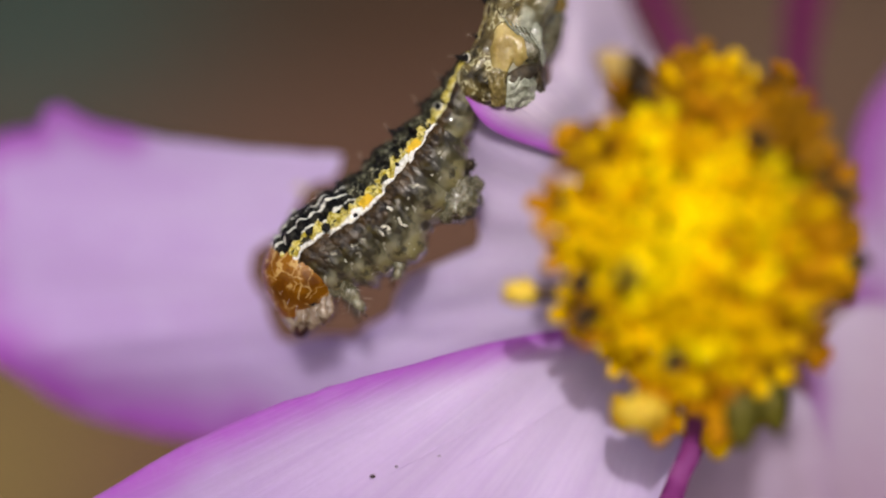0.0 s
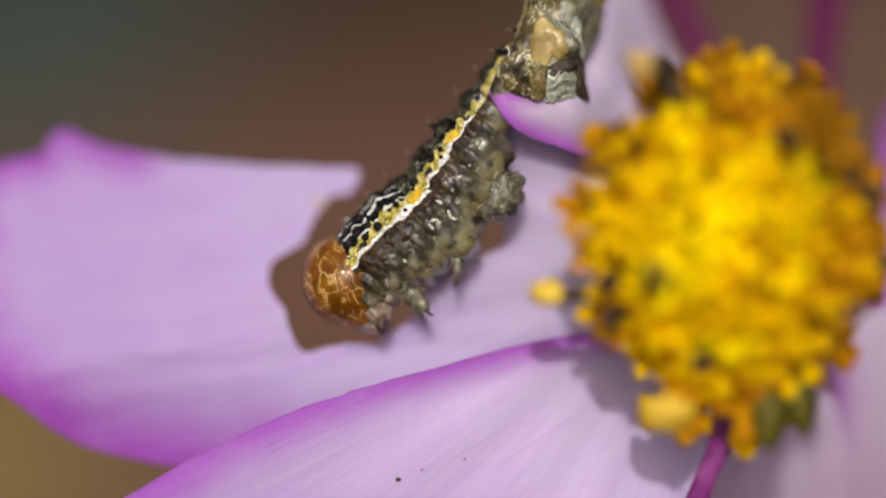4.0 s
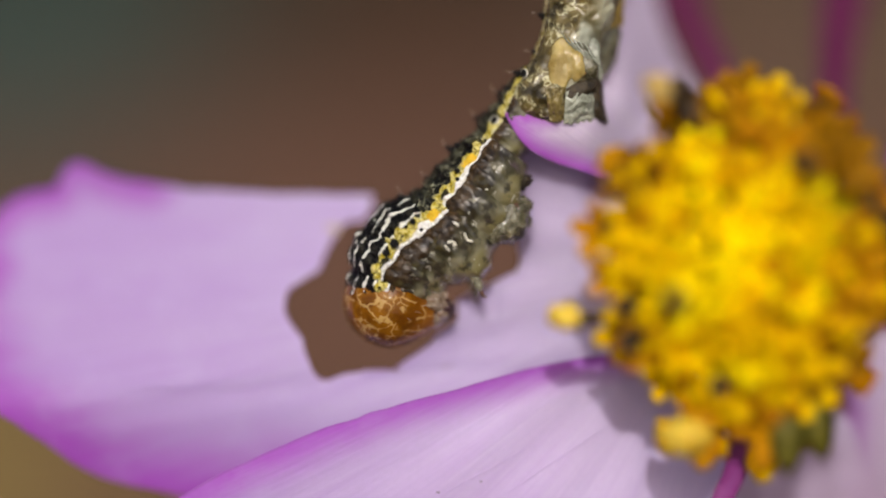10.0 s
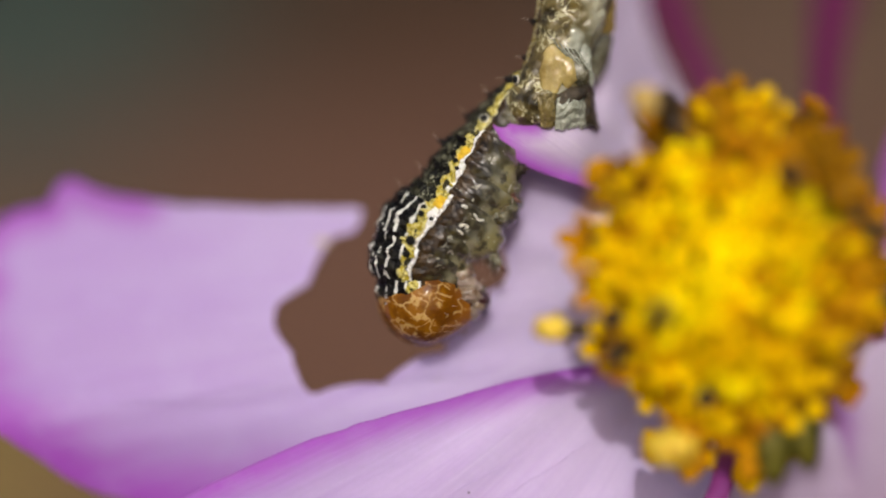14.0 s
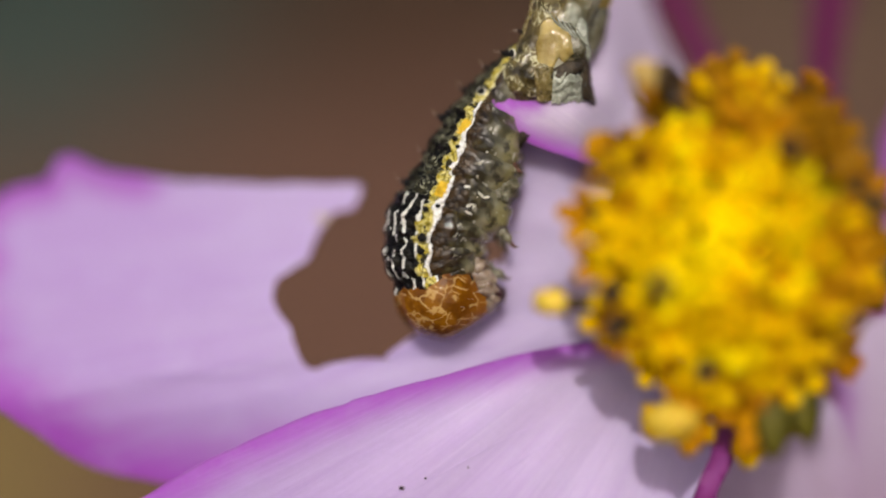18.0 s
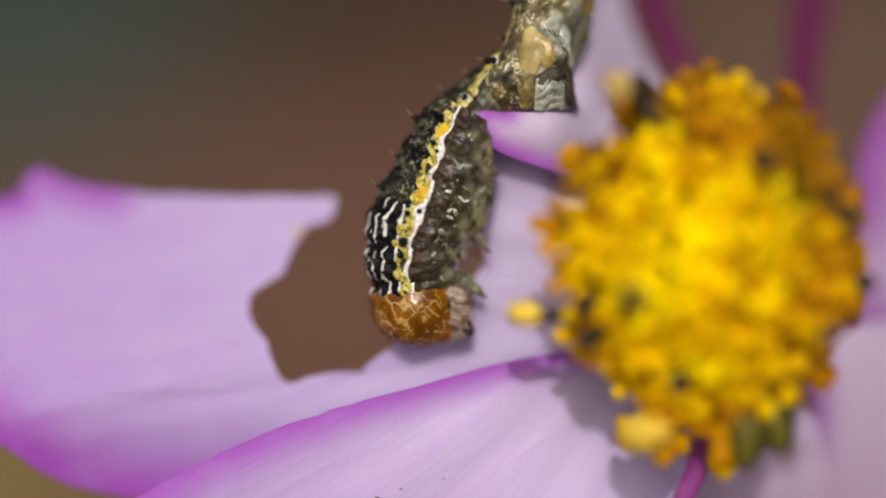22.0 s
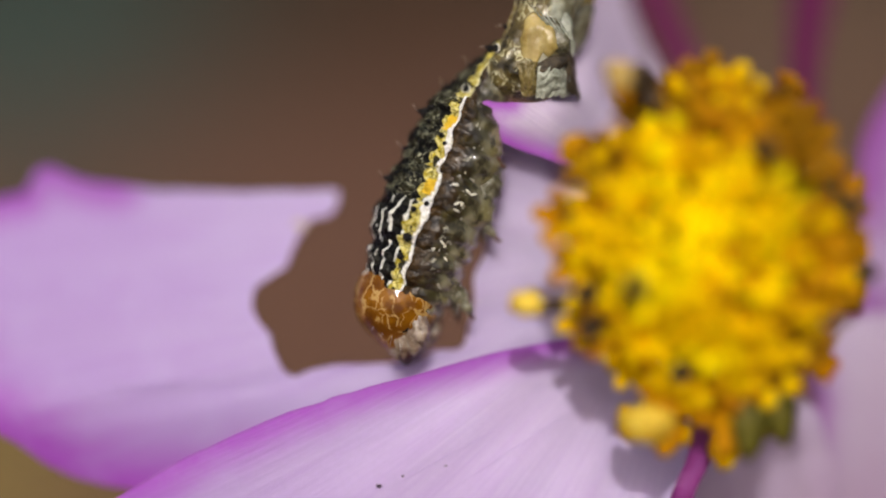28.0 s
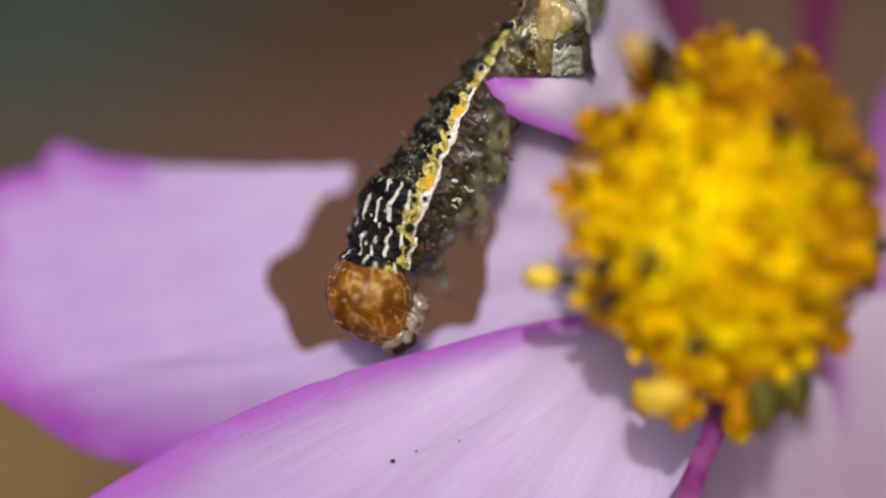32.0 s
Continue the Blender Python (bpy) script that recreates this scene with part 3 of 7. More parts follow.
for i, (u, v, s) in enumerate(((-6.78, 1.45, 0.26), (-6.58, 1.38, 0.18))):
    bm = bmesh.new()
    bmesh.ops.create_uvsphere(bm, u_segments=12, v_segments=6, radius=s)
    for w in bm.verts:
        w.co.z *= 0.03
        w.co *= 1 + 0.3 * noise.noise(w.co * 4 + Vector((i * 5, 0, 0)))
    part("stain", bm, POLLEN, eaten, "pale yellow smear by the bitten edge", Matrix.Translation(lift(u, v, h_eaten(u, v) + 0.005) * MM))

# pieces of the eaten petal that are chewed off one after the other
FRAGMENTS = [
    (8.6, [(-2.175, -2.925), (-1.9, -2.275), (-1.6, -1.675), (-1.2, -1.525), (-1.15, -2.425), (-2.1, -3.125)]),
    (11.2, [(-1.2, -1.525), (-0.35, -1.15), (-0.3, -2.425), (-1.15, -2.425)]),
    (14.2, [(-0.35, -1.15), (0.55, -0.675), (0.6, -2.425), (-0.3, -2.425)]),
    (17.9, [(0.55, -0.675), (1.275, -0.275), (1.25, -1.075), (1.125, -2.425), (0.6, -2.425)]),
    (13.0, [(-2.1, -3.125), (-1.15, -2.425), (-1.15, -3.325), (-2.35, -3.525)]),
    (16.9, [(-1.15, -2.425), (-0.3, -2.425), (-0.275, -3.325), (-1.15, -3.325)]),
    (18.6, [(-0.3, -2.425), (0.6, -2.425), (0.575, -3.325), (-0.275, -3.325)]),
    (19.9, [(0.6, -2.425), (1.125, -2.425), (0.825, -3.275), (0.575, -3.325)]),
    (24.3, [(-2.35, -3.525), (-1.15, -3.325), (-1.15, -4.375), (-2, -4.625), (-3.05, -4.825), (-3.85, -4.625), (-3.2, -4.125)]),
    (24.8, [(-1.15, -3.325), (-0.275, -3.325), (-0.275, -4.3), (-1.15, -4.375)]),
    (24.65, [(-0.275, -3.325), (0.825, -3.275), (0.55, -4.075), (-0.275, -4.3)]),
]
fragments = []
for t_eaten, ring in FRAGMENTS:
    cu = sum(p[0] for p in ring) / len(ring)
    cv = sum(p[1] for p in ring) / len(ring)
    line = [Vector(p) for p in ring]
    c = lift(cu, cv, h_eaten(cu, cv))
    piece = part("petal_fragment", sheet(line, lambda u, v: h_eaten(u, v), [], ROOT, 0.3, 0.13, (c.x, c.y)), PETAL, eaten)
    for v in piece.data.vertices:
        v.co.z -= c.z * MM
    piece.location = c * MM
    fragments.append((piece, t_eaten, c))


def vein(points, height, owner, material, radius=0.035):
    """A thin raised crease line on a petal."""
    line = round_path(points, False, 6, 0.03, 2)
    n = len(line)
    path = [lift(p[0], p[1], height(p[0], p[1]) + 0.01) for p in line]
    bm = tube(path, [radius * (0.3 + math.sin(math.pi * (i + 0.3) / n)) for i in range(n)], 6)
    uv = bm.loops.layers.uv.new("UVMap")
    far = bm.verts.layers.float.new("margin")
    for v in bm.verts:
        v[far] = 9.0
    for f in bm.faces:
        for loop in f.loops:
            p = loop.vert.co
            loop[uv].uv = (math.atan2(p.y - ROOT[1], p.x - ROOT[0]) % math.tau, math.hypot(p.x - ROOT[0], p.y - ROOT[1]))
    part("crease", bm, material, owner, "fine raised crease")


# the petal that overlaps it
def h_over(u, v):
    r = math.hypot(u - ROOT[0], v - ROOT[1])
    crest = [(6.9, -3.725), (1.65, -4.525), (-2.1, -5.625), (-5.35, -6.55), (-7.6, -7.175), (-10.1, -8.275), (-13.85, -10.275), (-18.1, -12.975)]
    d = gap(Vector((u, v)), [Vector(p) for p in crest])
    return 0.5 - 2.3 * smooth01(15, 4, r) - 0.5 * smooth01(0, 9, d) + fold(u, v, 0.09, 1.3)


top_edge = [(6.9, -3.725), (4.4, -3.975), (1.65, -4.525), (-2.1, -5.575), (-3.975, -6.075), (-5.3, -6.45), (-5.7, -6.625), (-7.6, -7.225), (-10.1, -8.325), (-12.1, -9.275), (-13.85, -10.3), (-15.85, -11.525), (-18.1, -13.025), (-20.6, -15.225), (-21.35, -17.975)]
rest = [(-19.6, -20.225), (-14.6, -22.225), (-8.35, -21.475), (-2.1, -19.725), (2.9, -17.725), (6.9, -14.975), (8.9, -12.225), (10.15, -10.225), (11.4, -7.475), (11.65, -4.975), (9.4, -2.975)]
e1 = round_path(top_edge, False, 4, 0.05, 8)
e2 = round_path([top_edge[-1]] + rest + [top_edge[0]], False, 4)
over = part("petal", sheet(e1 + e2, h_over, [(e1[i:i + 5], 2.1 - 1.2 * i / len(e1)) for i in range(0, len(e1) - 1, 4)], ROOT, 0.6), PETAL_FRONT, flower, "lilac petal with a purple margin, overlapping the eaten one")
for u, v, s in ((-3.15, -10.35, 0.10), (-2.1, -9.92, 0.05), (-0.2, -9.45, 0.04)):
    bm = bmesh.new()
    bmesh.ops.create_icosphere(bm, subdivisions=1, radius=s)
    for w in bm.verts:
        w.co.x *= 1.5
    part("fleck", bm, FLECK, over, "", Matrix.Translation(lift(u, v, h_over(u, v) + 0.02) * MM))


vein([(-2.6, -10.425), (-0.6, -9.275), (1.65, -8.1), (3.675, -7.175)], h_over, over, PETAL_FRONT, 0.022)
vein([(-0.6, -10.975), (2.4, -8.975), (4.9, -7.425), (6.9, -6.225)], h_over, over, PETAL_FRONT, 0.025)
vein([(-3.6, -5.225), (-0.6, -4.775), (2.9, -4.275), (6.4, -3.825)], h_eaten, eaten, PETAL, 0.04)
vein([(-18.1, -5.475), (-14.6, -5.675), (-11.35, -5.575), (-7.85, -5.35)], h_eaten, eaten, PETAL, 0.035)

# the bitten petal with a curled purple rim in front of the caterpillar
def h_rim(u, v):
    x, y = u * 40 + 784, 441 - v * 40
    f = smooth01(118, 172, y) * smooth01(1075, 950, x)
    return -2.2 + 2.6 * f - 1.5 * smooth01(60, -120, y) - 0.5 * f * smooth01(200, 265, y) - 7.0 * smooth01(5.6, 9.5, u) * smooth01(4.5, 8.5, v) - 3.0 * smooth01(8.0, 15.0, v) + 0.5 * fold(u, v)


rim_low = [(7.275, 3.4), (6.15, 3.725), (5.15, 4.025), (3.9, 4.425), (2.9, 4.775), (2.1, 5.125), (1.6, 5.575), (1.35, 5.925), (1.05, 6.425), (0.85, 6.825), (0.95, 7.1)]
rim_top = [(1.525, 6.95), (2.4, 6.775), (3.525, 6.8), (4.35, 6.95), (4.75, 7.275), (4.75, 7.825), (4.6, 8.65), (4.55, 9.775), (4.7, 11.025), (4.95, 12.525), (5.275, 14.775)]
back = [(6.65, 16.275), (7.15, 15.775), (7.525, 13.775), (7.85, 11.525), (8.45, 9.775), (9.4, 7.775), (10.9, 5.525), (9.4, 3.525)]
e1 = round_path(rim_low, False, 4, 0.04, 3)
e2 = round_path([rim_low[-1]] + rim_top + [back[0]], False, 4, 0.08, 4)
e3 = round_path(back + [rim_low[0]], False, 4)
part("petal", sheet(e1 + e2 + e3, h_rim, [(e1, 1.9), (e2[:10], 2.4)], ROOT, 0.45), PETAL_RIM, flower, "pale petal, bitten, with a curled purple rim")


def petal(points, natural, base, tip, seed, material, label):
    def height(u, v):
        r = math.hypot(u - ROOT[0], v - ROOT[1])
        return base + (tip - base) * smooth01(5, 26, r) + fold(u, v, 0.2, seed)
    ring = round_path(points, True, 4, 0.05, seed)
    lines = [(ring[a * 4:b * 4 + 1], 1.0) for a, b in natural]
    part("petal", sheet(ring, height, lines, ROOT, 0.7), material, flower, label)


petal([(10.15, -6.225), (9.15, -8.225), (8.4, -10.975), (8.15, -13.975), (8.9, -17.225), (12.4, -19.725), (15.4, -19.475), (17.4, -16.475), (17.15, -12.225), (16.65, -8.475), (15.4, -6.225)], (), -3.4, -8.5, 2.0, PETAL_SOFT, "pale lilac petal below the disc")
petal([(15.9, -4.975), (16.025, -6.475), (15.7, -8.475), (15.35, -10.975), (15.2, -13.975), (16.4, -17.725), (20.4, -19.725), (25.4, -17.725), (27.4, -13.475), (25.4, -7.5), (21.9, -3.6), (18.3, -2.6)], ((0, 6),), -5.5, -11.5, 3.0, PETAL_SOFT, "pale lilac petal with a purple side margin")
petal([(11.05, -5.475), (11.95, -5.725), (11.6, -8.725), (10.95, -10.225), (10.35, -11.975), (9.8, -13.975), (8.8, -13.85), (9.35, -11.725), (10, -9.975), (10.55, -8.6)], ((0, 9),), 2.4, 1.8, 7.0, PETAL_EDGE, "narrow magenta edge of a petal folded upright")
petal([(18.025, 2.775), (18.15, 4.275), (18.65, 5.9), (20.15, 8.025), (22.9, 9.525), (26.9, 8.275), (29.4, 3.525), (27.9, -1.975), (24.4, -4.475), (20.9, -4.975), (18.9, -4.475), (17.95, -2.975)], ((0, 11),), -7.0, -20.0, 4.0, PETAL_SIDE, "lilac petal with magenta margins beside the disc")
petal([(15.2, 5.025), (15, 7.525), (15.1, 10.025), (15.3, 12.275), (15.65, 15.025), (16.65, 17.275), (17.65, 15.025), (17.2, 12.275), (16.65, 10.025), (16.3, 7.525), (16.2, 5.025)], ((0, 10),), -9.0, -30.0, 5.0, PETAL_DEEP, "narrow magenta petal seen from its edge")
petal([(10.55, 6.275), (9.8, 8.275), (9.05, 9.775), (8.4, 11.025), (7.9, 12.525), (7.5, 14.775), (8.15, 16.775), (9.15, 15.025), (9.6, 12.525), (10.05, 11.025), (10.6, 9.775), (11.25, 8.275), (11.95, 6.275)], ((0, 12),), -9.0, -30.0, 6.0, PETAL_DEEP, "narrow magenta petal turned away behind the pale one, shade put in its colour")

# ---- the disc ----
bm = bmesh.new()
bmesh.ops.create_uvsphere(bm, u_segments=40, v_segments=20, radius=5.4)
for v in bm.verts:
    v.co.z = max(-1.6, v.co.z * 0.82)
    v.co.y *= 1.1
    v.co *= 1 + 0.04 * noise.noise(v.co * 1.4)
    neck = 1 - 0.45 * smooth01(1.6, -1.0, v.co.z)
    v.co.x *= neck
    v.co.y *= neck
DISC_AT = (10.6, 0.78, 1.8)
disc_part = part("disc", bm, RECEPT, flower, "domed yellow disc crowded with florets", at(*DISC_AT))


def bud():
    """A closed floret: a swollen five-ribbed bud."""
    bm = bmesh.new()
    bmesh.ops.create_uvsphere(bm, u_segments=10, v_segments=7, radius=1.0)
    for v in bm.verts:
        a = math.atan2(v.co.y, v.co.x)
        s = 0.44 * (1 + 0.13 * math.cos(5 * a)) * (1 - 0.18 * v.co.z)
        v.co = Vector((v.co.x * s, v.co.y * s, v.co.z * 0.75 + 0.45))
    return bm


def open_floret():
    """An open floret: a tube with five spread, curled lobes."""
    bm = tube([(0, 0, -0.4), (0, 0, 0.3), (0, 0, 0.7), (0, 0, 0.95)], [0.26, 0.30, 0.40, 0.46], 10, cap=False)
    for k in range(5):
        a = k / 5 * math.tau
        c, s = math.cos(a), math.sin(a)
        n = Vector((-s, c, 0))
        o = Vector((c, s, 0))
        z = Vector((0, 0, 1))
        rows = [(0.40, 0.90, 0.25), (0.62, 1.12, 0.22), (0.78, 1.08, 0.12), (0.80, 0.95, 0.03)]
        for sgn in (1, -1):
            for (r0, z0, w0), (r1, z1, w1) in zip(rows, rows[1:]):
                q = [o * r0 + z * (z0 + 0.03 * sgn) - n * w0, o * r0 + z * (z0 + 0.03 * sgn) + n * w0, o * r1 + z * (z1 + 0.03 * sgn) + n * w1, o * r1 + z * (z1 + 0.03 * sgn) - n * w1]
                f = [bm.verts.new(p) for p in q]
                bm.faces.new(f if sgn > 0 else f[::-1])
    return bm


def anther():
    return tube([(0, 0, -0.5), (0, 0, 0.4), (0.02, 0, 1.0), (0.05, 0.02, 1.25)], [0.20, 0.25, 0.32, 0.16], 8)


def stigma():
    bm = tube([(0, 0, 0.9), (0.05, 0, 1.3), (0.25, 0.05, 1.6), (0.42, 0.1, 1.5)], [0.12, 0.20, 0.22, 0.10], 6)
    return tube([(0, 0, 0.9), (-0.05, 0.03, 1.3), (-0.25, 0.0, 1.6), (-0.40, -0.1, 1.5)], [0.12, 0.20, 0.22, 0.10], 6, bm)


bud_bright = finish(bud(), "floret", BRIGHT)
open_bright = finish(open_floret(), "floret", BRIGHT)
bud_lime = finish(bud(), "floret", LIME)
bud_mesh = finish(bud(), "floret", YELLOW)
bud_gold = finish(bud(), "floret", GOLD)
open_mesh = finish(open_floret(), "floret", YELLOW)
open_gold = finish(open_floret(), "floret", GOLD)
open_rust = finish(open_floret(), "floret", RUST)
anther_mesh = finish(anther(), "anther", ANTHER)
stigma_mesh = finish(stigma(), "stigma", YELLOW)
rng = random.Random(12)
COUNT = 165
for i in range(COUNT):
    f = (i + 0.5) / COUNT
    r = math.sqrt(f)
    a = i * 2.399963 + rng.uniform(-0.12, 0.12)
    rad = 5.36 * r * (1 - 0.05 * smooth01(0.2, 0.9, math.cos(a - 0.3)))
    zz = 4.75 * math.sqrt(max(0.0, 1 - (rad / 6.3) ** 2))
    lean = math.degrees(math.atan2(rad * 0.27, zz + 0.6)) * 1.15 + rng.uniform(-10, 10)
    spot = at(rad * math.cos(a), rad * math.sin(a) * 1.10, zz - 0.35 + rng.uniform(-0.55, 0.55)) @ Matrix.Rotation(a, 4, "Z") @ Matrix.Rotation(radians(lean), 4, "Y") @ Matrix.Rotation(rng.uniform(0, 6.28), 4, "Z")
    size = Matrix.Scale((1.02 + 0.5 * rng.random()) * (1.0 + 0.12 * r), 4)
    # right half darker, its weaker light put into the colours; top rim orange-brown
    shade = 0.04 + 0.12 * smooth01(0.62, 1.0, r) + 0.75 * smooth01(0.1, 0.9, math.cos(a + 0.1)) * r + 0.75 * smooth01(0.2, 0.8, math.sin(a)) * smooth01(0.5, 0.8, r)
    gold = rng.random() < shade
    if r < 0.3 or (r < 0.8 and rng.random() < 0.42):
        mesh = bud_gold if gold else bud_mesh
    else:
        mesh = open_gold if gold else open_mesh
    # the middle is the brightest: its stronger light is put into the yellow
    mid_bright = smooth01(4.3, 1.0, math.hypot(rad * math.cos(a) + 1.0, rad * math.sin(a) + 0.2))
    if rng.random() < 0.85 * mid_bright:
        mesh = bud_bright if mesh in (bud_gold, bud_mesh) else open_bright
    # a few green buds stand to one side
    if math.hypot(rad * math.cos(a) - 3.1, rad * math.sin(a) * 1.1 - 2.0) < 1.0:
        mesh = bud_lime
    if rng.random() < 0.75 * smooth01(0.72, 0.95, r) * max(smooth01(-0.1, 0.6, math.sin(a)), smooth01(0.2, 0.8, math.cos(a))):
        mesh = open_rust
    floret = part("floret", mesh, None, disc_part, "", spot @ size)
    if r > 0.5 and rng.random() < 0.10:
        part("anther", anther_mesh, None, disc_part, "", spot @ size @ at(0.25, 0, 0.55))
    elif r > 0.4 and rng.random() < 0.16:
        part("stigma", stigma_mesh, None, disc_part, "", spot @ size @ at(0, 0, -0.35))

# stray florets that stand out from the rim of the disc
def stray(u, v, w, turn, length, tip_mat, dark, width=1.0, cut=0.5):
    p = lift(u, v, w) - Vector(DISC_AT)
    m = Matrix.Translation(p * MM) @ Matrix.Rotation(radians(turn), 4, "Z")
    bm = tube([(0, 0, 0), (length * cut * 0.6, 0.05, 0.1), (length * (cut + 0.05), 0.1, 0.1)], [0.24 * width, 0.30 * width, 0.26 * width], 9)
    part("anther", bm, ANTHER if dark else GOLD, disc_part, "", m)
    line, wide = [], []
    for i in range(8):
        f = i / 7
        line.append((length * (cut + (1 - cut) * f), 0.1 * (1 - f), 0.1 * (1 - f)))
        wide.append(width * (0.26 + 0.22 * math.sin(math.pi * min(1.0, 0.15 + f * 0.8))) * (0.35 if i == 7 else 1.0))
    bm = tube(line, wide, 14)
    for vert in bm.verts:
        q = vert.co + Vector((u * 3, v * 3, 0))
        vert.co += Vector((noise.noise(q * 1.9), noise.noise(q * 1.9 + Vector((7, 0, 0))), noise.noise(q * 1.9 + Vector((0, 7, 0))))) * 0.30 * width ** 0.5
        vert.co += Vector((noise.noise(q * 5), noise.noise(q * 5 + Vector((7, 0, 0))), 0)) * 0.08
    part("stigma", bm, tip_mat, disc_part, "", m)


stray(5.2, -2.12, 4.8, 178, 2.6, STRAW, True, 1.05, 0.42)
stray(6.9, 4.0, 5.0, 150, 2.0, GOLD, True, 1.3, 0.6)
stray(9.3, 6.3, 5.6, 118, 2.2, ANTHER, True, 1.7, 0.5)
stray(7.7, 6.8, 6.4, 100, 1.7, TAN, False, 1.1, 0.3)
stray(6.1, 2.1, 4.8, 190, 1.5, GOLD, True, 1.4, 0.7)
stray(6.6, 4.6, 3.8, 165, 1.4, YELLOW, False)
stray(9.3, -6.4, 5.0, 240, 1.8, STRAW, False, 1.7, 0.2)
stray(8.9, -6.9, 4.6, 205, 1.4, STRAW, False, 1.4, 0.2)
stray(9.6, -7.0, 4.4, 262, 1.6, GOLD, False, 1.3, 0.2)
stray(8.6, -6.9, 4.2, 215, 1.2, YELLOW, False, 1.6, 0.3)
stray(9.9, -7.0, 3.6, 265, 1.2, YELLOW, False, 1.5, 0.3)
stray(11.6, -6.8, 3.6, 285, 2.4, YELLOW, True, 1.2)
stray(12.2, -6.4, 4.8, 266, 2.4, GOLD, False, 0.9)
stray(11.2, -5.4, 4.4, 262, 2.0, GOLD, False, 1.5, 0.5)
stray(12.0, -5.6, 4.6, 275, 2.2, GOLD, False, 1.5, 0.5)
stray(12.9, -5.4, 4.4, 280, 2.0, GOLD, False, 1.6, 0.5)
stray(10.2, -5.2, 4.6, 250, 1.9, GOLD, False, 1.5, 0.5)
stray(14.0, -4.8, 4.4, 300, 1.6, GOLD, False, 1.6, 0.5)
stray(13.4, -6.3, 3.6, 300, 1.8, STRAW, False, 1.5)
stray(15.4, -4.4, 4.2, 330, 1.4, GOLD, False, 1.6, 0.8)
stray(15.6, 4.9, 3.6, 60, 1.0, GOLD, True, 1.2, 0.7)
stray(16.7, -1.6, 4.2, 345, 1.4, RUST, False, 1.6)
stray(11.2, 7.2, 3.6, 70, 1.2, GOLD, True, 1.6, 0.5)
stray(14.6, 6.6, 4.0, 60, 1.2, GOLD, True, 1.6, 0.7)


# sepals and stem behind the petals
for turn, reach in ((262, 9.3), (300, 8.6), (340, 8.2), (25, 8.0), (70, 8.2), (115, 8.0), (160, 7.5), (215, 7.5)):
    bm = bmesh.new()
    rows = []
    for i in range(7):
        f = i / 6
        wd = 1.5 * (1 - f) ** 0.6 * (0.5 + f) + 0.04
        rows.append([bm.verts.new((3 + (reach - 3) * f, wd * s, -0.6 * f + 0.25 * (1 - abs(s)))) for s in (-1, -0.5, 0, 0.5, 1)])
    for a, b in zip(rows, rows[1:]):
        for i in range(4):
            bm.faces.new((a[i], b[i], b[i + 1], a[i + 1]))
    bmesh.ops.solidify(bm, geom=bm.faces[:], thickness=0.15)
    part("sepal", bm, GREEN, flower, "", at(DISC_AT[0], DISC_AT[1], -3.9) @ Matrix.Rotation(radians(turn), 4, "Z"))
for u, v, w, turn, length, width in ((13.3, -5.6, 5.2, 268, 3.3, 1.3), (14.1, -5.4, 5.0, 284, 2.9, 1.2)):
    bm = bmesh.new()
    rows = []
    for i in range(9):
        f = i / 8
        wd = width * (1 - f) ** 0.7 * (0.75 + 0.5 * f) + 0.03
        rows.append([bm.verts.new((length * f, wd * s, 0.3 * math.sin(f * 3) - 0.2 * abs(s))) for s in (-1, -0.5, 0, 0.5, 1)])
    for a, b in zip(rows, rows[1:]):
        for i in range(4):
            bm.faces.new((a[i], b[i], b[i + 1], a[i + 1]))
    bmesh.ops.solidify(bm, geom=bm.faces[:], thickness=0.12)
    part("sepal", bm, GREEN, flower, "dark green bract", Matrix.Translation(lift(u, v, w) * MM) @ Matrix.Rotation(radians(turn), 4, "Z"))
bm = bmesh.new()
bmesh.ops.create_uvsphere(bm, u_segments=20, v_segments=10, radius=3.6)
for v in bm.verts:
    v.co.z *= 0.6
part("calyx", bm, GREEN, flower, "", at(DISC_AT[0], DISC_AT[1], -4.6))
down = PLANT.inverted()
root_local = (down @ Vector((0.02, 0.075, -0.01))) / MM
p0 = Vector((DISC_AT[0], DISC_AT[1], -5.5))
path = []
for i in range(25):
    f = i / 24
    mid = p0 + Vector((0, -20, -45))
    path.append(p0.lerp(mid, f).lerp(mid.lerp(root_local, f), f) + Vector((2.0 * math.sin(f * 9), 0, 0)) * f)
part("stem", tube(path, [1.1 + 0.6 * i / 24 for i in range(25)], 12), STEM, flower, "slender green stem")

# ---- caterpillar ----
caterpillar = thing("caterpillar", PLANT, "black and yellow striped caterpillar with an amber head, eating a petal", "caterpillar")


def cushion(p, size):
    """Puffed skin with creases: 0 in a crease, 1 on a cushion."""
    d = noise.voronoi(Vector(p) / size)[0]
    return smooth01(0.0, 0.45, d[1] - d[0])


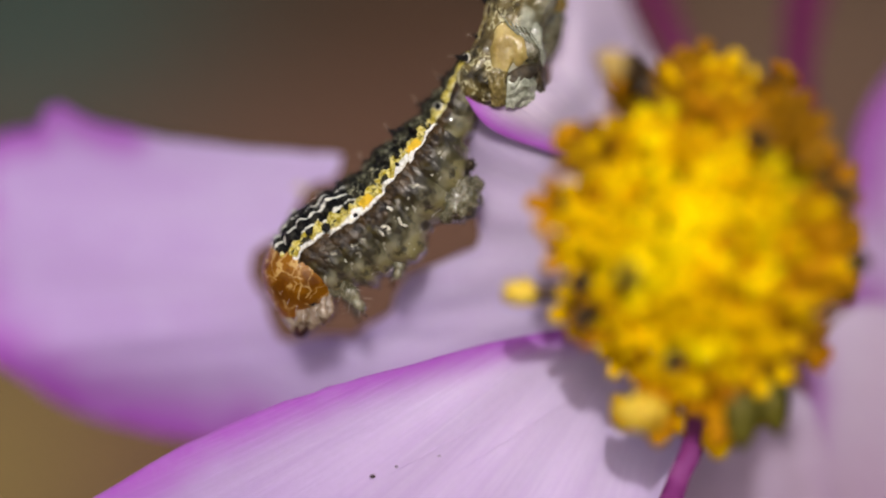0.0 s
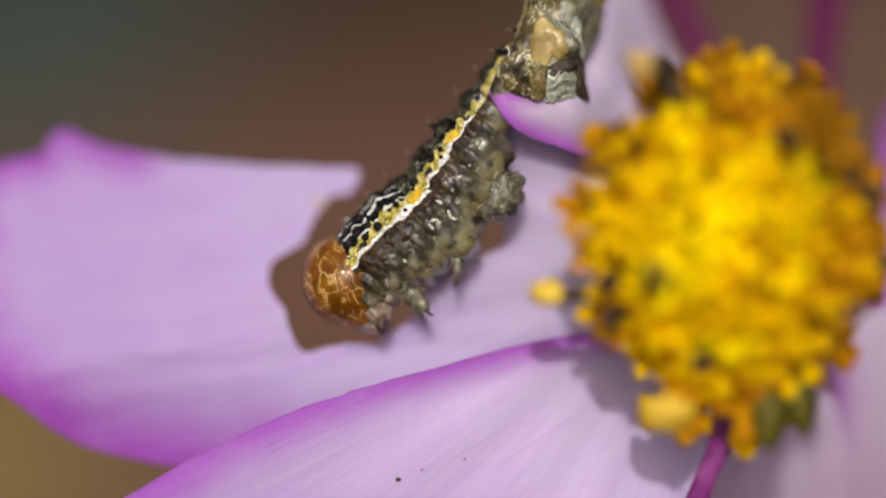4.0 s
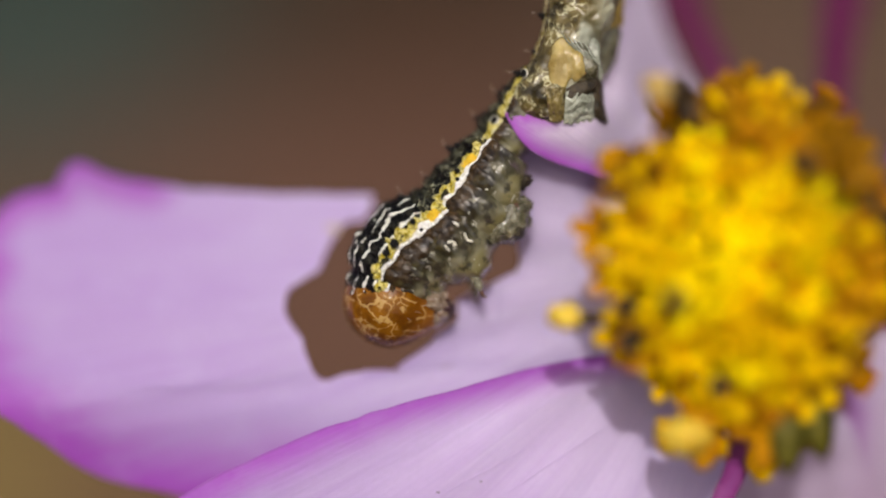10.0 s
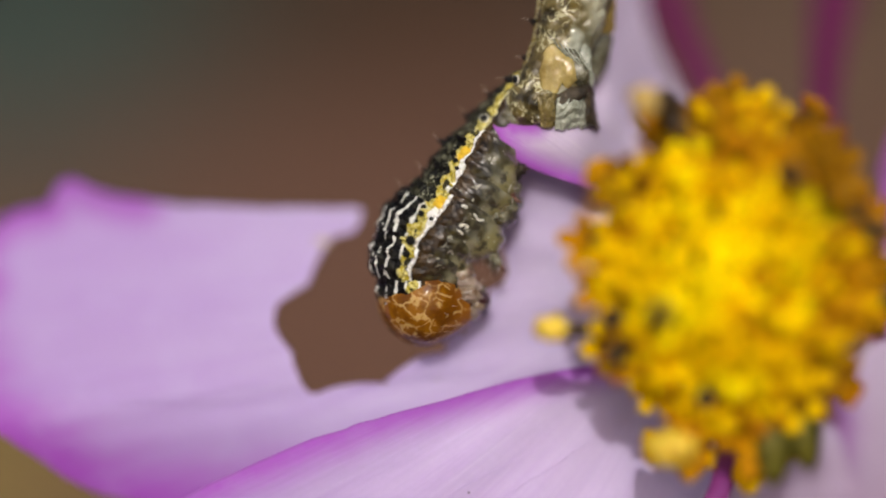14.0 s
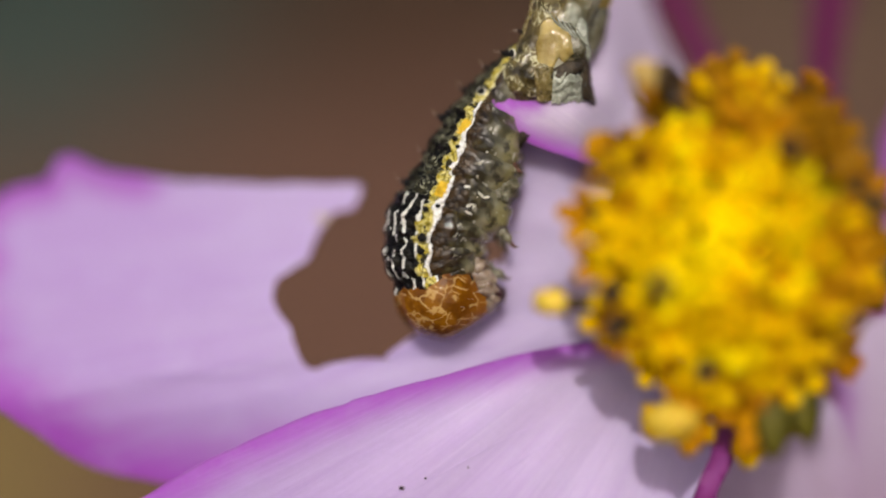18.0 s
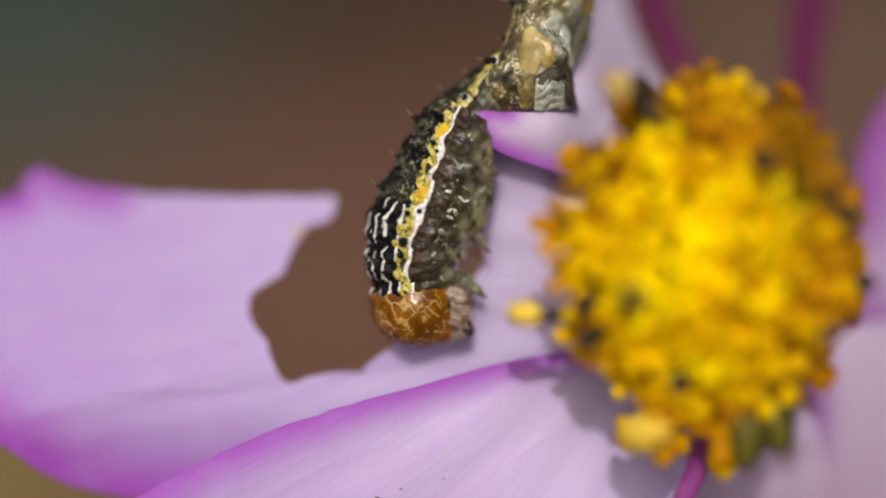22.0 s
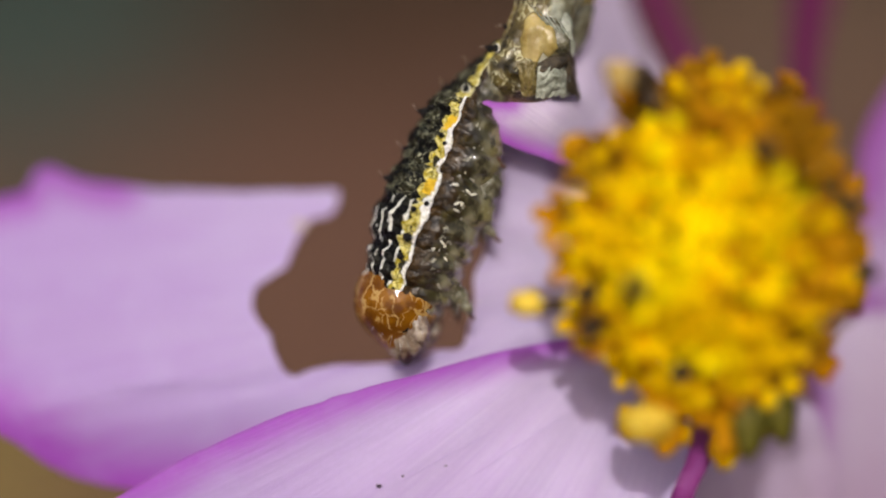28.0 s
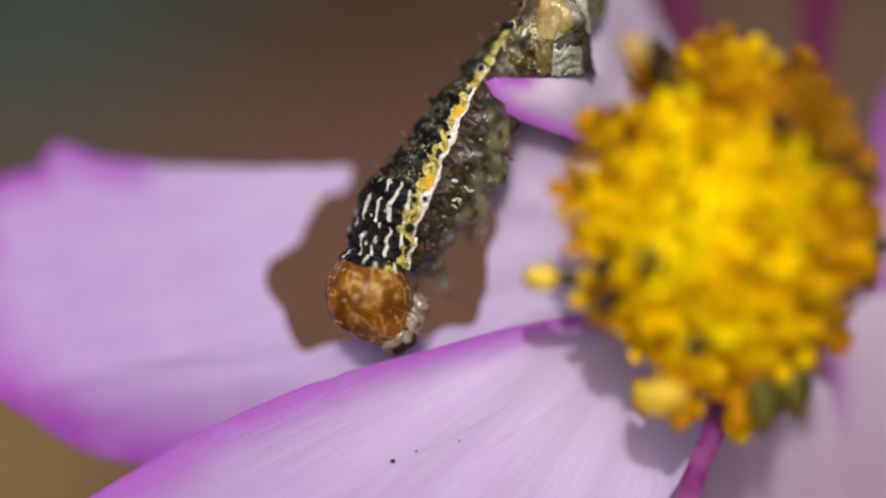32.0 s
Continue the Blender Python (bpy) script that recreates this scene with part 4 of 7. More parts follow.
def barrel(length, half, deep, seed, bulges=(), front=0.80, rear=0.80):
    """One body ring: x runs to the head, y to the belly, z to the side; bulges swell its belly."""
    bm = bmesh.new()
    nx, na = 52, 144
    prev = None
    for i in range(nx + 1):
        f = i / nx * 2 - 1
        s = 1 - (1 - (front if f > 0 else rear)) * abs(f) ** 2.4
        s *= 1 + 0.022 * math.sin(f * math.pi * 3 + seed)
        if i in (0, nx):
            s *= 0.72
        ring = []
        for k in range(na):
            a = k / na * math.tau
            y, z = -math.cos(a), math.sin(a)
            turn = math.degrees(min(a, math.tau - a))
            r = s * (1 + 0.10 * max(0.0, y) ** 2)
            low = smooth01(92, 122, turn)
            x = f * length / 2
            for bx, bt, sx, st, amp in bulges:
                r += amp / half * math.exp(-((x - bx) / sx) ** 2 - ((turn - bt) / st) ** 2)
            p = Vector((x, y * half * r, z * deep * r))
            q = p * 1.5 + Vector((seed * 7.3, 0, 0))
            n = 0.06 * noise.noise(q) + 0.05 * noise.noise(q * 2.7) + 0.022 * noise.noise(q * 6.5)
            if low:
                c = Vector((p.x * 1.5, p.y * 0.55, p.z * 0.55)) + Vector((seed * 3.1, 0.25 * noise.noise(p * 1.4), 0))
                c2 = Vector((p.x * 0.6 + p.y * 0.5, p.y * 0.7 - p.x * 0.4, p.z * 0.5)) + Vector((seed * 5.7, 0, 0))
                n = n * (1 - 0.8 * low) + low * (0.060 * (cushion(c, 1.6) - 0.6) + 0.016 * (cushion(c2, 0.7) - 0.6))
            ring.append(bm.verts.new(p + Vector((0, p.y, p.z)) * n))
        if prev:
            for k in range(na):
                bm.faces.new((prev[k], ring[k], ring[(k + 1) % na], prev[(k + 1) % na]))
        else:
            bm.faces.new(ring)
        prev = ring
    bm.faces.new(prev[::-1])
    bmesh.ops.recalc_face_normals(bm, faces=bm.faces[:])
    return bm


def blob(sx, sy, sz, seed=0.0, rough=0.12, ribs=0.0, fine=16):
    bm = bmesh.new()
    bmesh.ops.create_uvsphere(bm, u_segments=fine, v_segments=fine // 2 + 2, radius=1.0)
    for v in bm.verts:
        k = 1 + rough * noise.noise(v.co * 1.7 + Vector((seed, 0, 0))) + rough * 0.6 * noise.noise(v.co * 4.1 + Vector((0, seed, 0)))
        if ribs:
            k *= 1 + 0.035 * math.sin(v.co.y * ribs + v.co.x * ribs * 0.5)
        v.co = Vector((v.co.x * sx, v.co.y * sy, v.co.z * sz)) * k
    return bm


def bristle(base, way, length, bend=0.15):
    way = Vector(way).normalized()
    b = Vector(base)
    off = way.orthogonal().normalized() * length * bend
    return tube([b, b + way * length * 0.5 + off * 0.4, b + way * length + off], [0.013, 0.009, 0.004], 4)


def eye_spot(owner, half, deep, x, turn, size=0.24):
    """A black spot in a cream ring on the side stripe."""
    a = radians(turn)
    n = Vector((0, -math.cos(a), math.sin(a)))
    p = Vector((x, -math.cos(a) * half, math.sin(a) * deep)) * 0.985
    q = n.to_track_quat("Z", "Y").to_matrix().to_4x4()
    part("spot_ring", blob(size * 0.80, size * 0.92, 0.05, 3, 0.22), IVORY, owner, "cream ring", Matrix.Translation(p * MM) @ q)
    part("spot", blob(size * 0.60, size * 0.66, 0.07, 4, 0.12), BLACK, owner, "black spot", Matrix.Translation((p + n * 0.035) * MM) @ q)


def tubercle(owner, half, deep, x, turn, size, hairs=1):
    """A black cone with bristles on the back."""
    a = radians(turn)
    n = Vector((0.12, -math.cos(a), math.sin(a))).normalized()
    p = Vector((x, -math.cos(a) * half, math.sin(a) * deep)) * 0.95
    bm = tube([p, p + n * size * 0.45, p + n * size * 0.8, p + n * size * 1.15], [size * 0.72, size * 0.46, size * 0.24, size * 0.05], 9)
    for v in bm.verts:
        v.co += Vector((noise.noise(v.co * 3), noise.noise(v.co * 3 + Vector((4, 0, 0))), 0)) * 0.12 * size
    part("tubercle", bm, BLACK, owner, "black tubercle")
    for k in range(hairs):
        w = n + Vector((-0.5 + 0.7 * k, 0, 0.4 - 0.5 * k))
        part("bristle", bristle(p + n * size, w, 0.45 + 0.5 * k), HAIR, owner)


def leg(owner, x, y, z, size, skin, label):
    """A jointed leg that points along its own x, with bristles and a slim hooked claw."""
    path = [(-0.25, 0, 0), (0.05, 0, 0), (0.40, 0.03, 0), (0.62, 0.05, 0), (0.80, 0.05, 0), (1.10, 0.02, 0.02), (1.30, -0.02, 0.02), (1.42, -0.04, 0.02), (1.62, -0.10, 0.02), (1.80, -0.16, 0)]
    bm = tube([Vector(p) * size for p in path], [r * size for r in (0.66, 0.64, 0.55, 0.38, 0.42, 0.36, 0.24, 0.27, 0.21, 0.12)], 20)
    for v in bm.verts:
        q = v.co * 2.3 + Vector((x * 5, y * 3, z * 7))
        v.co += Vector((noise.noise(q), noise.noise(q + Vector((5, 0, 0))), noise.noise(q + Vector((0, 5, 0))))) * 0.10 * size
    limb = part("leg", bm, skin, owner, label, at(x, y, z))
    tip = Vector(path[-1]) * size
    hook = [tip, tip + Vector((0.14, -0.05, 0)), tip + Vector((0.27, -0.02, 0)), tip + Vector((0.36, 0.07, -0.03))]
    part("claw", tube(hook, [0.10, 0.085, 0.055, 0.012], 8), CLAW, limb, "slim brown claw")
    for k in range(5):
        f = 0.5 + 0.3 * k
        side = 1 if k % 2 else -1
        part("bristle", bristle((f * size, side * 0.25 * size, 0.2), (0.7, side * 0.8, 0.5 - 0.2 * k), 0.5), HAIR, limb)
    return limb


def curved_mark(owner, half, deep, x, turn, size, seed):
    """Nested cream arcs on a dark blotch of the side."""
    a = radians(turn)
    n = Vector((0, -math.cos(a) * deep, math.sin(a) * half)).normalized()
    p = Vector((x, -math.cos(a) * half, math.sin(a) * deep))
    e1 = Vector((1, 0, 0))
    e2 = n.cross(e1)
    rng = random.Random(seed)
    q = n.to_track_quat("Z", "Y").to_matrix().to_4x4()
    part("dark_blotch", blob(size * 0.95, size * 0.8, 0.12, seed, 0.3), DARK, owner, "", Matrix.Translation(p * MM) @ q)
    for k, (r, a0, a1) in enumerate(((1.0, 50, 128), (0.62, 40, 120), (1.15, 165, 200))):
        a0 += rng.uniform(-12, 12)
        a1 += rng.uniform(-12, 12)
        line, wide = [], []
        for i in range(8):
            g = radians(a0 + (a1 - a0) * i / 7)
            w = r * size * (1 + 0.25 * noise.noise((i * 0.6, seed, k)))
            o = e1 * math.cos(g) * w + e2 * math.sin(g) * w
            line.append(p + o + n * (0.10 - 0.16 * o.length_squared))
            wide.append((0.070 + 0.030 * noise.noise((i * 0.8, k, seed))) * (0.45 if i in (0, 7) else 1.0))
        part("pale_mark", tube(line, wide, 6), IVORY, owner, "cream curved mark")


RINGS = {
    "neck": (2.0, 1.90, 1.78, NECK),
    "collar": (2.40, 2.05, 1.95, COLLAR), "thorax_ring": (2.55, 2.30, 2.15, THORAX), "rear_thorax_ring": (2.65, 2.25, 2.08, REAR_THORAX),
    "first_ring": (2.7, 2.0, 1.88, FIRST), "second_ring": (2.5, 1.66, 1.60, SECOND), "third_ring": (2.4, 1.16, 1.25, WAIST), "fourth_ring": (3.0, 1.02, 1.05, WAIST),
}
BULGES = {
    "collar": ((0.0, 116, 0.55, 20, 0.22), (0.5, 140, 0.6, 26, 0.22)), "thorax_ring": ((-0.1, 125, 0.6, 24, 0.16), (-0.5, 150, 0.6, 26, 0.1)),
    "rear_thorax_ring": ((0.0, 106, 0.6, 18, 0.22), (0.3, 150, 0.7, 26, 0.40)), "first_ring": ((-0.2, 160, 0.85, 36, 0.35), (-0.2, 118, 0.7, 18, 0.15)),
    "second_ring": ((0.5, 112, 0.5, 20, 0.25), (0.5, 155, 0.7, 34, 0.55)), "third_ring": ((0.2, 140, 0.7, 30, 0.2),),
}
rings = {}
for i, (key, (length, half, deep, material)) in enumerate(RINGS.items()):
    ob = part("body_segment", barrel(length, half, deep, i + 1.0, BULGES.get(key, ())), material, caterpillar, "striped segment with a yellow and white side line")
    rings[key] = ob


def on_ring(key, x, turn, out=1.0):
    """A pose on the skin of a ring, its z pointing out."""
    a = radians(turn)
    half, deep = RINGS[key][1], RINGS[key][2]
    n = Vector((0, -math.cos(a) * deep, math.sin(a) * half)).normalized()
    p = Vector((x, -math.cos(a) * half, math.sin(a) * deep)) * out
    return Matrix.Translation(p * MM) @ n.to_track_quat("Z", "Y").to_matrix().to_4x4()


for key, x, turn, size in (("thorax_ring", 0.58, 71, 0.20), ("collar", -0.12, 68, 0.16), ("thorax_ring", -0.62, 67, 0.13), ("rear_thorax_ring", 0.62, 76, 0.11),
                           ("rear_thorax_ring", 0.45, 60, 0.12), ("first_ring", -0.52, 75, 0.09), ("first_ring", -0.80, 68, 0.11), ("second_ring", -0.42, 60, 0.10)):
    part("spot", blob(size, size * 1.1, 0.14, 4, 0.12), BLACK, rings[key], "black spot", on_ring(key, x, turn, 1.03))
eye_spot(rings["third_ring"], 1.16, 1.25, -0.15, 62, 0.27)
for key, x, turn, size, hairs in (("rear_thorax_ring", 0.1, 8, 0.46, 1), ("first_ring", 0.1, 10, 0.28, 1), ("second_ring", 0.1, 12, 0.46, 1), ("third_ring", 0.1, 5, 0.40, 1), ("third_ring", 0.1, 42, 0.2, 0), ("fourth_ring", 0.1, 10, 0.34, 1), ("collar", 0.1, 20, 0.13, 1), ("thorax_ring", 0.1, 15, 0.13, 1)):
    tubercle(rings[key], RINGS[key][1], RINGS[key][2], x, turn, size, hairs)
    if size > 0.3:
        tubercle(rings[key], RINGS[key][1], RINGS[key][2], x - 0.32, turn + 14, size * 0.6, 0)
        tubercle(rings[key], RINGS[key][1], RINGS[key][2], x + 0.30, turn + 22, size * 0.5, 0)
for key in ("collar", "thorax_ring", "rear_thorax_ring", "first_ring", "second_ring"):
    half, deep = RINGS[key][1], RINGS[key][2]
    tubercle(rings[key], half, deep, -0.55, 30, 0.09, 0)
for k, (key, x, turn, size) in enumerate((("collar", -0.05, 109, 0.66), ("rear_thorax_ring", 0.0, 101, 0.50), ("second_ring", 0.5, 108, 0.40))):
    curved_mark(rings[key], RINGS[key][1], RINGS[key][2], x, turn, size, k + 1)
# small cream flecks round the marks
rng = random.Random(31)
for key, x, turn, count in (("collar", -0.5, 124, 2), ("rear_thorax_ring", -0.1, 120, 5), ("second_ring", 0.3, 128, 4), ("first_ring", -0.1, 118, 3)):
    for k in range(count):
        spot = on_ring(key, x + rng.uniform(-0.55, 0.55), turn + rng.uniform(-13, 13), 1.05)
        part("pale_mark", blob(rng.uniform(0.05, 0.08), rng.uniform(0.08, 0.20), 0.09, k * 3.7, 0.3, 0.0, 12), IVORY, rings[key], "cream fleck", spot @ Matrix.Rotation(rng.uniform(-0.7, 0.7), 4, "Z"))
legs = []
for key, x, y, z, size, skin, label, swing_rows in (
    ("collar", 0.55, 1.50, 0.80, 1.0, FLESH, "grey translucent leg", ((0, 94), (6, 92), (9, 90), (13, 86), (17, 80), (20, 74), (22, 69), (25, 60), (28, 57), (30, 50), (31, 43), (32, 50))),
    ("rear_thorax_ring", 0.45, 1.70, 0.75, 0.78, FLESH, "grey translucent leg", ((0, 40), (3, 52), (6, 67), (13, 82), (22, 64), (28, 74), (31, 70), (32, 66))),
    ("second_ring", 0.40, 1.15, 0.70, 0.66, CLAW, "short brown leg", ((0, 78), (13, 84), (22, 70), (32, 76))),
):
    for side in (1, -1):
        limb = leg(rings[key], x, y, z * side, size, skin, label)
        legs.append((limb, [(t, at(x, y, z * side, 0, 0, a - (14 if side < 0 else 0))) for t, a in swing_rows]))
# a soft stump that swells out while the body is stretched and draws in later
stump_mesh = blob(1.25, 0.90, 1.0, 14, 0.22, 0.0, 40)
for v in stump_mesh.verts:
    v.co += v.co * (0.16 * (cushion(v.co + Vector((3, 1, 0)), 0.75) - 0.6) + 0.04 * noise.noise(v.co * 5))
stump = part("proleg", stump_mesh, FLESH, rings["first_ring"], "grey-olive fleshy stump", at(-0.5, 2.5, 0.35))
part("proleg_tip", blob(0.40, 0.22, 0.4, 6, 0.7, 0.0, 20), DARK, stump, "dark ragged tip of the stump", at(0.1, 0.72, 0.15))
STUMP_OUT = ((0, -0.8, 2.45), (3, -0.6, 2.35), (6, -0.4, 2.35), (9, -0.3, 2.20), (11, -0.2, 2.00), (13, 0.0, 1.75), (17, 0.3, 1.65), (22, 0.6, 1.65), (28, 0.6, 1.70), (31, -0.1, 1.75), (32, 0.0, 1.75))
legs.append((stump, [(t, at(x, y, 0.35)) for t, x, y in STUMP_OUT]))
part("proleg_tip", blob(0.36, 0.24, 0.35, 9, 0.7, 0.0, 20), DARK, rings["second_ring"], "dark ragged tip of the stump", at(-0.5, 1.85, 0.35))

# hind body, seen above the curled rim
HIND_BACK = (Matrix.Rotation(radians(-111), 4, "Z") @ Matrix.Rotation(radians(22), 4, "X")).inverted()


def hind_body():
    """The bent hind body with its scribbled side and bare belly."""
    keys = ((0.40, -2.15, 0.85), (0.35, -1.65, 1.45), (0.58, -0.9, 1.72), (1.16, 0.4, 1.50), (1.50, 1.7, 1.36), (1.92, 3.3, 1.58), (2.30, 5.3, 1.66), (2.7, 7.4, 1.8))
    bm = bmesh.new()
    around = bm.verts.layers.float.new("around")
    amber = bm.verts.layers.float.new("amber")
    prev = None
    nx, na = 120, 112
    for i in range(nx + 1):
        f = i / nx * (len(keys) - 1)
        j = min(int(f), len(keys) - 2)
        g = f - j
        k0, k1, k2, k3 = (keys[max(0, min(len(keys) - 1, j + d))] for d in (-1, 0, 1, 2))
        cx, cy, hw = (0.5 * (2 * b + (c - a) * g + (2 * a - 5 * b + 4 * c - d) * g * g + (3 * b - a - 3 * c + d) * g ** 3) for a, b, c, d in zip(k0, k1, k2, k3))
        ring = []
        for k in range(na):
            a = (k / na * 2 - 1) * math.pi
            p = Vector((cx - math.cos(a) * hw, cy + 0.18 * math.cos(a) * hw, math.sin(a) * hw * 0.74 - 0.30))
            out = Vector((-math.cos(a), 0, math.sin(a)))
            soft = smooth01(0.22, 0.4, a / math.pi)
            c = Vector((p.x * 0.9, p.y * 1.1, p.z * 0.9)) + Vector((5, 0.3 * noise.noise(p * 1.2), 0))
            n = 0.10 * noise.noise(p * 1.3) + 0.05 * noise.noise(p * 3.5) + soft * (0.12 * (cushion(c, 1.05) - 0.6) + 0.015 * (cushion(c, 0.4) - 0.6))
            v = bm.verts.new(p + out * n)
            low = smooth01(0.9, 0.2, p.y) if a > 0 else 0.0
            v[around] = a / math.pi * (1 - 0.5 * low) + 0.27 * low
            lobe = math.exp(-((p.x - 1.0) / 0.55) ** 2 - ((p.y - 0.45) / 0.8) ** 2) + 0.8 * math.exp(-((p.x - 1.9) / 0.5) ** 2 - ((p.y - 0.1) / 0.45) ** 2)
            lobe += 0.35 * math.exp(-((p.x - 2.5) / 0.9) ** 2 - ((p.y - 3.0) / 1.1) ** 2)
            v[amber] = min(1.0, lobe)
            ring.append(v)
        if prev:
            for k in range(na):
                bm.faces.new((prev[k], prev[(k + 1) % na], ring[(k + 1) % na], ring[k]))
        else:
            bm.faces.new(ring[::-1])
        prev = ring
    bm.faces.new(prev)
    bmesh.ops.transform(bm, matrix=HIND_BACK, verts=bm.verts[:])
    bmesh.ops.recalc_face_normals(bm, faces=bm.faces[:])
    return bm


hind = part("body_segment", hind_body(), REAR, caterpillar, "olive hind body with cream scribbles and bare grey skin")


def hind_part(name, bm, material, label, x, y, z, rx=0, ry=0, rz=0):
    return part(name, bm, material, hind, label, HIND_BACK @ at(x, y, z, rx, ry, rz))


def hind_cone(x, y, z, size):
    n = Vector((-0.93, 0.3, 0.2))
    bm = tube([(0, 0, 0), n * size * 0.6, n * size, n * size * 1.5], [size * 0.75, size * 0.55, size * 0.3, size * 0.05], 9)
    for v in bm.verts:
        v.co += Vector((noise.noise(v.co * 3), noise.noise(v.co * 3 + Vector((4, 0, 0))), 0)) * 0.12 * size
    hind_part("tubercle", bm, BLACK, "black tubercle", x, y, z)
    hind_part("bristle", bristle(n * size * 1.3, (-0.9, 0.25 + 0.5 * noise.noise((x * 3, y * 3, 0)), 0.3), 0.36 + 0.2 * noise.noise((y * 4, 0, 2)), 0.25), HAIR, "", x, y, z)


hind_cone(-0.72, 0.0, -0.1, 0.34)
hind_cone(-0.85, -0.95, -0.1, 0.26)
hind_cone(-0.12, 1.0, -0.1, 0.2)
hind_cone(0.25, 2.6, -0.1, 0.24)
hind_part("spot_ring", blob(0.19, 0.22, 0.09, 3, 0.2), IVORY, "cream ring", -0.66, 0.02, 0.45, 0, -40, 0)
hind_part("spot", blob(0.15, 0.18, 0.10, 4, 0.12), BLACK, "black spot", -0.69, 0.02, 0.50, 0, -40, 0)


def membrane(corners, folds, depth, seed, nu=46, nv=40):
    """A limp fold of thin skin between four corners, creased across."""
    a, b, c, d = (Vector(p) for p in corners)
    bm = bmesh.new()
    rows = []
    for i in range(nv + 1):
        f = i / nv
        row = []
        for k in range(nu + 1):
            g = k / nu
            p = a.lerp(b, g).lerp(d.lerp(c, g), f)
            ragged = 0.16 * noise.noise((g * 7, seed, 0)) * f ** 3 + 0.10 * noise.noise((f * 8, seed, 3)) * g ** 3
            p += Vector((0.10 * noise.noise((f * 6, g * 2, seed)) * g, ragged, 0))
            w = f * folds + 0.8 * g - 1.6 * noise.noise((g * 1.9, f * 1.6, seed))
            p.z += depth * math.sin(math.pi * min(1.0, 0.15 + 0.85 * f)) * math.sin(math.pi * (0.1 + 0.8 * g)) - 0.5 * g ** 5
            p.z += (0.10 + 0.08 * noise.noise((f * 3, g * 2, seed + 9))) * abs(math.sin(w * math.pi)) * math.sin(math.pi * (0.08 + 0.84 * g)) + 0.07 * noise.noise((g * 8, f * 8, seed))
            row.append(p)
        rows.append(row)
    front = [[bm.verts.new(p) for p in row] for row in rows]
    rear = [[bm.verts.new(p - Vector((0, 0, 0.16))) for p in row] for row in rows]
    for i in range(nv):
        for k in range(nu):
            bm.faces.new((front[i][k], front[i + 1][k], front[i + 1][k + 1], front[i][k + 1]))
            bm.faces.new((rear[i][k + 1], rear[i + 1][k + 1], rear[i + 1][k], rear[i][k]))
    for i in range(nv):
        bm.faces.new((front[i + 1][0], front[i][0], rear[i][0], rear[i + 1][0]))
        bm.faces.new((front[i][nu], front[i + 1][nu], rear[i + 1][nu], rear[i][nu]))
    for k in range(nu):
        bm.faces.new((front[0][k], front[0][k + 1], rear[0][k + 1], rear[0][k]))
        bm.faces.new((front[nv][k + 1], front[nv][k], rear[nv][k], rear[nv][k + 1]))
    return bm


def proleg(path, radii, seed, flat=1.0):
    """A soft wrinkled stump."""
    bm = tube(path, radii, 24)
    bmesh.ops.subdivide_edges(bm, edges=bm.edges[:], cuts=1, use_grid_fill=True)
    for v in bm.verts:
        v.co.z *= flat
        v.co += Vector((noise.noise(v.co * 1.6 + Vector((seed, 0, 0))), noise.noise(v.co * 1.4 + Vector((0, seed, 0))), noise.noise(v.co * 1.9))) * 0.16
        v.co += Vector((noise.noise(v.co * 4.5), noise.noise(v.co * 4.5 + Vector((3, 0, 0))), noise.noise(v.co * 4.5 + Vector((0, 3, 0))))) * 0.03
    return bm


hind_part("skin_fold", membrane([(1.10, -0.85, 0.75), (2.50, -0.45, 0.35), (2.65, -2.05, 0.1), (1.05, -2.22, 0.4)], 2.6, 0.36, 3.0), SILVER, "silvery creased fold of belly skin", 0, 0, 0.2)
hind_part("skin_fold", membrane([(0.20, -0.7, 0.85), (1.25, -0.6, 0.85), (1.30, -2.1, 0.5), (0.45, -2.15, 0.45)], 1.5, 0.30, 5.0, 30, 26), OLIVE, "olive fold of belly skin", 0, 0, 0.12)
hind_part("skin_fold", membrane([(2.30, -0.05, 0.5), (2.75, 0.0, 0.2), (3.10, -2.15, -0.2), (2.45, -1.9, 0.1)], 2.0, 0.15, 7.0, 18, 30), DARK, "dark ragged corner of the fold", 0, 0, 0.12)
# dark strip in the crease: the shadow under the grey fold, as colour
hind_part("skin_fold", proleg([(1.0, -0.95, 0.60), (1.45, -0.85, 0.74), (1.95, -0.62, 0.68), (2.5, -0.40, 0.3)], [0.16, 0.30, 0.34, 0.2], 4, 0.9), DARK, "dark crease of the belly, shadow put in its colour", 0, 0, 0.14)
hind_part("proleg", proleg([(1.15, 1.25, 0.45), (1.08, 0.95, 0.66), (1.05, 0.6, 0.86), (1.00, 0.25, 0.95), (0.92, -0.1, 0.95), (0.84, -0.45, 0.90), (0.80, -0.75, 0.84), (0.80, -0.98, 0.75)], [0.40, 0.62, 0.68, 0.66, 0.54, 0.38, 0.24, 0.06], 1, 0.42), AMBER, "yellow fleshy proleg", 0, 0, 0.46)
hind_part("proleg", proleg([(1.35, 0.9, 0.60), (1.45, 0.55, 0.80), (1.55, 0.2, 0.88), (1.68, -0.15, 0.84), (1.72, -0.40, 0.75)], [0.35, 0.48, 0.48, 0.34, 0.08], 8, 0.5), AMBER, "yellow fleshy proleg", 0, 0, 0.44)
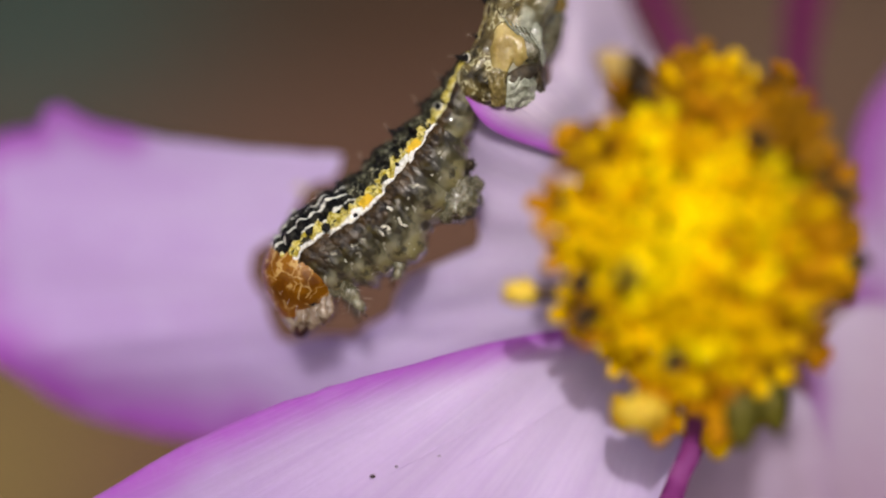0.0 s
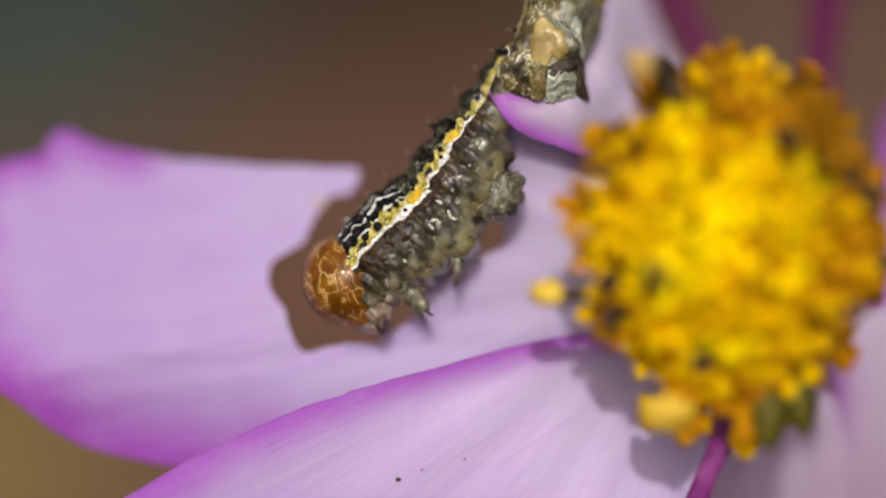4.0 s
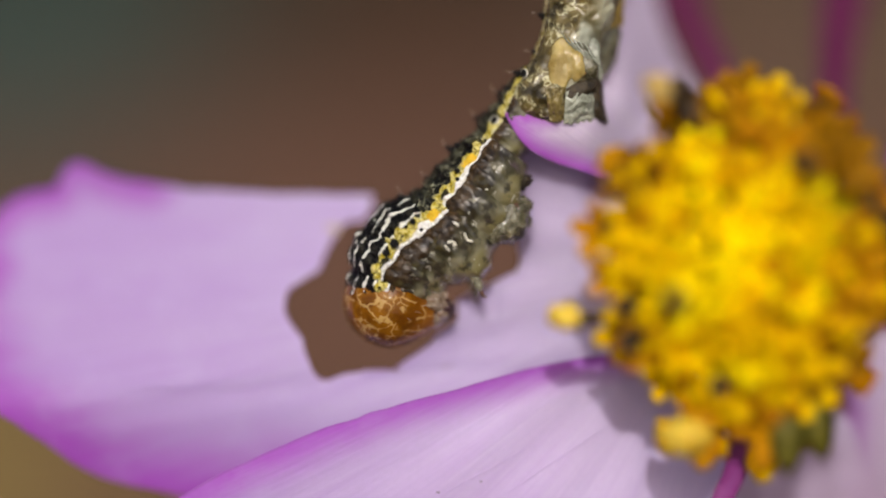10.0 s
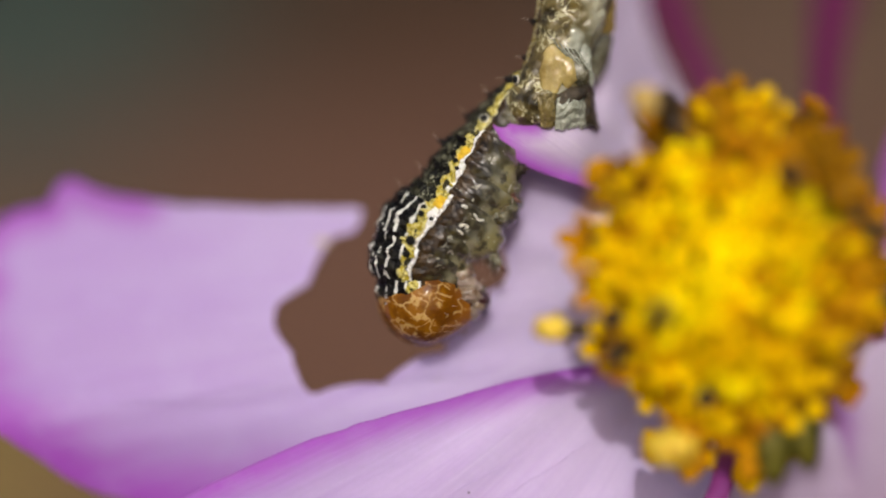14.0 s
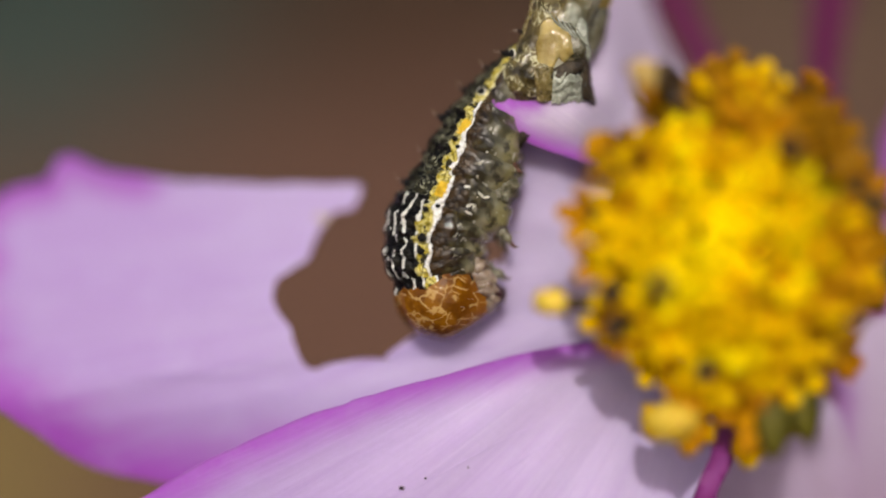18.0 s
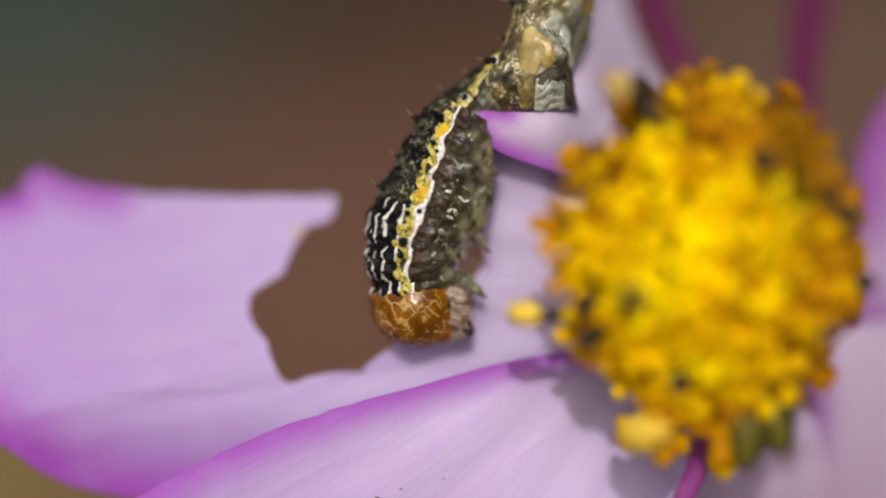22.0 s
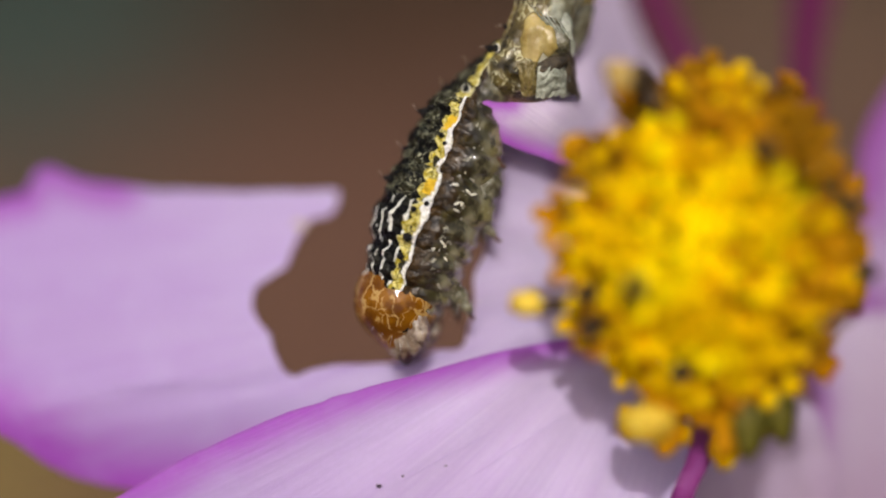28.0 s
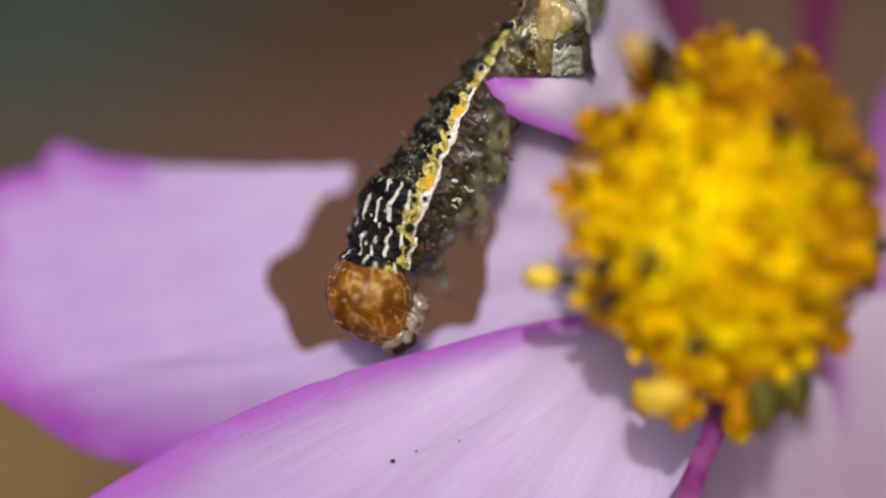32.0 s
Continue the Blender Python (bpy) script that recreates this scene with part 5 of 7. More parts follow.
hind_part("skin_fold", proleg([(1.55, 1.4, 0.65), (1.75, 0.9, 0.8), (1.95, 0.4, 0.8), (2.15, -0.05, 0.7), (2.2, -0.3, 0.6)], [0.3, 0.50, 0.50, 0.36, 0.1], 2, 0.8), FLESH, "grey-olive skin fold", 0.1, 0, -0.04)
for k in range(5):
    x = 0.95 + 0.26 * k
    hind_part("wrinkle", tube([(x, 1.75 - 0.12 * k, 0.0), (x + 0.22, 1.40 - 0.14 * k, 0.10), (x + 0.5, 1.10 - 0.16 * k, 0.10), (x + 0.8, 0.80 - 0.18 * k, 0.0)], [0.015, 0.045, 0.04, 0.01], 8), SILVER, "thin silvery wrinkle", 0, 0, 0.86 - 0.02 * k)
# added silvery strip: a highlight streak on the skin, given as shape and colour
hind_part("skin_fold", proleg([(2.15, 1.9, 0.1), (2.3, 1.3, 0.2), (2.45, 0.7, 0.2), (2.65, 0.1, 0.1), (2.75, -0.3, 0.0)], [0.2, 0.3, 0.28, 0.2, 0.08], 3), SILVER, "pale strip standing in for a highlight streak on the skin", 0, 0, 0.15)
hind_part("proleg", proleg([(2.8, 5.2, -0.6), (2.95, 4.3, -0.5), (3.05, 3.4, -0.4), (3.05, 2.6, -0.4), (2.95, 1.9, -0.5), (2.85, 1.5, -0.6)], [0.6, 0.95, 1.05, 0.95, 0.6, 0.15], 5), AMBER, "yellow-brown fleshy proleg", -0.1, 0, -1.0)
hind_part("skin_fold", proleg([(3.0, 2.8, -0.6), (3.05, 2.0, -0.4), (3.0, 1.3, -0.4), (2.9, 0.6, -0.5), (2.85, 0.1, -0.6), (2.8, -0.2, -0.7)], [0.6, 0.85, 0.78, 0.56, 0.36, 0.1], 6), FLESH, "translucent grey-olive belly fold", -0.1, 0, -1.15)

# head
bm = bmesh.new()
bmesh.ops.create_uvsphere(bm, u_segments=44, v_segments=28, radius=1.0)
for v in bm.verts:
    x, y, z = v.co.z, v.co.y, v.co.x
    taper = 1 - 0.30 * smooth01(-0.1, 1.0, x) - 0.16 * smooth01(0.3, 0.8, x) * smooth01(-0.3, 0.5, y)
    p = Vector((x * (2.28 if x > 0 else 2.34), y * 2.0 * taper, z * 2.02 * taper))
    groove = math.exp(-(z / 0.10) ** 2) * smooth01(0.2, -0.5, y)
    p *= 1 - 0.05 * groove
    p += p * 0.015 * noise.noise(p * 2.0)
    v.co = p
bmesh.ops.recalc_face_normals(bm, faces=bm.faces[:])
head = part("head", bm, HEAD, caterpillar, "glossy amber head with a pale net pattern")
part("labrum", blob(0.50, 0.50, 0.80, 31), MOUTH, head, "pale upper lip", at(1.82, -0.32, 0.0))
for side in (1, -1):
    part("mandible", tube([(1.72, 0.12, 0.60 * side), (2.10, 0.14, 0.54 * side), (2.42, 0.06, 0.30 * side), (2.58, 0.0, 0.05 * side)], [0.48, 0.48, 0.36, 0.10], 14), HORN, head, "dark maroon mandible")
    part("palp", tube([(1.00, 0.66, 0.70 * side), (1.35, 0.78, 0.90 * side), (1.75, 0.74, 0.92 * side), (2.08, 0.56, 0.74 * side), (2.22, 0.42, 0.55 * side)], [0.42, 0.46, 0.38, 0.24, 0.08], 12), MOUTH, head, "pale mouth palp")
    part("cheek", blob(0.75, 0.46, 0.48, 33, 0.45, 0.0, 20), MOUTH, head, "pale cheek", at(1.12, 1.12, 0.95 * side))
    part("lip_lobe", blob(0.55, 0.36, 0.36, 37, 0.45, 0.0, 20), MOUTH, head, "pale lobe beside the mouth", at(1.70, 0.22, 1.02 * side))
    part("lip_lobe", blob(0.46, 0.26, 0.30, 39, 0.45, 0.0, 20), MOUTH, head, "pale lobe beside the mouth", at(2.02, -0.14, 0.66 * side))
    part("antenna", tube([(1.20, 0.15, 1.02 * side), (1.55, 0.18, 1.12 * side), (1.80, 0.22, 1.08 * side)], [0.13, 0.10, 0.05], 8), MOUTH, head, "short pale antenna")
    for k in range(5):
        a = radians(-50 + 28 * k)
        part("ocellus", blob(0.075, 0.075, 0.06, k, 0.0, 0.0, 8), BLACK, head, "tiny black eye", at(0.92 + 0.20 * math.cos(a), 0.42 + 0.26 * math.sin(a), 1.30 * side))
    for k in range(4):
        part("bristle", bristle((0.3 + 0.35 * k, -0.6 + 0.25 * k, 1.1 * side), (0.6, -0.5 + 0.2 * k, 0.9 * side), 0.9), HAIR, head)


# ---- movement ----
def bend(u, v, w, turn, twist):
    """The pose of a body ring: its way in the petal plane and its roll."""
    return at(u, v, w) @ Matrix.Rotation(radians(turn), 4, "Z") @ Matrix.Rotation(radians(-twist), 4, "X")


def swing(turn, tilt, roll=0.0):
    """The eaten petal turns about its base, lifts its tip and rolls about its length."""
    p = Vector((5.4, -0.725, -2.5)) * MM
    return Matrix.Translation(p) @ Matrix.Rotation(radians(turn), 4, "Z") @ Matrix.Rotation(radians(tilt), 4, "Y") @ Matrix.Rotation(radians(roll), 4, "X") @ Matrix.Translation(-p)


def motions():
    head_rows = [
        (0, bend(-6.2, -1.42, -0.8, -96.71, 0)), (0.5, bend(-5.948, -1.498, -0.428, -76.941, 19)), (1, bend(-5.278, -2.119, 0.2, -57.171, 38)),
        (1.5, bend(-5.651, -2.586, 0.28, -66.801, 42)), (2, bend(-3.93, -1.15, 0.5, -43.627, 50)), (2.5, bend(-5.029, -1.333, -0.8, -48.652, 10)),
        (3, bend(-4.95, -1.45, -0.8, -57.171, 0)), (3.5, bend(-5.358, -1.615, -0.8, -53.022, 0)), (5.5, bend(-5.0, -2.0, -0.8, -59.534, 0)),
        (6, bend(-4.82, -2.15, -0.8, -47.925, 0)), (6.5, bend(-4.78, -2.3, -0.8, -39.049, 6)), (7, bend(-4.415, -2.301, -0.8, -30.174, 12)),
        (7.5, bend(-4.651, -2.516, -0.72, -19.746, 13.5)), (8, bend(-4.21, -2.517, -0.641, -9.319, 15)),
        (8.5, bend(-3.733, -2.402, -0.455, -2.091, 18.5)), (9, bend(-3.156, -2.147, -0.4, 5.136, 22)), (9.5, bend(-3.62, -1.693, -0.534, -1.988, 17)),
        (10, bend(-4.025, -1.633, -0.8, -9.113, 12)), (10.5, bend(-3.305, -1.657, -0.72, -2.524, 13.5)), (11, bend(-2.955, -1.559, -0.641, 4.065, 15)),
        (11.5, bend(-2.771, -1.31, -0.641, -7.557, 15)), (12, bend(-2.268, -0.998, -0.641, -19.179, 15)),
        (12.5, bend(-2.275, -1.024, -0.8, -22.872, 10.5)), (13, bend(-2.512, -1.137, -0.8, -26.565, 6)), (13.5, bend(-2.25, -1.341, -0.8, -14.821, 10)),
        (14, bend(-1.915, -1.048, -0.694, -3.077, 14)), (14.5, bend(-1.281, -0.844, -0.789, -8.308, 12.2)),
        (16.5, bend(-2.001, -1.142, -0.8, -29.228, 5)), (17, bend(-1.93, -1.663, -0.8, -30.651, 3)), (17.5, bend(-1.86, -1.927, -0.8, -16.612, 8.5)),
        (18, bend(-1.189, -1.832, -0.694, -2.573, 14)), (18.5, bend(-1.121, -1.995, -0.588, 3.336, 16)), (19, bend(-0.757, -1.633, -0.481, 9.246, 18)),
        (19.5, bend(-0.831, -1.38, -0.694, -8.081, 14)), (20, bend(-1.046, -1.046, -0.8, -25.408, 10)), (20.5, bend(-1.478, -0.727, -0.8, -35.938, 3)),
        (21, bend(-1.554, -1.646, -0.8, -46.469, -4)), (21.5, bend(-1.246, -1.587, -0.8, -37.491, 1)), (22, bend(-1.284, -1.872, -0.8, -28.513, 6)),
        (22.5, bend(-1.398, -2.001, -0.8, -24.64, 9)), (23, bend(-1.383, -1.775, -0.8, -20.766, 12)), (23.5, bend(-0.571, -1.831, 0.28, -22.46, 42)),
        (24, bend(-1.12, -1.82, 0.5, -30.606, 48)), (24.5, bend(-1.972, -1.963, -0.8, -61.504, -5)), (25, bend(-2.541, -1.938, -0.8, -65.311, -12)),
        (25.5, bend(-2.548, -2.094, -0.8, -62.717, -10)), (27.5, bend(-2.16, -2.219, -0.8, -43.706, -8)), (28, bend(-2.294, -2.218, -0.8, -80.754, -16)),
        (28.5, bend(-2.907, -2.594, -0.8, -62.39, -12)), (29, bend(-2.829, -2.712, -0.8, -44.025, -8)), (29.5, bend(-2.943, -2.618, -0.8, -63.786, 5)),
        (30, bend(-2.903, -2.741, -0.481, -83.548, 18)), (30.5, bend(-3.928, -2.376, -0.8, -89.012, 10)), (31, bend(-4.685, -2.566, -0.8, -108.116, 6)),
        (31.5, bend(-5.709, -3.757, -0.8, -79.237, 11.333)), (32, bend(-3.993, -3.04, 0.3, -56.129, 48)),
    ]
    walk(head, head_rows)
    walk(rings["neck"], [
        (0, bend(-6.117, -0.842, -0.68, -153.39, -1.8)), (0.5, bend(-5.876, -0.568, -0.531, -132.886, 11.7)),
        (1, bend(-5.427, -0.852, -0.128, -114.753, 25.2)), (1.5, bend(-5.572, -1.438, -0.042, -119.244, 27.975)),
        (2, bend(-4.691, -0.336, 0, -91.317, 33.75)), (2.5, bend(-4.436, -0.681, -0.68, -134.821, 3.525)),
        (3, bend(-4.696, -0.582, -0.68, -134.496, -4.2)), (3.5, bend(-4.705, -0.939, -0.68, -132.838, -4.162)),
        (5.5, bend(-5.035, -1.524, -0.68, -127.861, -4.013)), (6, bend(-4.998, -1.605, -0.68, -126.692, -3.975)),
        (6.5, bend(-4.912, -1.765, -0.68, -111.688, 1.396)), (7, bend(-4.474, -1.751, -0.68, -95.678, 6.767)),
        (7.5, bend(-4.762, -1.827, -0.648, -93.667, 8.775)), (8, bend(-4.358, -1.686, -0.616, -91.587, 10.783)),
        (8.5, bend(-4.223, -1.496, -0.542, -88.176, 14.292)), (9, bend(-4.002, -1.179, -0.468, -90.238, 17.8)),
        (9.5, bend(-4.155, -0.749, -0.574, -101.005, 14.1)), (10, bend(-4.267, -0.779, -0.68, -100.718, 10.4)),
        (10.5, bend(-3.648, -0.817, -0.648, -91.498, 11.637)), (11, bend(-3.424, -0.772, -0.616, -85.326, 12.875)),
        (11.5, bend(-3.268, -0.474, -0.616, -87.792, 12.988)), (12, bend(-2.789, -0.147, -0.616, -88.38, 13.1)),
        (12.5, bend(-2.583, -0.206, -0.68, -85.713, 9.838)), (13, bend(-2.634, -0.397, -0.68, -91.291, 6.575)),
        (13.5, bend(-2.572, -0.562, -0.68, -83.295, 9.688)), (14, bend(-2.444, -0.246, -0.637, -80.991, 12.8)),
        (14.5, bend(-1.729, -0.061, -0.676, -74.219, 11.5)), (16.5, bend(-2.158, -0.397, -0.68, -87.232, 6.3)),
        (17, bend(-1.958, -0.844, -0.68, -91.333, 4.85)), (17.5, bend(-2.112, -1.158, -0.68, -81.45, 9.025)),
        (18, bend(-1.652, -1.114, -0.637, -70.07, 13.2)), (18.5, bend(-1.787, -1.276, -0.595, -67.828, 14.75)),
        (19, bend(-1.598, -0.936, -0.552, -67.697, 16.3)), (19.5, bend(-1.555, -0.731, -0.637, -63.271, 13.35)),
        (20, bend(-1.67, -0.368, -0.68, -69.673, 10.4)), (20.5, bend(-1.744, 0.136, -0.68, -84.423, 5.9)),
        (21, bend(-1.504, -0.559, -0.68, -94.951, 4.4)), (21.5, bend(-1.31, -0.565, -0.68, -88.605, 5.9)),
        (22, bend(-1.553, -0.951, -0.68, -81.946, 10.4)), (22.5, bend(-1.725, -1.074, -0.68, -81.099, 12.7)),
        (23, bend(-1.776, -0.836, -0.68, -79.945, 15)), (23.5, bend(-1.309, -0.451, -0.042, -73.824, 37.55)), (24, bend(-1.514, -0.905, 0, -77.08, 42.1)),
        (24.5, bend(-1.429, -0.716, -0.68, -108.094, 6.15)), (25, bend(-2.115, -1.071, -0.68, -111.542, 6.2)),
        (25.5, bend(-2.242, -1.132, -0.68, -107.21, 6.25)), (27.5, bend(-1.991, -1.416, -0.68, -101.737, 6.45)),
        (28, bend(-1.987, -1.423, -0.68, -108.011, 6.5)), (28.5, bend(-2.59, -1.875, -0.68, -111.717, 6.312)),
        (29, bend(-2.507, -2.065, -0.68, -112.597, 6.125)), (29.5, bend(-2.458, -1.891, -0.68, -115.612, 9.688)),
        (30, bend(-2.372, -1.872, -0.552, -113.514, 19.25)), (30.5, bend(-3.233, -1.926, -0.68, -132.472, 13.062)),
        (31, bend(-3.78, -2.156, -0.68, -135.549, 9.875)), (31.5, bend(-4.785, -2.994, -0.68, -130.706, 13.688)),
        (32, bend(-3.929, -2.099, 0, -106.718, 41)),
    ])
    walk(rings["collar"], [
        (0, bend(-5.376, -0.107, -0.6, -136.811, -1.8)), (0.5, bend(-5.167, 0.439, -0.6, -134.246, 11.7)),
        (1, bend(-4.901, 0.558, -0.6, -118.109, 25.2)), (1.5, bend(-4.805, -0.007, -0.6, -110.096, 27.975)),
        (2, bend(-4.393, 1.189, -0.6, -110.23, 33.75)), (2.5, bend(-3.425, 0.318, -0.6, -121.291, 3.525)), (3, bend(-3.863, 0.284, -0.6, -132.544, -4.2)),
        (3.5, bend(-3.845, 0.003, -0.6, -131.002, -4.162)), (5.5, bend(-4.418, -0.752, -0.6, -129.292, -4.013)),
        (6, bend(-4.392, -0.818, -0.6, -128.386, -3.975)), (6.5, bend(-4.46, -0.877, -0.6, -122.413, 1.396)),
        (7, bend(-4.232, -0.772, -0.6, -113.366, 6.767)), (7.5, bend(-4.558, -0.76, -0.6, -112.937, 8.775)),
        (8, bend(-4.22, -0.516, -0.6, -109.164, 10.783)), (8.5, bend(-4.293, -0.278, -0.6, -109.176, 14.292)),
        (9, bend(-4.266, 0.066, -0.6, -111.238, 17.8)), (9.5, bend(-4.112, 0.422, -0.6, -122.005, 14.1)), (10, bend(-4.048, 0.34, -0.6, -121.718, 10.4)),
        (10.5, bend(-3.591, 0.344, -0.6, -112.498, 11.637)), (11, bend(-3.515, 0.383, -0.6, -106.326, 12.875)),
        (11.5, bend(-3.347, 0.701, -0.6, -108.792, 12.988)), (12, bend(-2.876, 1.035, -0.6, -109.38, 13.1)),
        (12.5, bend(-2.571, 0.966, -0.6, -106.713, 9.838)), (13, bend(-2.501, 0.726, -0.6, -107.261, 6.575)),
        (13.5, bend(-2.596, 0.594, -0.6, -104.295, 9.688)), (14, bend(-2.623, 0.93, -0.6, -101.991, 12.8)),
        (14.5, bend(-1.94, 1.116, -0.6, -95.219, 11.5)), (16.5, bend(-2.121, 0.746, -0.6, -100.969, 6.3)), (17, bend(-1.899, 0.353, -0.6, -96.295, 4.85)),
        (17.5, bend(-2.195, 0.01, -0.6, -95.816, 9.025)), (18, bend(-1.943, 0.025, -0.6, -89.402, 13.2)),
        (18.5, bend(-2.209, -0.135, -0.6, -88.828, 14.75)), (19, bend(-2.129, 0.191, -0.6, -88.697, 16.3)),
        (19.5, bend(-2.069, 0.363, -0.6, -84.271, 13.35)), (20, bend(-2.044, 0.747, -0.6, -90.673, 10.4)),
        (20.5, bend(-1.764, 1.349, -0.6, -101.794, 5.9)), (21, bend(-1.371, 0.8, -0.6, -98.445, 4.4)), (21.5, bend(-1.326, 0.761, -0.6, -91.87, 5.9)),
        (22, bend(-1.666, 0.311, -0.6, -94.253, 10.4)), (22.5, bend(-1.841, 0.19, -0.6, -96.917, 12.7)), (23, bend(-1.908, 0.431, -0.6, -98.892, 15)),
        (23.5, bend(-1.467, 1.23, -0.6, -74.307, 37.55)), (24, bend(-1.422, 0.91, -0.6, -77.31, 42.1)), (24.5, bend(-0.975, 0.738, -0.6, -99.892, 6.15)),
        (25, bend(-1.677, 0.137, -0.6, -104.568, 6.2)), (25.5, bend(-1.855, 0.128, -0.6, -106.561, 6.25)),
        (27.5, bend(-1.748, -0.239, -0.6, -101.581, 6.45)), (28, bend(-1.637, -0.254, -0.6, -103.325, 6.5)),
        (28.5, bend(-2.173, -0.77, -0.6, -108.598, 6.312)), (29, bend(-2.107, -0.997, -0.6, -106.784, 6.125)),
        (29.5, bend(-1.997, -0.764, -0.6, -103.557, 9.688)), (30, bend(-1.905, -0.653, -0.6, -101.678, 19.25)),
        (30.5, bend(-2.551, -0.999, -0.6, -111.472, 13.062)), (31, bend(-2.934, -1.268, -0.6, -114.549, 9.875)),
        (31.5, bend(-3.911, -1.898, -0.6, -116.074, 13.688)), (32, bend(-3.14, -0.507, -0.6, -98.568, 41)),
    ])
    walk(rings["thorax_ring"], [
        (0, bend(-4.087, 0.480, -0.7, -140.464, -3.6)), (0.5, bend(-3.840, 0.851, -0.7, -138.943, 4.4)), (1, bend(-3.622, 1.102, -0.7, -128.437, 12.4)),
        (1.5, bend(-3.549, 0.878, -0.7, -122.254, 13.95)), (2, bend(-3.143, 2.011, -0.7, -129.165, 17.5)),
        (2.5, bend(-2.265, 1.137, -0.7, -131.396, -2.95)), (3, bend(-2.715, 1.032, -0.7, -140.682, -8.4)),
        (3.5, bend(-2.744, 0.756, -0.7, -138.721, -8.325)), (5.5, bend(-3.324, 0.083, -0.7, -135.444, -8.025)),
        (6, bend(-3.336, -0.012, -0.7, -135.743, -7.95)), (6.5, bend(-3.44, 0.025, -0.7, -131.869, -4.125)),
        (7, bend(-3.381, 0.115, -0.7, -127.47, -0.3)), (7.5, bend(-3.688, 0.136, -0.7, -128.45, 1.3)), (8, bend(-3.424, 0.37, -0.7, -126.431, 2.9)),
        (8.5, bend(-3.482, 0.585, -0.7, -126.744, 5.5)), (9, bend(-3.41, 0.859, -0.7, -128.589, 8.1)), (9.5, bend(-3.117, 1.122, -0.7, -136.311, 5.7)),
        (10, bend(-3.12, 1.016, -0.7, -136.676, 3.3)), (10.5, bend(-2.74, 1.245, -0.7, -128.314, 4.275)), (11, bend(-2.778, 1.293, -0.7, -124.116, 5.25)),
        (11.5, bend(-2.558, 1.634, -0.7, -125.401, 5.475)), (12, bend(-2.098, 1.956, -0.7, -124.369, 5.7)),
        (12.5, bend(-1.863, 2.007, -0.7, -119.972, 3.675)), (13, bend(-1.806, 1.827, -0.7, -118.993, 1.65)),
        (13.5, bend(-1.936, 1.681, -0.7, -117.883, 3.875)), (14, bend(-1.983, 1.978, -0.7, -118.424, 6.1)),
        (14.5, bend(-1.451, 2.204, -0.7, -112.026, 5.3)), (16.5, bend(-1.605, 1.807, -0.7, -112.942, 2.1)),
        (17, bend(-1.478, 1.551, -0.7, -107.621, 1.2)), (17.5, bend(-1.741, 1.197, -0.7, -108.083, 4.05)), (18, bend(-1.578, 1.194, -0.7, -104.33, 6.9)),
        (18.5, bend(-1.824, 1.108, -0.7, -105.354, 8)), (19, bend(-1.746, 1.339, -0.7, -105.354, 9.1)), (19.5, bend(-1.778, 1.34, -0.7, -105.047, 7.2)),
        (20, bend(-1.679, 1.783, -0.7, -108.649, 5.3)), (20.5, bend(-1.305, 2.347, -0.7, -113.903, 3.3)), (21, bend(-1.02, 1.871, -0.7, -109.36, 3.3)),
        (21.5, bend(-1.12, 1.898, -0.7, -104.254, 5.3)), (22, bend(-1.401, 1.504, -0.7, -105.758, 9.3)),
        (22.5, bend(-1.504, 1.352, -0.7, -108.118, 10.9)), (23, bend(-1.52, 1.473, -0.7, -111.067, 12.5)),
        (23.5, bend(-1.325, 2.181, -0.7, -92.475, 27.6)), (24, bend(-1.261, 2.05, -0.7, -90.25, 30.7)), (24.5, bend(-0.628, 1.996, -0.7, -108.838, 6.8)),
        (25, bend(-1.21, 1.426, -0.7, -113.702, 6.9)), (25.5, bend(-1.339, 1.403, -0.7, -115.845, 7)), (27.5, bend(-1.344, 1.158, -0.7, -110.738, 7.4)),
        (28, bend(-1.197, 1.222, -0.7, -109.51, 7.5)), (28.5, bend(-1.531, 0.845, -0.7, -113.456, 7.125)),
        (29, bend(-1.495, 0.631, -0.7, -112.623, 6.75)), (29.5, bend(-1.471, 0.787, -0.7, -109.822, 8.875)),
        (30, bend(-1.361, 0.837, -0.7, -107.506, 15)), (30.5, bend(-1.746, 0.56, -0.7, -115.468, 10.625)),
        (31, bend(-2.107, 0.178, -0.7, -117.859, 8.25)), (31.5, bend(-2.999, -0.438, -0.7, -118.778, 10.542)),
        (32, bend(-2.495, 0.819, -0.7, -107.096, 28.5)),
    ])
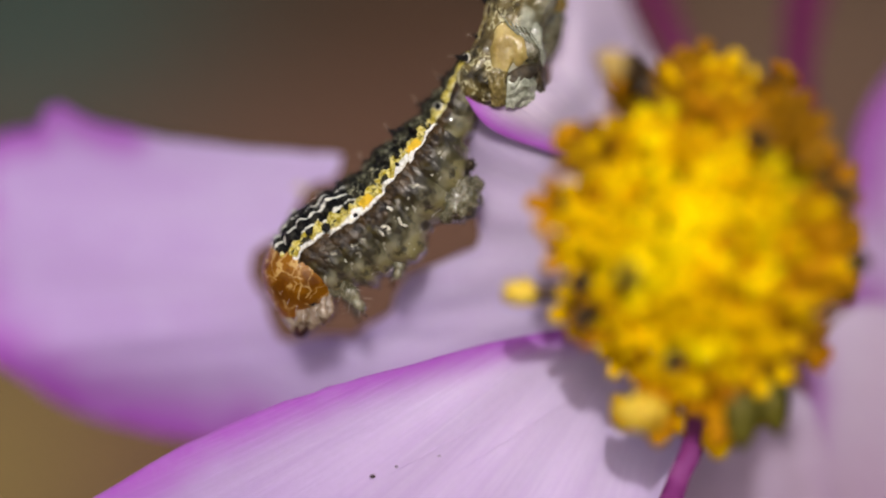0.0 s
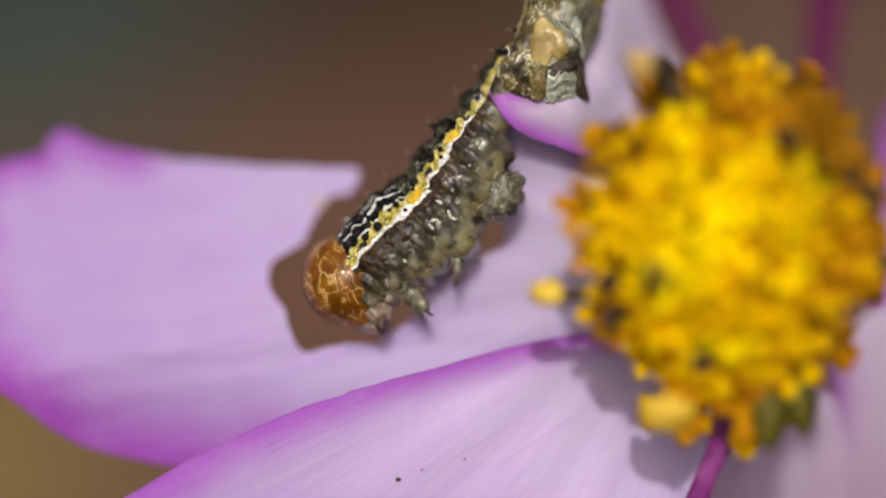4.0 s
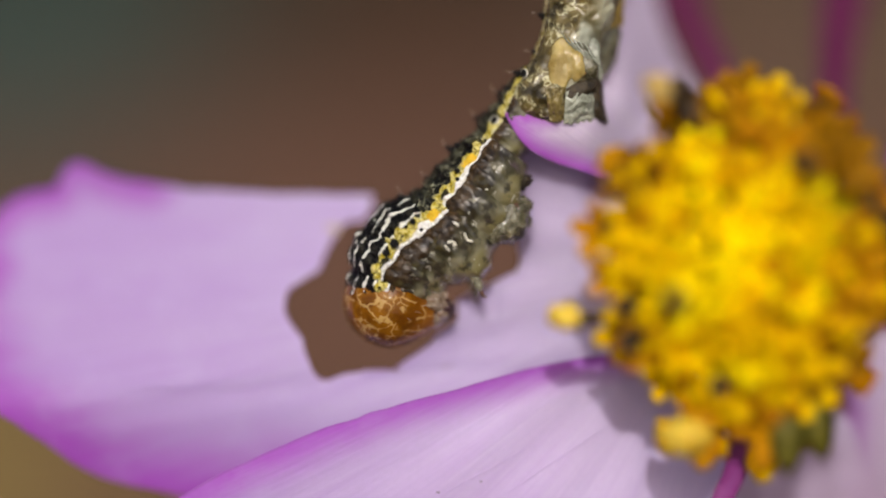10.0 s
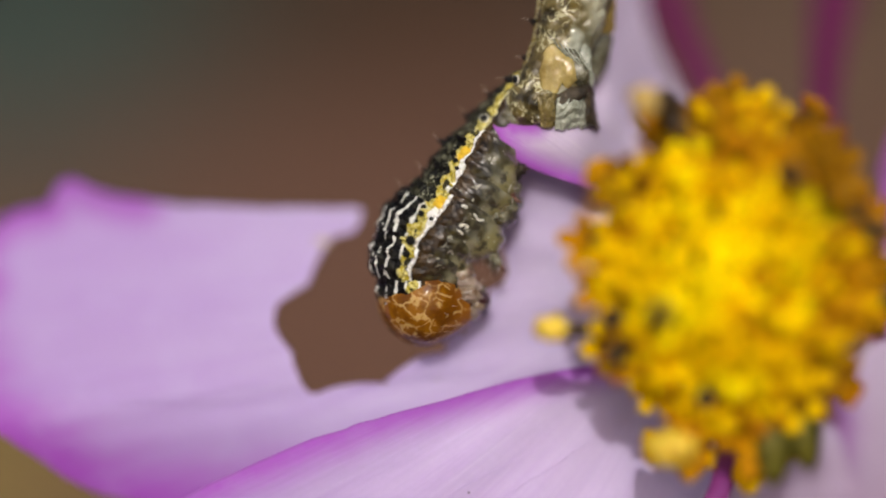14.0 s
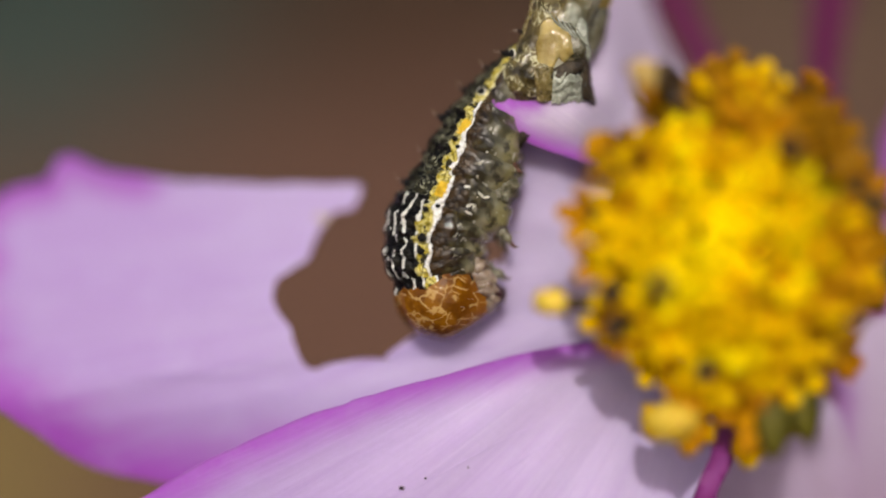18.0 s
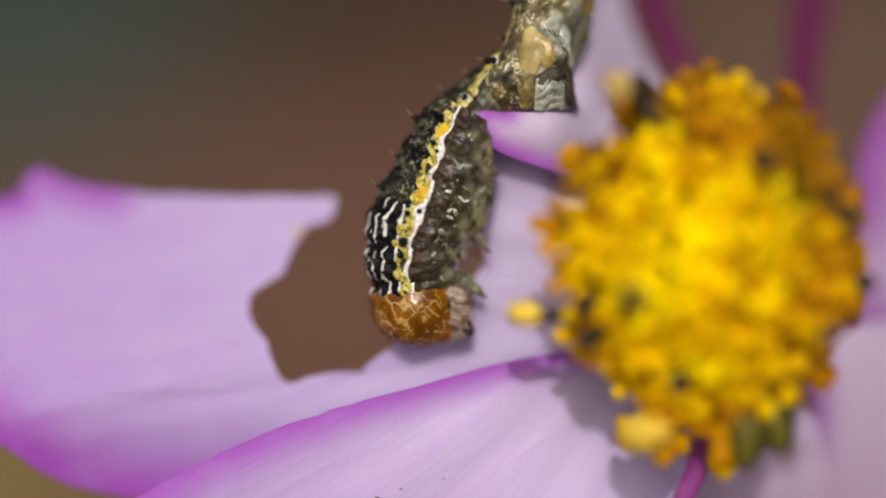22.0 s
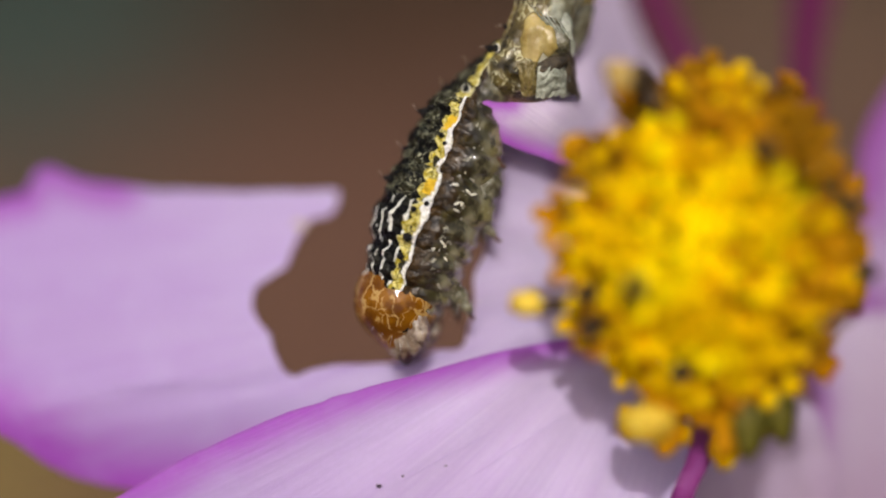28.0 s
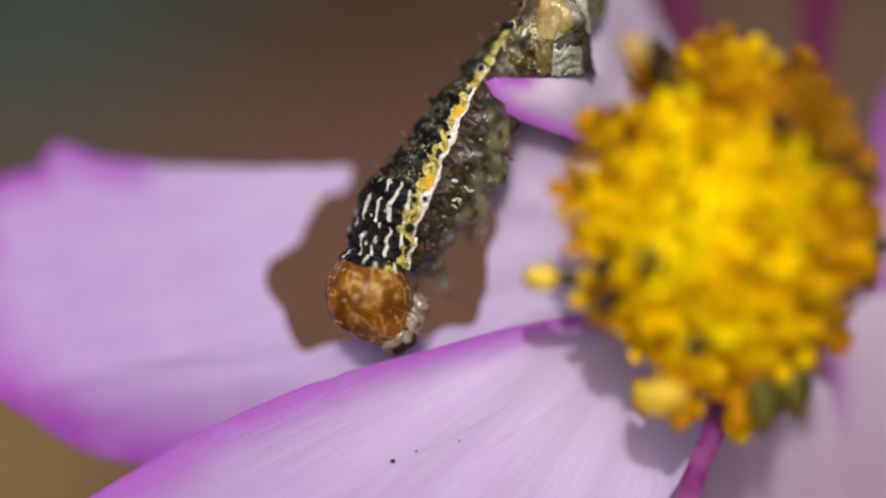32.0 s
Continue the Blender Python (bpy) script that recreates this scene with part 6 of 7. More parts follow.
    walk(rings["rear_thorax_ring"], [
        (0, bend(-2.824, 1.279, -0.75, -131.759, -6)), (0.5, bend(-2.543, 1.404, -0.75, -129.869, -3.75)),
        (1, bend(-2.279, 1.516, -0.75, -125.153, -1.5)), (1.5, bend(-2.211, 1.387, -0.75, -122.905, -1.25)), (2, bend(-1.776, 2.196, -0.75, -128.892, 0)),
        (2.5, bend(-1.157, 1.831, -0.75, -128.47, -10.75)), (3, bend(-1.409, 1.774, -0.75, -135.413, -14)),
        (3.5, bend(-1.46, 1.569, -0.75, -132.551, -13.875)), (5.5, bend(-2.089, 1.003, -0.75, -129.502, -13.375)),
        (6, bend(-2.089, 0.894, -0.75, -129.391, -13.25)), (6.5, bend(-2.182, 0.924, -0.75, -128.044, -11.208)),
        (7, bend(-2.154, 0.935, -0.75, -126.926, -9.167)), (7.5, bend(-2.372, 0.952, -0.75, -128.845, -8.208)),
        (8, bend(-2.149, 1.14, -0.75, -128.396, -7.25)), (8.5, bend(-2.195, 1.283, -0.75, -129.135, -5.792)),
        (9, bend(-2.071, 1.516, -0.75, -128.95, -4.333)), (9.5, bend(-1.755, 1.673, -0.75, -132.05, -5.417)),
        (10, bend(-1.789, 1.591, -0.75, -133.065, -6.5)), (10.5, bend(-1.475, 1.961, -0.75, -129.307, -5.75)),
        (11, bend(-1.566, 2.057, -0.75, -126.235, -5)), (11.5, bend(-1.341, 2.378, -0.75, -126.982, -4.625)),
        (12, bend(-0.937, 2.713, -0.75, -125.629, -4.25)), (12.5, bend(-0.841, 2.825, -0.75, -122.159, -5)),
        (13, bend(-0.822, 2.752, -0.75, -120.863, -5.75)), (13.5, bend(-0.925, 2.591, -0.75, -119.895, -4.375)),
        (14, bend(-0.918, 2.819, -0.75, -121.949, -3)), (14.5, bend(-0.501, 3.166, -0.75, -117.613, -3.283)),
        (16.5, bend(-0.715, 2.962, -0.75, -115.578, -4.417)), (17, bend(-0.69, 2.86, -0.75, -111.936, -4.75)),
        (17.5, bend(-0.875, 2.513, -0.75, -112.222, -3.208)), (18, bend(-0.729, 2.503, -0.75, -110.416, -1.667)),
        (18.5, bend(-0.881, 2.471, -0.75, -112.098, -1)), (19, bend(-0.834, 2.576, -0.75, -112.164, -0.333)),
        (19.5, bend(-0.914, 2.524, -0.75, -112.409, -1.167)), (20, bend(-0.785, 2.952, -0.75, -114.654, -2)),
        (20.5, bend(-0.481, 3.481, -0.75, -116.341, -1.25)), (21, bend(-0.333, 3.161, -0.75, -111.693, 0.5)),
        (21.5, bend(-0.545, 3.237, -0.75, -109.434, 3.25)), (22, bend(-0.775, 2.883, -0.75, -108.938, 7)),
        (22.5, bend(-0.803, 2.714, -0.75, -110.077, 7.917)), (23, bend(-0.764, 2.719, -0.75, -110.276, 8.833)),
        (23.5, bend(-0.7, 3.154, -0.75, -100.394, 16.5)), (24, bend(-0.634, 3.212, -0.75, -97.762, 18.167)),
        (24.5, bend(-0.068, 3.273, -0.75, -106.83, 6.333)), (25, bend(-0.45, 2.842, -0.75, -112.891, 6.5)),
        (25.5, bend(-0.53, 2.791, -0.75, -114.092, 6.667)), (27.5, bend(-0.648, 2.627, -0.75, -111.817, 7.333)),
        (28, bend(-0.554, 2.782, -0.75, -109.971, 7.5)), (28.5, bend(-0.713, 2.538, -0.75, -112.68, 6.875)),
        (29, bend(-0.669, 2.349, -0.75, -111.775, 6.25)), (29.5, bend(-0.706, 2.417, -0.75, -110.49, 6.875)),
        (30, bend(-0.59, 2.31, -0.75, -107.721, 9.5)), (30.5, bend(-0.801, 2.096, -0.75, -114.131, 6.875)),
        (31, bend(-1.149, 1.681, -0.75, -115.786, 5.25)), (31.5, bend(-1.903, 1.128, -0.75, -118.693, 5.958)),
        (32, bend(-1.434, 2.002, -0.75, -112.103, 14.5)),
    ])
    walk(rings["first_ring"], [
        (0, bend(-1.745, 2.695, -0.7, -124.442, -6)), (0.5, bend(-1.473, 2.760, -0.7, -122.204, -6.6)), (1, bend(-1.313, 2.807, -0.7, -118.773, -7.2)),
        (1.5, bend(-1.156, 2.674, -0.7, -117.826, -7.55)), (2, bend(-0.847, 3.294, -0.7, -120.691, -7.5)),
        (2.5, bend(-0.432, 3.182, -0.7, -120.746, -12.25)), (3, bend(-0.504, 3.18, -0.7, -126.732, -14)),
        (3.5, bend(-0.601, 3.055, -0.7, -124.095, -13.875)), (5.5, bend(-1.207, 2.614, -0.7, -122.691, -13.375)),
        (6, bend(-1.234, 2.514, -0.7, -121.834, -13.25)), (6.5, bend(-1.318, 2.523, -0.7, -121.042, -12.525)),
        (7, bend(-1.246, 2.544, -0.7, -120.646, -11.8)), (7.5, bend(-1.392, 2.515, -0.7, -122.352, -11.483)),
        (8, bend(-1.191, 2.631, -0.7, -122.356, -11.167)), (8.5, bend(-1.21, 2.7, -0.7, -123.13, -10.65)),
        (9, bend(-1.104, 2.903, -0.7, -122.15, -10.133)), (9.5, bend(-0.813, 3.043, -0.7, -122.51, -10.467)),
        (10, bend(-0.834, 2.958, -0.7, -123.776, -10.8)), (10.5, bend(-0.637, 3.231, -0.7, -121.959, -10.275)),
        (11, bend(-0.798, 3.334, -0.7, -119.447, -9.75)), (11.5, bend(-0.599, 3.592, -0.7, -119.576, -9.375)),
        (12, bend(-0.252, 3.868, -0.7, -118.99, -9)), (12.5, bend(-0.238, 3.998, -0.7, -116.693, -9.075)),
        (13, bend(-0.246, 3.962, -0.7, -116.079, -9.15)), (13.5, bend(-0.341, 3.849, -0.7, -114.37, -8.375)),
        (14, bend(-0.277, 4.029, -0.7, -116.275, -7.6)), (14.5, bend(0.065, 4.376, -0.7, -113.887, -7.613)),
        (16.5, bend(-0.141, 4.358, -0.7, -113.179, -7.667)), (17, bend(-0.186, 4.254, -0.7, -111.181, -7.7)),
        (17.5, bend(-0.322, 3.951, -0.7, -110.99, -6.983)), (18, bend(-0.167, 3.957, -0.7, -109.736, -6.267)),
        (18.5, bend(-0.256, 3.938, -0.7, -111.301, -5.9)), (19, bend(-0.216, 3.985, -0.7, -111.533, -5.533)),
        (19.5, bend(-0.332, 3.912, -0.7, -111.411, -5.767)), (20, bend(-0.186, 4.341, -0.7, -112.889, -6)),
        (20.5, bend(0.079, 4.785, -0.7, -114.017, -4.2)), (21, bend(0.147, 4.558, -0.7, -110.183, -2)), (21.5, bend(-0.054, 4.662, -0.7, -109.544, 0.6)),
        (22, bend(-0.276, 4.356, -0.7, -107.793, 3.6)), (22.5, bend(-0.267, 4.202, -0.7, -108.087, 4.067)),
        (23, bend(-0.258, 4.232, -0.7, -106.237, 4.533)), (23.5, bend(-0.204, 4.411, -0.7, -101.383, 7.7)),
        (24, bend(-0.136, 4.452, -0.7, -100.108, 8.467)), (24.5, bend(0.207, 4.639, -0.7, -101.487, 3.833)), (25, bend(0.095, 4.431, -0.7, -108.598, 4)),
        (25.5, bend(0.036, 4.402, -0.7, -108.967, 4.167)), (27.5, bend(-0.112, 4.166, -0.7, -108.717, 4.833)),
        (28, bend(-0.057, 4.289, -0.7, -107.679, 5)), (28.5, bend(-0.139, 4.096, -0.7, -109.818, 4.375)), (29, bend(-0.119, 3.978, -0.7, -108.336, 3.75)),
        (29.5, bend(-0.151, 3.974, -0.7, -108.317, 3.625)), (30, bend(-0.037, 3.89, -0.7, -105.522, 4.3)),
        (30.5, bend(-0.117, 3.683, -0.7, -110.945, 2.875)), (31, bend(-0.389, 3.38, -0.7, -112.801, 1.85)),
        (31.5, bend(-0.875, 2.935, -0.7, -117.391, 1.758)), (32, bend(-0.519, 3.478, -0.7, -112.479, 4.8)),
    ])
    walk(rings["second_ring"], [
        (0, bend(-0.677, 4.107, -0.5, -124.158, -6)), (0.5, bend(-0.494, 4.134, -0.5, -122.203, -8.5)), (1, bend(-0.417, 4.142, -0.5, -120.383, -11)),
        (1.5, bend(-0.376, 4.127, -0.5, -118.989, -11.75)), (2, bend(-0.122, 4.449, -0.5, -122.845, -12.5)),
        (2.5, bend(0.254, 4.516, -0.5, -121.378, -13.25)), (3, bend(0.35, 4.539, -0.5, -126.546, -14)),
        (3.5, bend(0.209, 4.469, -0.5, -125.497, -13.875)), (5.5, bend(-0.334, 4.19, -0.5, -124.418, -13.375)),
        (6, bend(-0.393, 4.084, -0.5, -124.196, -13.25)), (6.5, bend(-0.482, 4.097, -0.5, -123.419, -13.125)),
        (7, bend(-0.381, 4.158, -0.5, -122.793, -13)), (7.5, bend(-0.468, 4.125, -0.5, -122.829, -12.833)),
        (8, bend(-0.295, 4.182, -0.5, -123.118, -12.667)), (8.5, bend(-0.298, 4.221, -0.5, -122.709, -12.5)),
        (9, bend(-0.243, 4.369, -0.5, -123.204, -12.333)), (9.5, bend(0.003, 4.441, -0.5, -124.012, -12.167)),
        (10, bend(0.008, 4.359, -0.5, -124.532, -12)), (10.5, bend(0.102, 4.553, -0.5, -122.943, -11.625)),
        (11, bend(-0.126, 4.645, -0.5, -121.923, -11.25)), (11.5, bend(0.041, 4.84, -0.5, -121.798, -10.875)),
        (12, bend(0.333, 5.031, -0.5, -123.212, -10.5)), (12.5, bend(0.282, 5.168, -0.5, -121.728, -10.125)),
        (13, bend(0.263, 5.163, -0.5, -121.427, -9.75)), (13.5, bend(0.161, 5.099, -0.5, -119.16, -9.375)), (14, bend(0.271, 5.242, -0.5, -120.679, -9)),
        (14.5, bend(0.548, 5.59, -0.5, -118.554, -8.833)), (16.5, bend(0.368, 5.701, -0.5, -120.706, -8.167)),
        (17, bend(0.27, 5.613, -0.5, -118.788, -8)), (17.5, bend(0.172, 5.375, -0.5, -117.652, -7.833)), (18, bend(0.323, 5.426, -0.5, -114.972, -7.667)),
        (18.5, bend(0.296, 5.427, -0.5, -116.516, -7.5)), (19, bend(0.329, 5.413, -0.5, -117.872, -7.333)),
        (19.5, bend(0.19, 5.323, -0.5, -117.826, -7.167)), (20, bend(0.354, 5.719, -0.5, -119.75, -7)), (20.5, bend(0.602, 6.067, -0.5, -121.94, -4.5)),
        (21, bend(0.606, 5.911, -0.5, -119.789, -2)), (21.5, bend(0.423, 6.06, -0.5, -119.075, 0.5)), (22, bend(0.205, 5.806, -0.5, -117.531, 3)),
        (22.5, bend(0.24, 5.678, -0.5, -116.731, 3.167)), (23, bend(0.212, 5.712, -0.5, -115.881, 3.333)),
        (23.5, bend(0.186, 5.652, -0.5, -114.408, 3.5)), (24, bend(0.244, 5.677, -0.5, -113.672, 3.667)),
        (24.5, bend(0.47, 5.944, -0.5, -111.756, 3.833)), (25, bend(0.612, 5.996, -0.5, -114.233, 4)), (25.5, bend(0.571, 5.984, -0.5, -114.387, 4.167)),
        (27.5, bend(0.405, 5.704, -0.5, -114.164, 4.833)), (28, bend(0.419, 5.799, -0.5, -112.797, 5)), (28.5, bend(0.415, 5.653, -0.5, -115.263, 4.375)),
        (29, bend(0.401, 5.583, -0.5, -113.782, 3.75)), (29.5, bend(0.367, 5.538, -0.5, -113.331, 3.125)), (30, bend(0.448, 5.486, -0.5, -110.86, 2.5)),
        (30.5, bend(0.518, 5.34, -0.5, -112.939, 1.875)), (31, bend(0.338, 5.143, -0.5, -115.308, 1.25)),
        (31.5, bend(0.11, 4.858, -0.5, -117.443, 0.625)), (32, bend(0.278, 5.089, -0.5, -116.657, 0)),
    ])
    walk(rings["third_ring"], [
        (0, bend(0.184, 5.741, -1, -120.808, -3)), (0.5, bend(0.262, 5.777, -1, -119.813, -4.25)), (1, bend(0.293, 5.816, -1, -119.694, -5.5)),
        (1.5, bend(0.255, 5.794, -1, -118.843, -5.875)), (2, bend(0.615, 6.055, -1, -121.34, -6.25)), (2.5, bend(0.912, 6.16, -1, -119.118, -6.625)),
        (3, bend(1.127, 6.132, -1, -122.147, -7)), (3.5, bend(1.011, 6.08, -1, -122.346, -6.938)), (5.5, bend(0.588, 5.999, -1, -123.39, -6.688)),
        (6, bend(0.563, 5.923, -1, -123.35, -6.625)), (6.5, bend(0.435, 5.926, -1, -123.095, -6.562)), (7, bend(0.507, 5.988, -1, -121.876, -6.5)),
        (7.5, bend(0.393, 5.991, -1, -121.591, -6.417)), (8, bend(0.568, 6.016, -1, -121.876, -6.333)), (8.5, bend(0.534, 6.086, -1, -121.119, -6.25)),
        (9, bend(0.592, 6.132, -1, -122.194, -6.167)), (9.5, bend(0.845, 6.144, -1, -122.52, -6.083)), (10, bend(0.858, 6.071, -1, -122.31, -6)),
        (10.5, bend(0.846, 6.181, -1, -121.792, -5.812)), (11, bend(0.609, 6.247, -1, -123.063, -5.625)),
        (11.5, bend(0.751, 6.411, -1, -122.329, -5.438)), (12, bend(1.084, 6.51, -1, -123.448, -5.25)), (12.5, bend(0.991, 6.621, -1, -124.038, -5.062)),
        (13, bend(0.972, 6.605, -1, -124.588, -4.875)), (13.5, bend(0.8, 6.552, -1, -123.363, -4.688)), (14, bend(0.921, 6.639, -1, -124.105, -4.5)),
        (14.5, bend(1.099, 6.908, -1, -122.688, -4.417)), (16.5, bend(1.019, 6.912, -1, -126.518, -4.083)), (17, bend(0.879, 6.837, -1, -126.204, -4)),
        (17.5, bend(0.785, 6.694, -1, -124.411, -3.917)), (18, bend(0.84, 6.767, -1, -121.682, -3.833)), (18.5, bend(0.884, 6.812, -1, -122.375, -3.75)),
        (19, bend(0.989, 6.802, -1, -123.747, -3.667)), (19.5, bend(0.883, 6.774, -1, -124.01, -3.583)), (20, bend(1.053, 7.048, -1, -125.42, -3.5)),
        (20.5, bend(1.408, 7.356, -1, -127.196, -2.25)), (21, bend(1.406, 7.131, -1, -126.443, -1)), (21.5, bend(1.224, 7.223, -1, -126.376, 0.25)),
        (22, bend(1.045, 7.01, -1, -125.566, 1.5)), (22.5, bend(1.048, 6.91, -1, -124.962, 1.583)), (23, bend(1.025, 6.942, -1, -124.147, 1.667)),
        (23.5, bend(0.96, 6.801, -1, -124.684, 1.75)), (24, bend(1.023, 6.856, -1, -124.22, 1.833)), (24.5, bend(1.123, 7.088, -1, -122.24, 1.917)),
        (25, bend(1.273, 7.186, -1, -122.826, 2)), (25.5, bend(1.236, 7.176, -1, -122.561, 2.083)), (27.5, bend(1.097, 6.948, -1, -120.901, 2.417)),
        (28, bend(1.05, 7.006, -1, -120.079, 2.5)), (28.5, bend(1.135, 6.903, -1, -121.508, 2.188)), (29, bend(1.044, 6.769, -1, -120.581, 1.875)),
        (29.5, bend(1.001, 6.795, -1, -119.883, 1.562)), (30, bend(1.036, 6.798, -1, -118.665, 1.25)), (30.5, bend(1.17, 6.91, -1, -117.64, 0.938)),
        (31, bend(1.114, 6.791, -1, -119.209, 0.625)), (31.5, bend(0.95, 6.657, -1, -119.094, 0.312)), (32, bend(1.163, 6.812, -1, -120.615, 0)),
    ])
    walk(rings["fourth_ring"], [
        (0, bend(1.034, 7.03, -0.7, -116.932, -20)), (0.5, bend(1.086, 7.069, -0.7, -116.888, -20)), (1, bend(1.097, 7.096, -0.7, -117.221, -20)),
        (1.5, bend(1.066, 7.087, -0.7, -117.524, -20)), (2, bend(1.415, 7.325, -0.7, -117.682, -20)), (2.5, bend(1.662, 7.456, -0.7, -115.778, -20)),
        (3, bend(1.905, 7.421, -0.7, -116.99, -20)), (3.5, bend(1.792, 7.371, -0.7, -117.002, -20)), (5.5, bend(1.456, 7.275, -0.7, -120.109, -20)),
        (6, bend(1.433, 7.224, -0.7, -119.675, -20)), (6.5, bend(1.303, 7.199, -0.7, -120.097, -20)), (7, bend(1.336, 7.29, -0.7, -118.236, -20)),
        (7.5, bend(1.235, 7.257, -0.7, -119.323, -20)), (8, bend(1.413, 7.283, -0.7, -119.335, -20)), (8.5, bend(1.376, 7.347, -0.7, -119.347, -20)),
        (9, bend(1.437, 7.373, -0.7, -119.74, -20)), (9.5, bend(1.677, 7.392, -0.7, -119.048, -20)), (10, bend(1.692, 7.342, -0.7, -118.651, -20)),
        (10.5, bend(1.672, 7.394, -0.7, -119.41, -20)), (11, bend(1.469, 7.376, -0.7, -122.2, -20)), (11.5, bend(1.595, 7.565, -0.7, -121.012, -20)),
        (12, bend(1.903, 7.656, -0.7, -120.051, -20)), (12.5, bend(1.841, 7.703, -0.7, -122.51, -20)), (13, bend(1.841, 7.657, -0.7, -123.744, -20)),
        (13.5, bend(1.659, 7.568, -0.7, -124.185, -20)), (14, bend(1.787, 7.656, -0.7, -124.217, -20)), (14.5, bend(1.919, 7.9, -0.7, -123.139, -20)),
        (16.5, bend(1.875, 7.865, -0.7, -125.142, -20)), (17, bend(1.765, 7.772, -0.7, -126.683, -20)), (17.5, bend(1.652, 7.654, -0.7, -125.292, -20)),
        (18, bend(1.678, 7.741, -0.7, -123.86, -20)), (18.5, bend(1.752, 7.837, -0.7, -123.652, -20)), (19, bend(1.863, 7.809, -0.7, -124.186, -20)),
        (19.5, bend(1.754, 7.732, -0.7, -125.273, -20)), (20, bend(1.913, 7.994, -0.7, -125.061, -20)), (20.5, bend(2.292, 8.272, -0.7, -125.72, -20)),
        (21, bend(2.292, 8.064, -0.7, -124.331, -20)), (21.5, bend(2.146, 8.159, -0.7, -124.62, -20)), (22, bend(1.98, 7.93, -0.7, -124.537, -20)),
        (22.5, bend(1.997, 7.819, -0.7, -125.315, -20)), (23, bend(1.962, 7.907, -0.7, -123.427, -20)), (23.5, bend(1.915, 7.758, -0.7, -124.191, -20)),
        (24, bend(1.959, 7.791, -0.7, -123.965, -20)), (24.5, bend(2.048, 8.009, -0.7, -123.936, -20)), (25, bend(2.187, 8.005, -0.7, -126.15, -20)),
        (25.5, bend(2.153, 8.019, -0.7, -125.526, -20)), (27.5, bend(2.041, 7.942, -0.7, -122.453, -20)), (28, bend(1.989, 7.993, -0.7, -122.423, -20)),
        (28.5, bend(2.078, 7.903, -0.7, -122.477, -20)), (29, bend(1.982, 7.814, -0.7, -121.531, -20)), (29.5, bend(1.932, 7.841, -0.7, -121.503, -20)),
        (30, bend(1.957, 7.842, -0.7, -121.454, -20)), (30.5, bend(2.085, 7.957, -0.7, -121.401, -20)), (31, bend(2.035, 7.854, -0.7, -121.464, -20)),
        (31.5, bend(1.867, 7.726, -0.7, -121.454, -20)), (32, bend(2.083, 7.892, -0.7, -121.525, -20)),
    ])
    walk(over, [(t, at(0, up, 0)) for t, up in ((0, 0.15), (3, 0.05), (6, 0), (23, 0.04), (24, 0.15), (25, 0.03), (28, 0.17), (30, 0.24), (31, 0.2), (32, 0.2))])
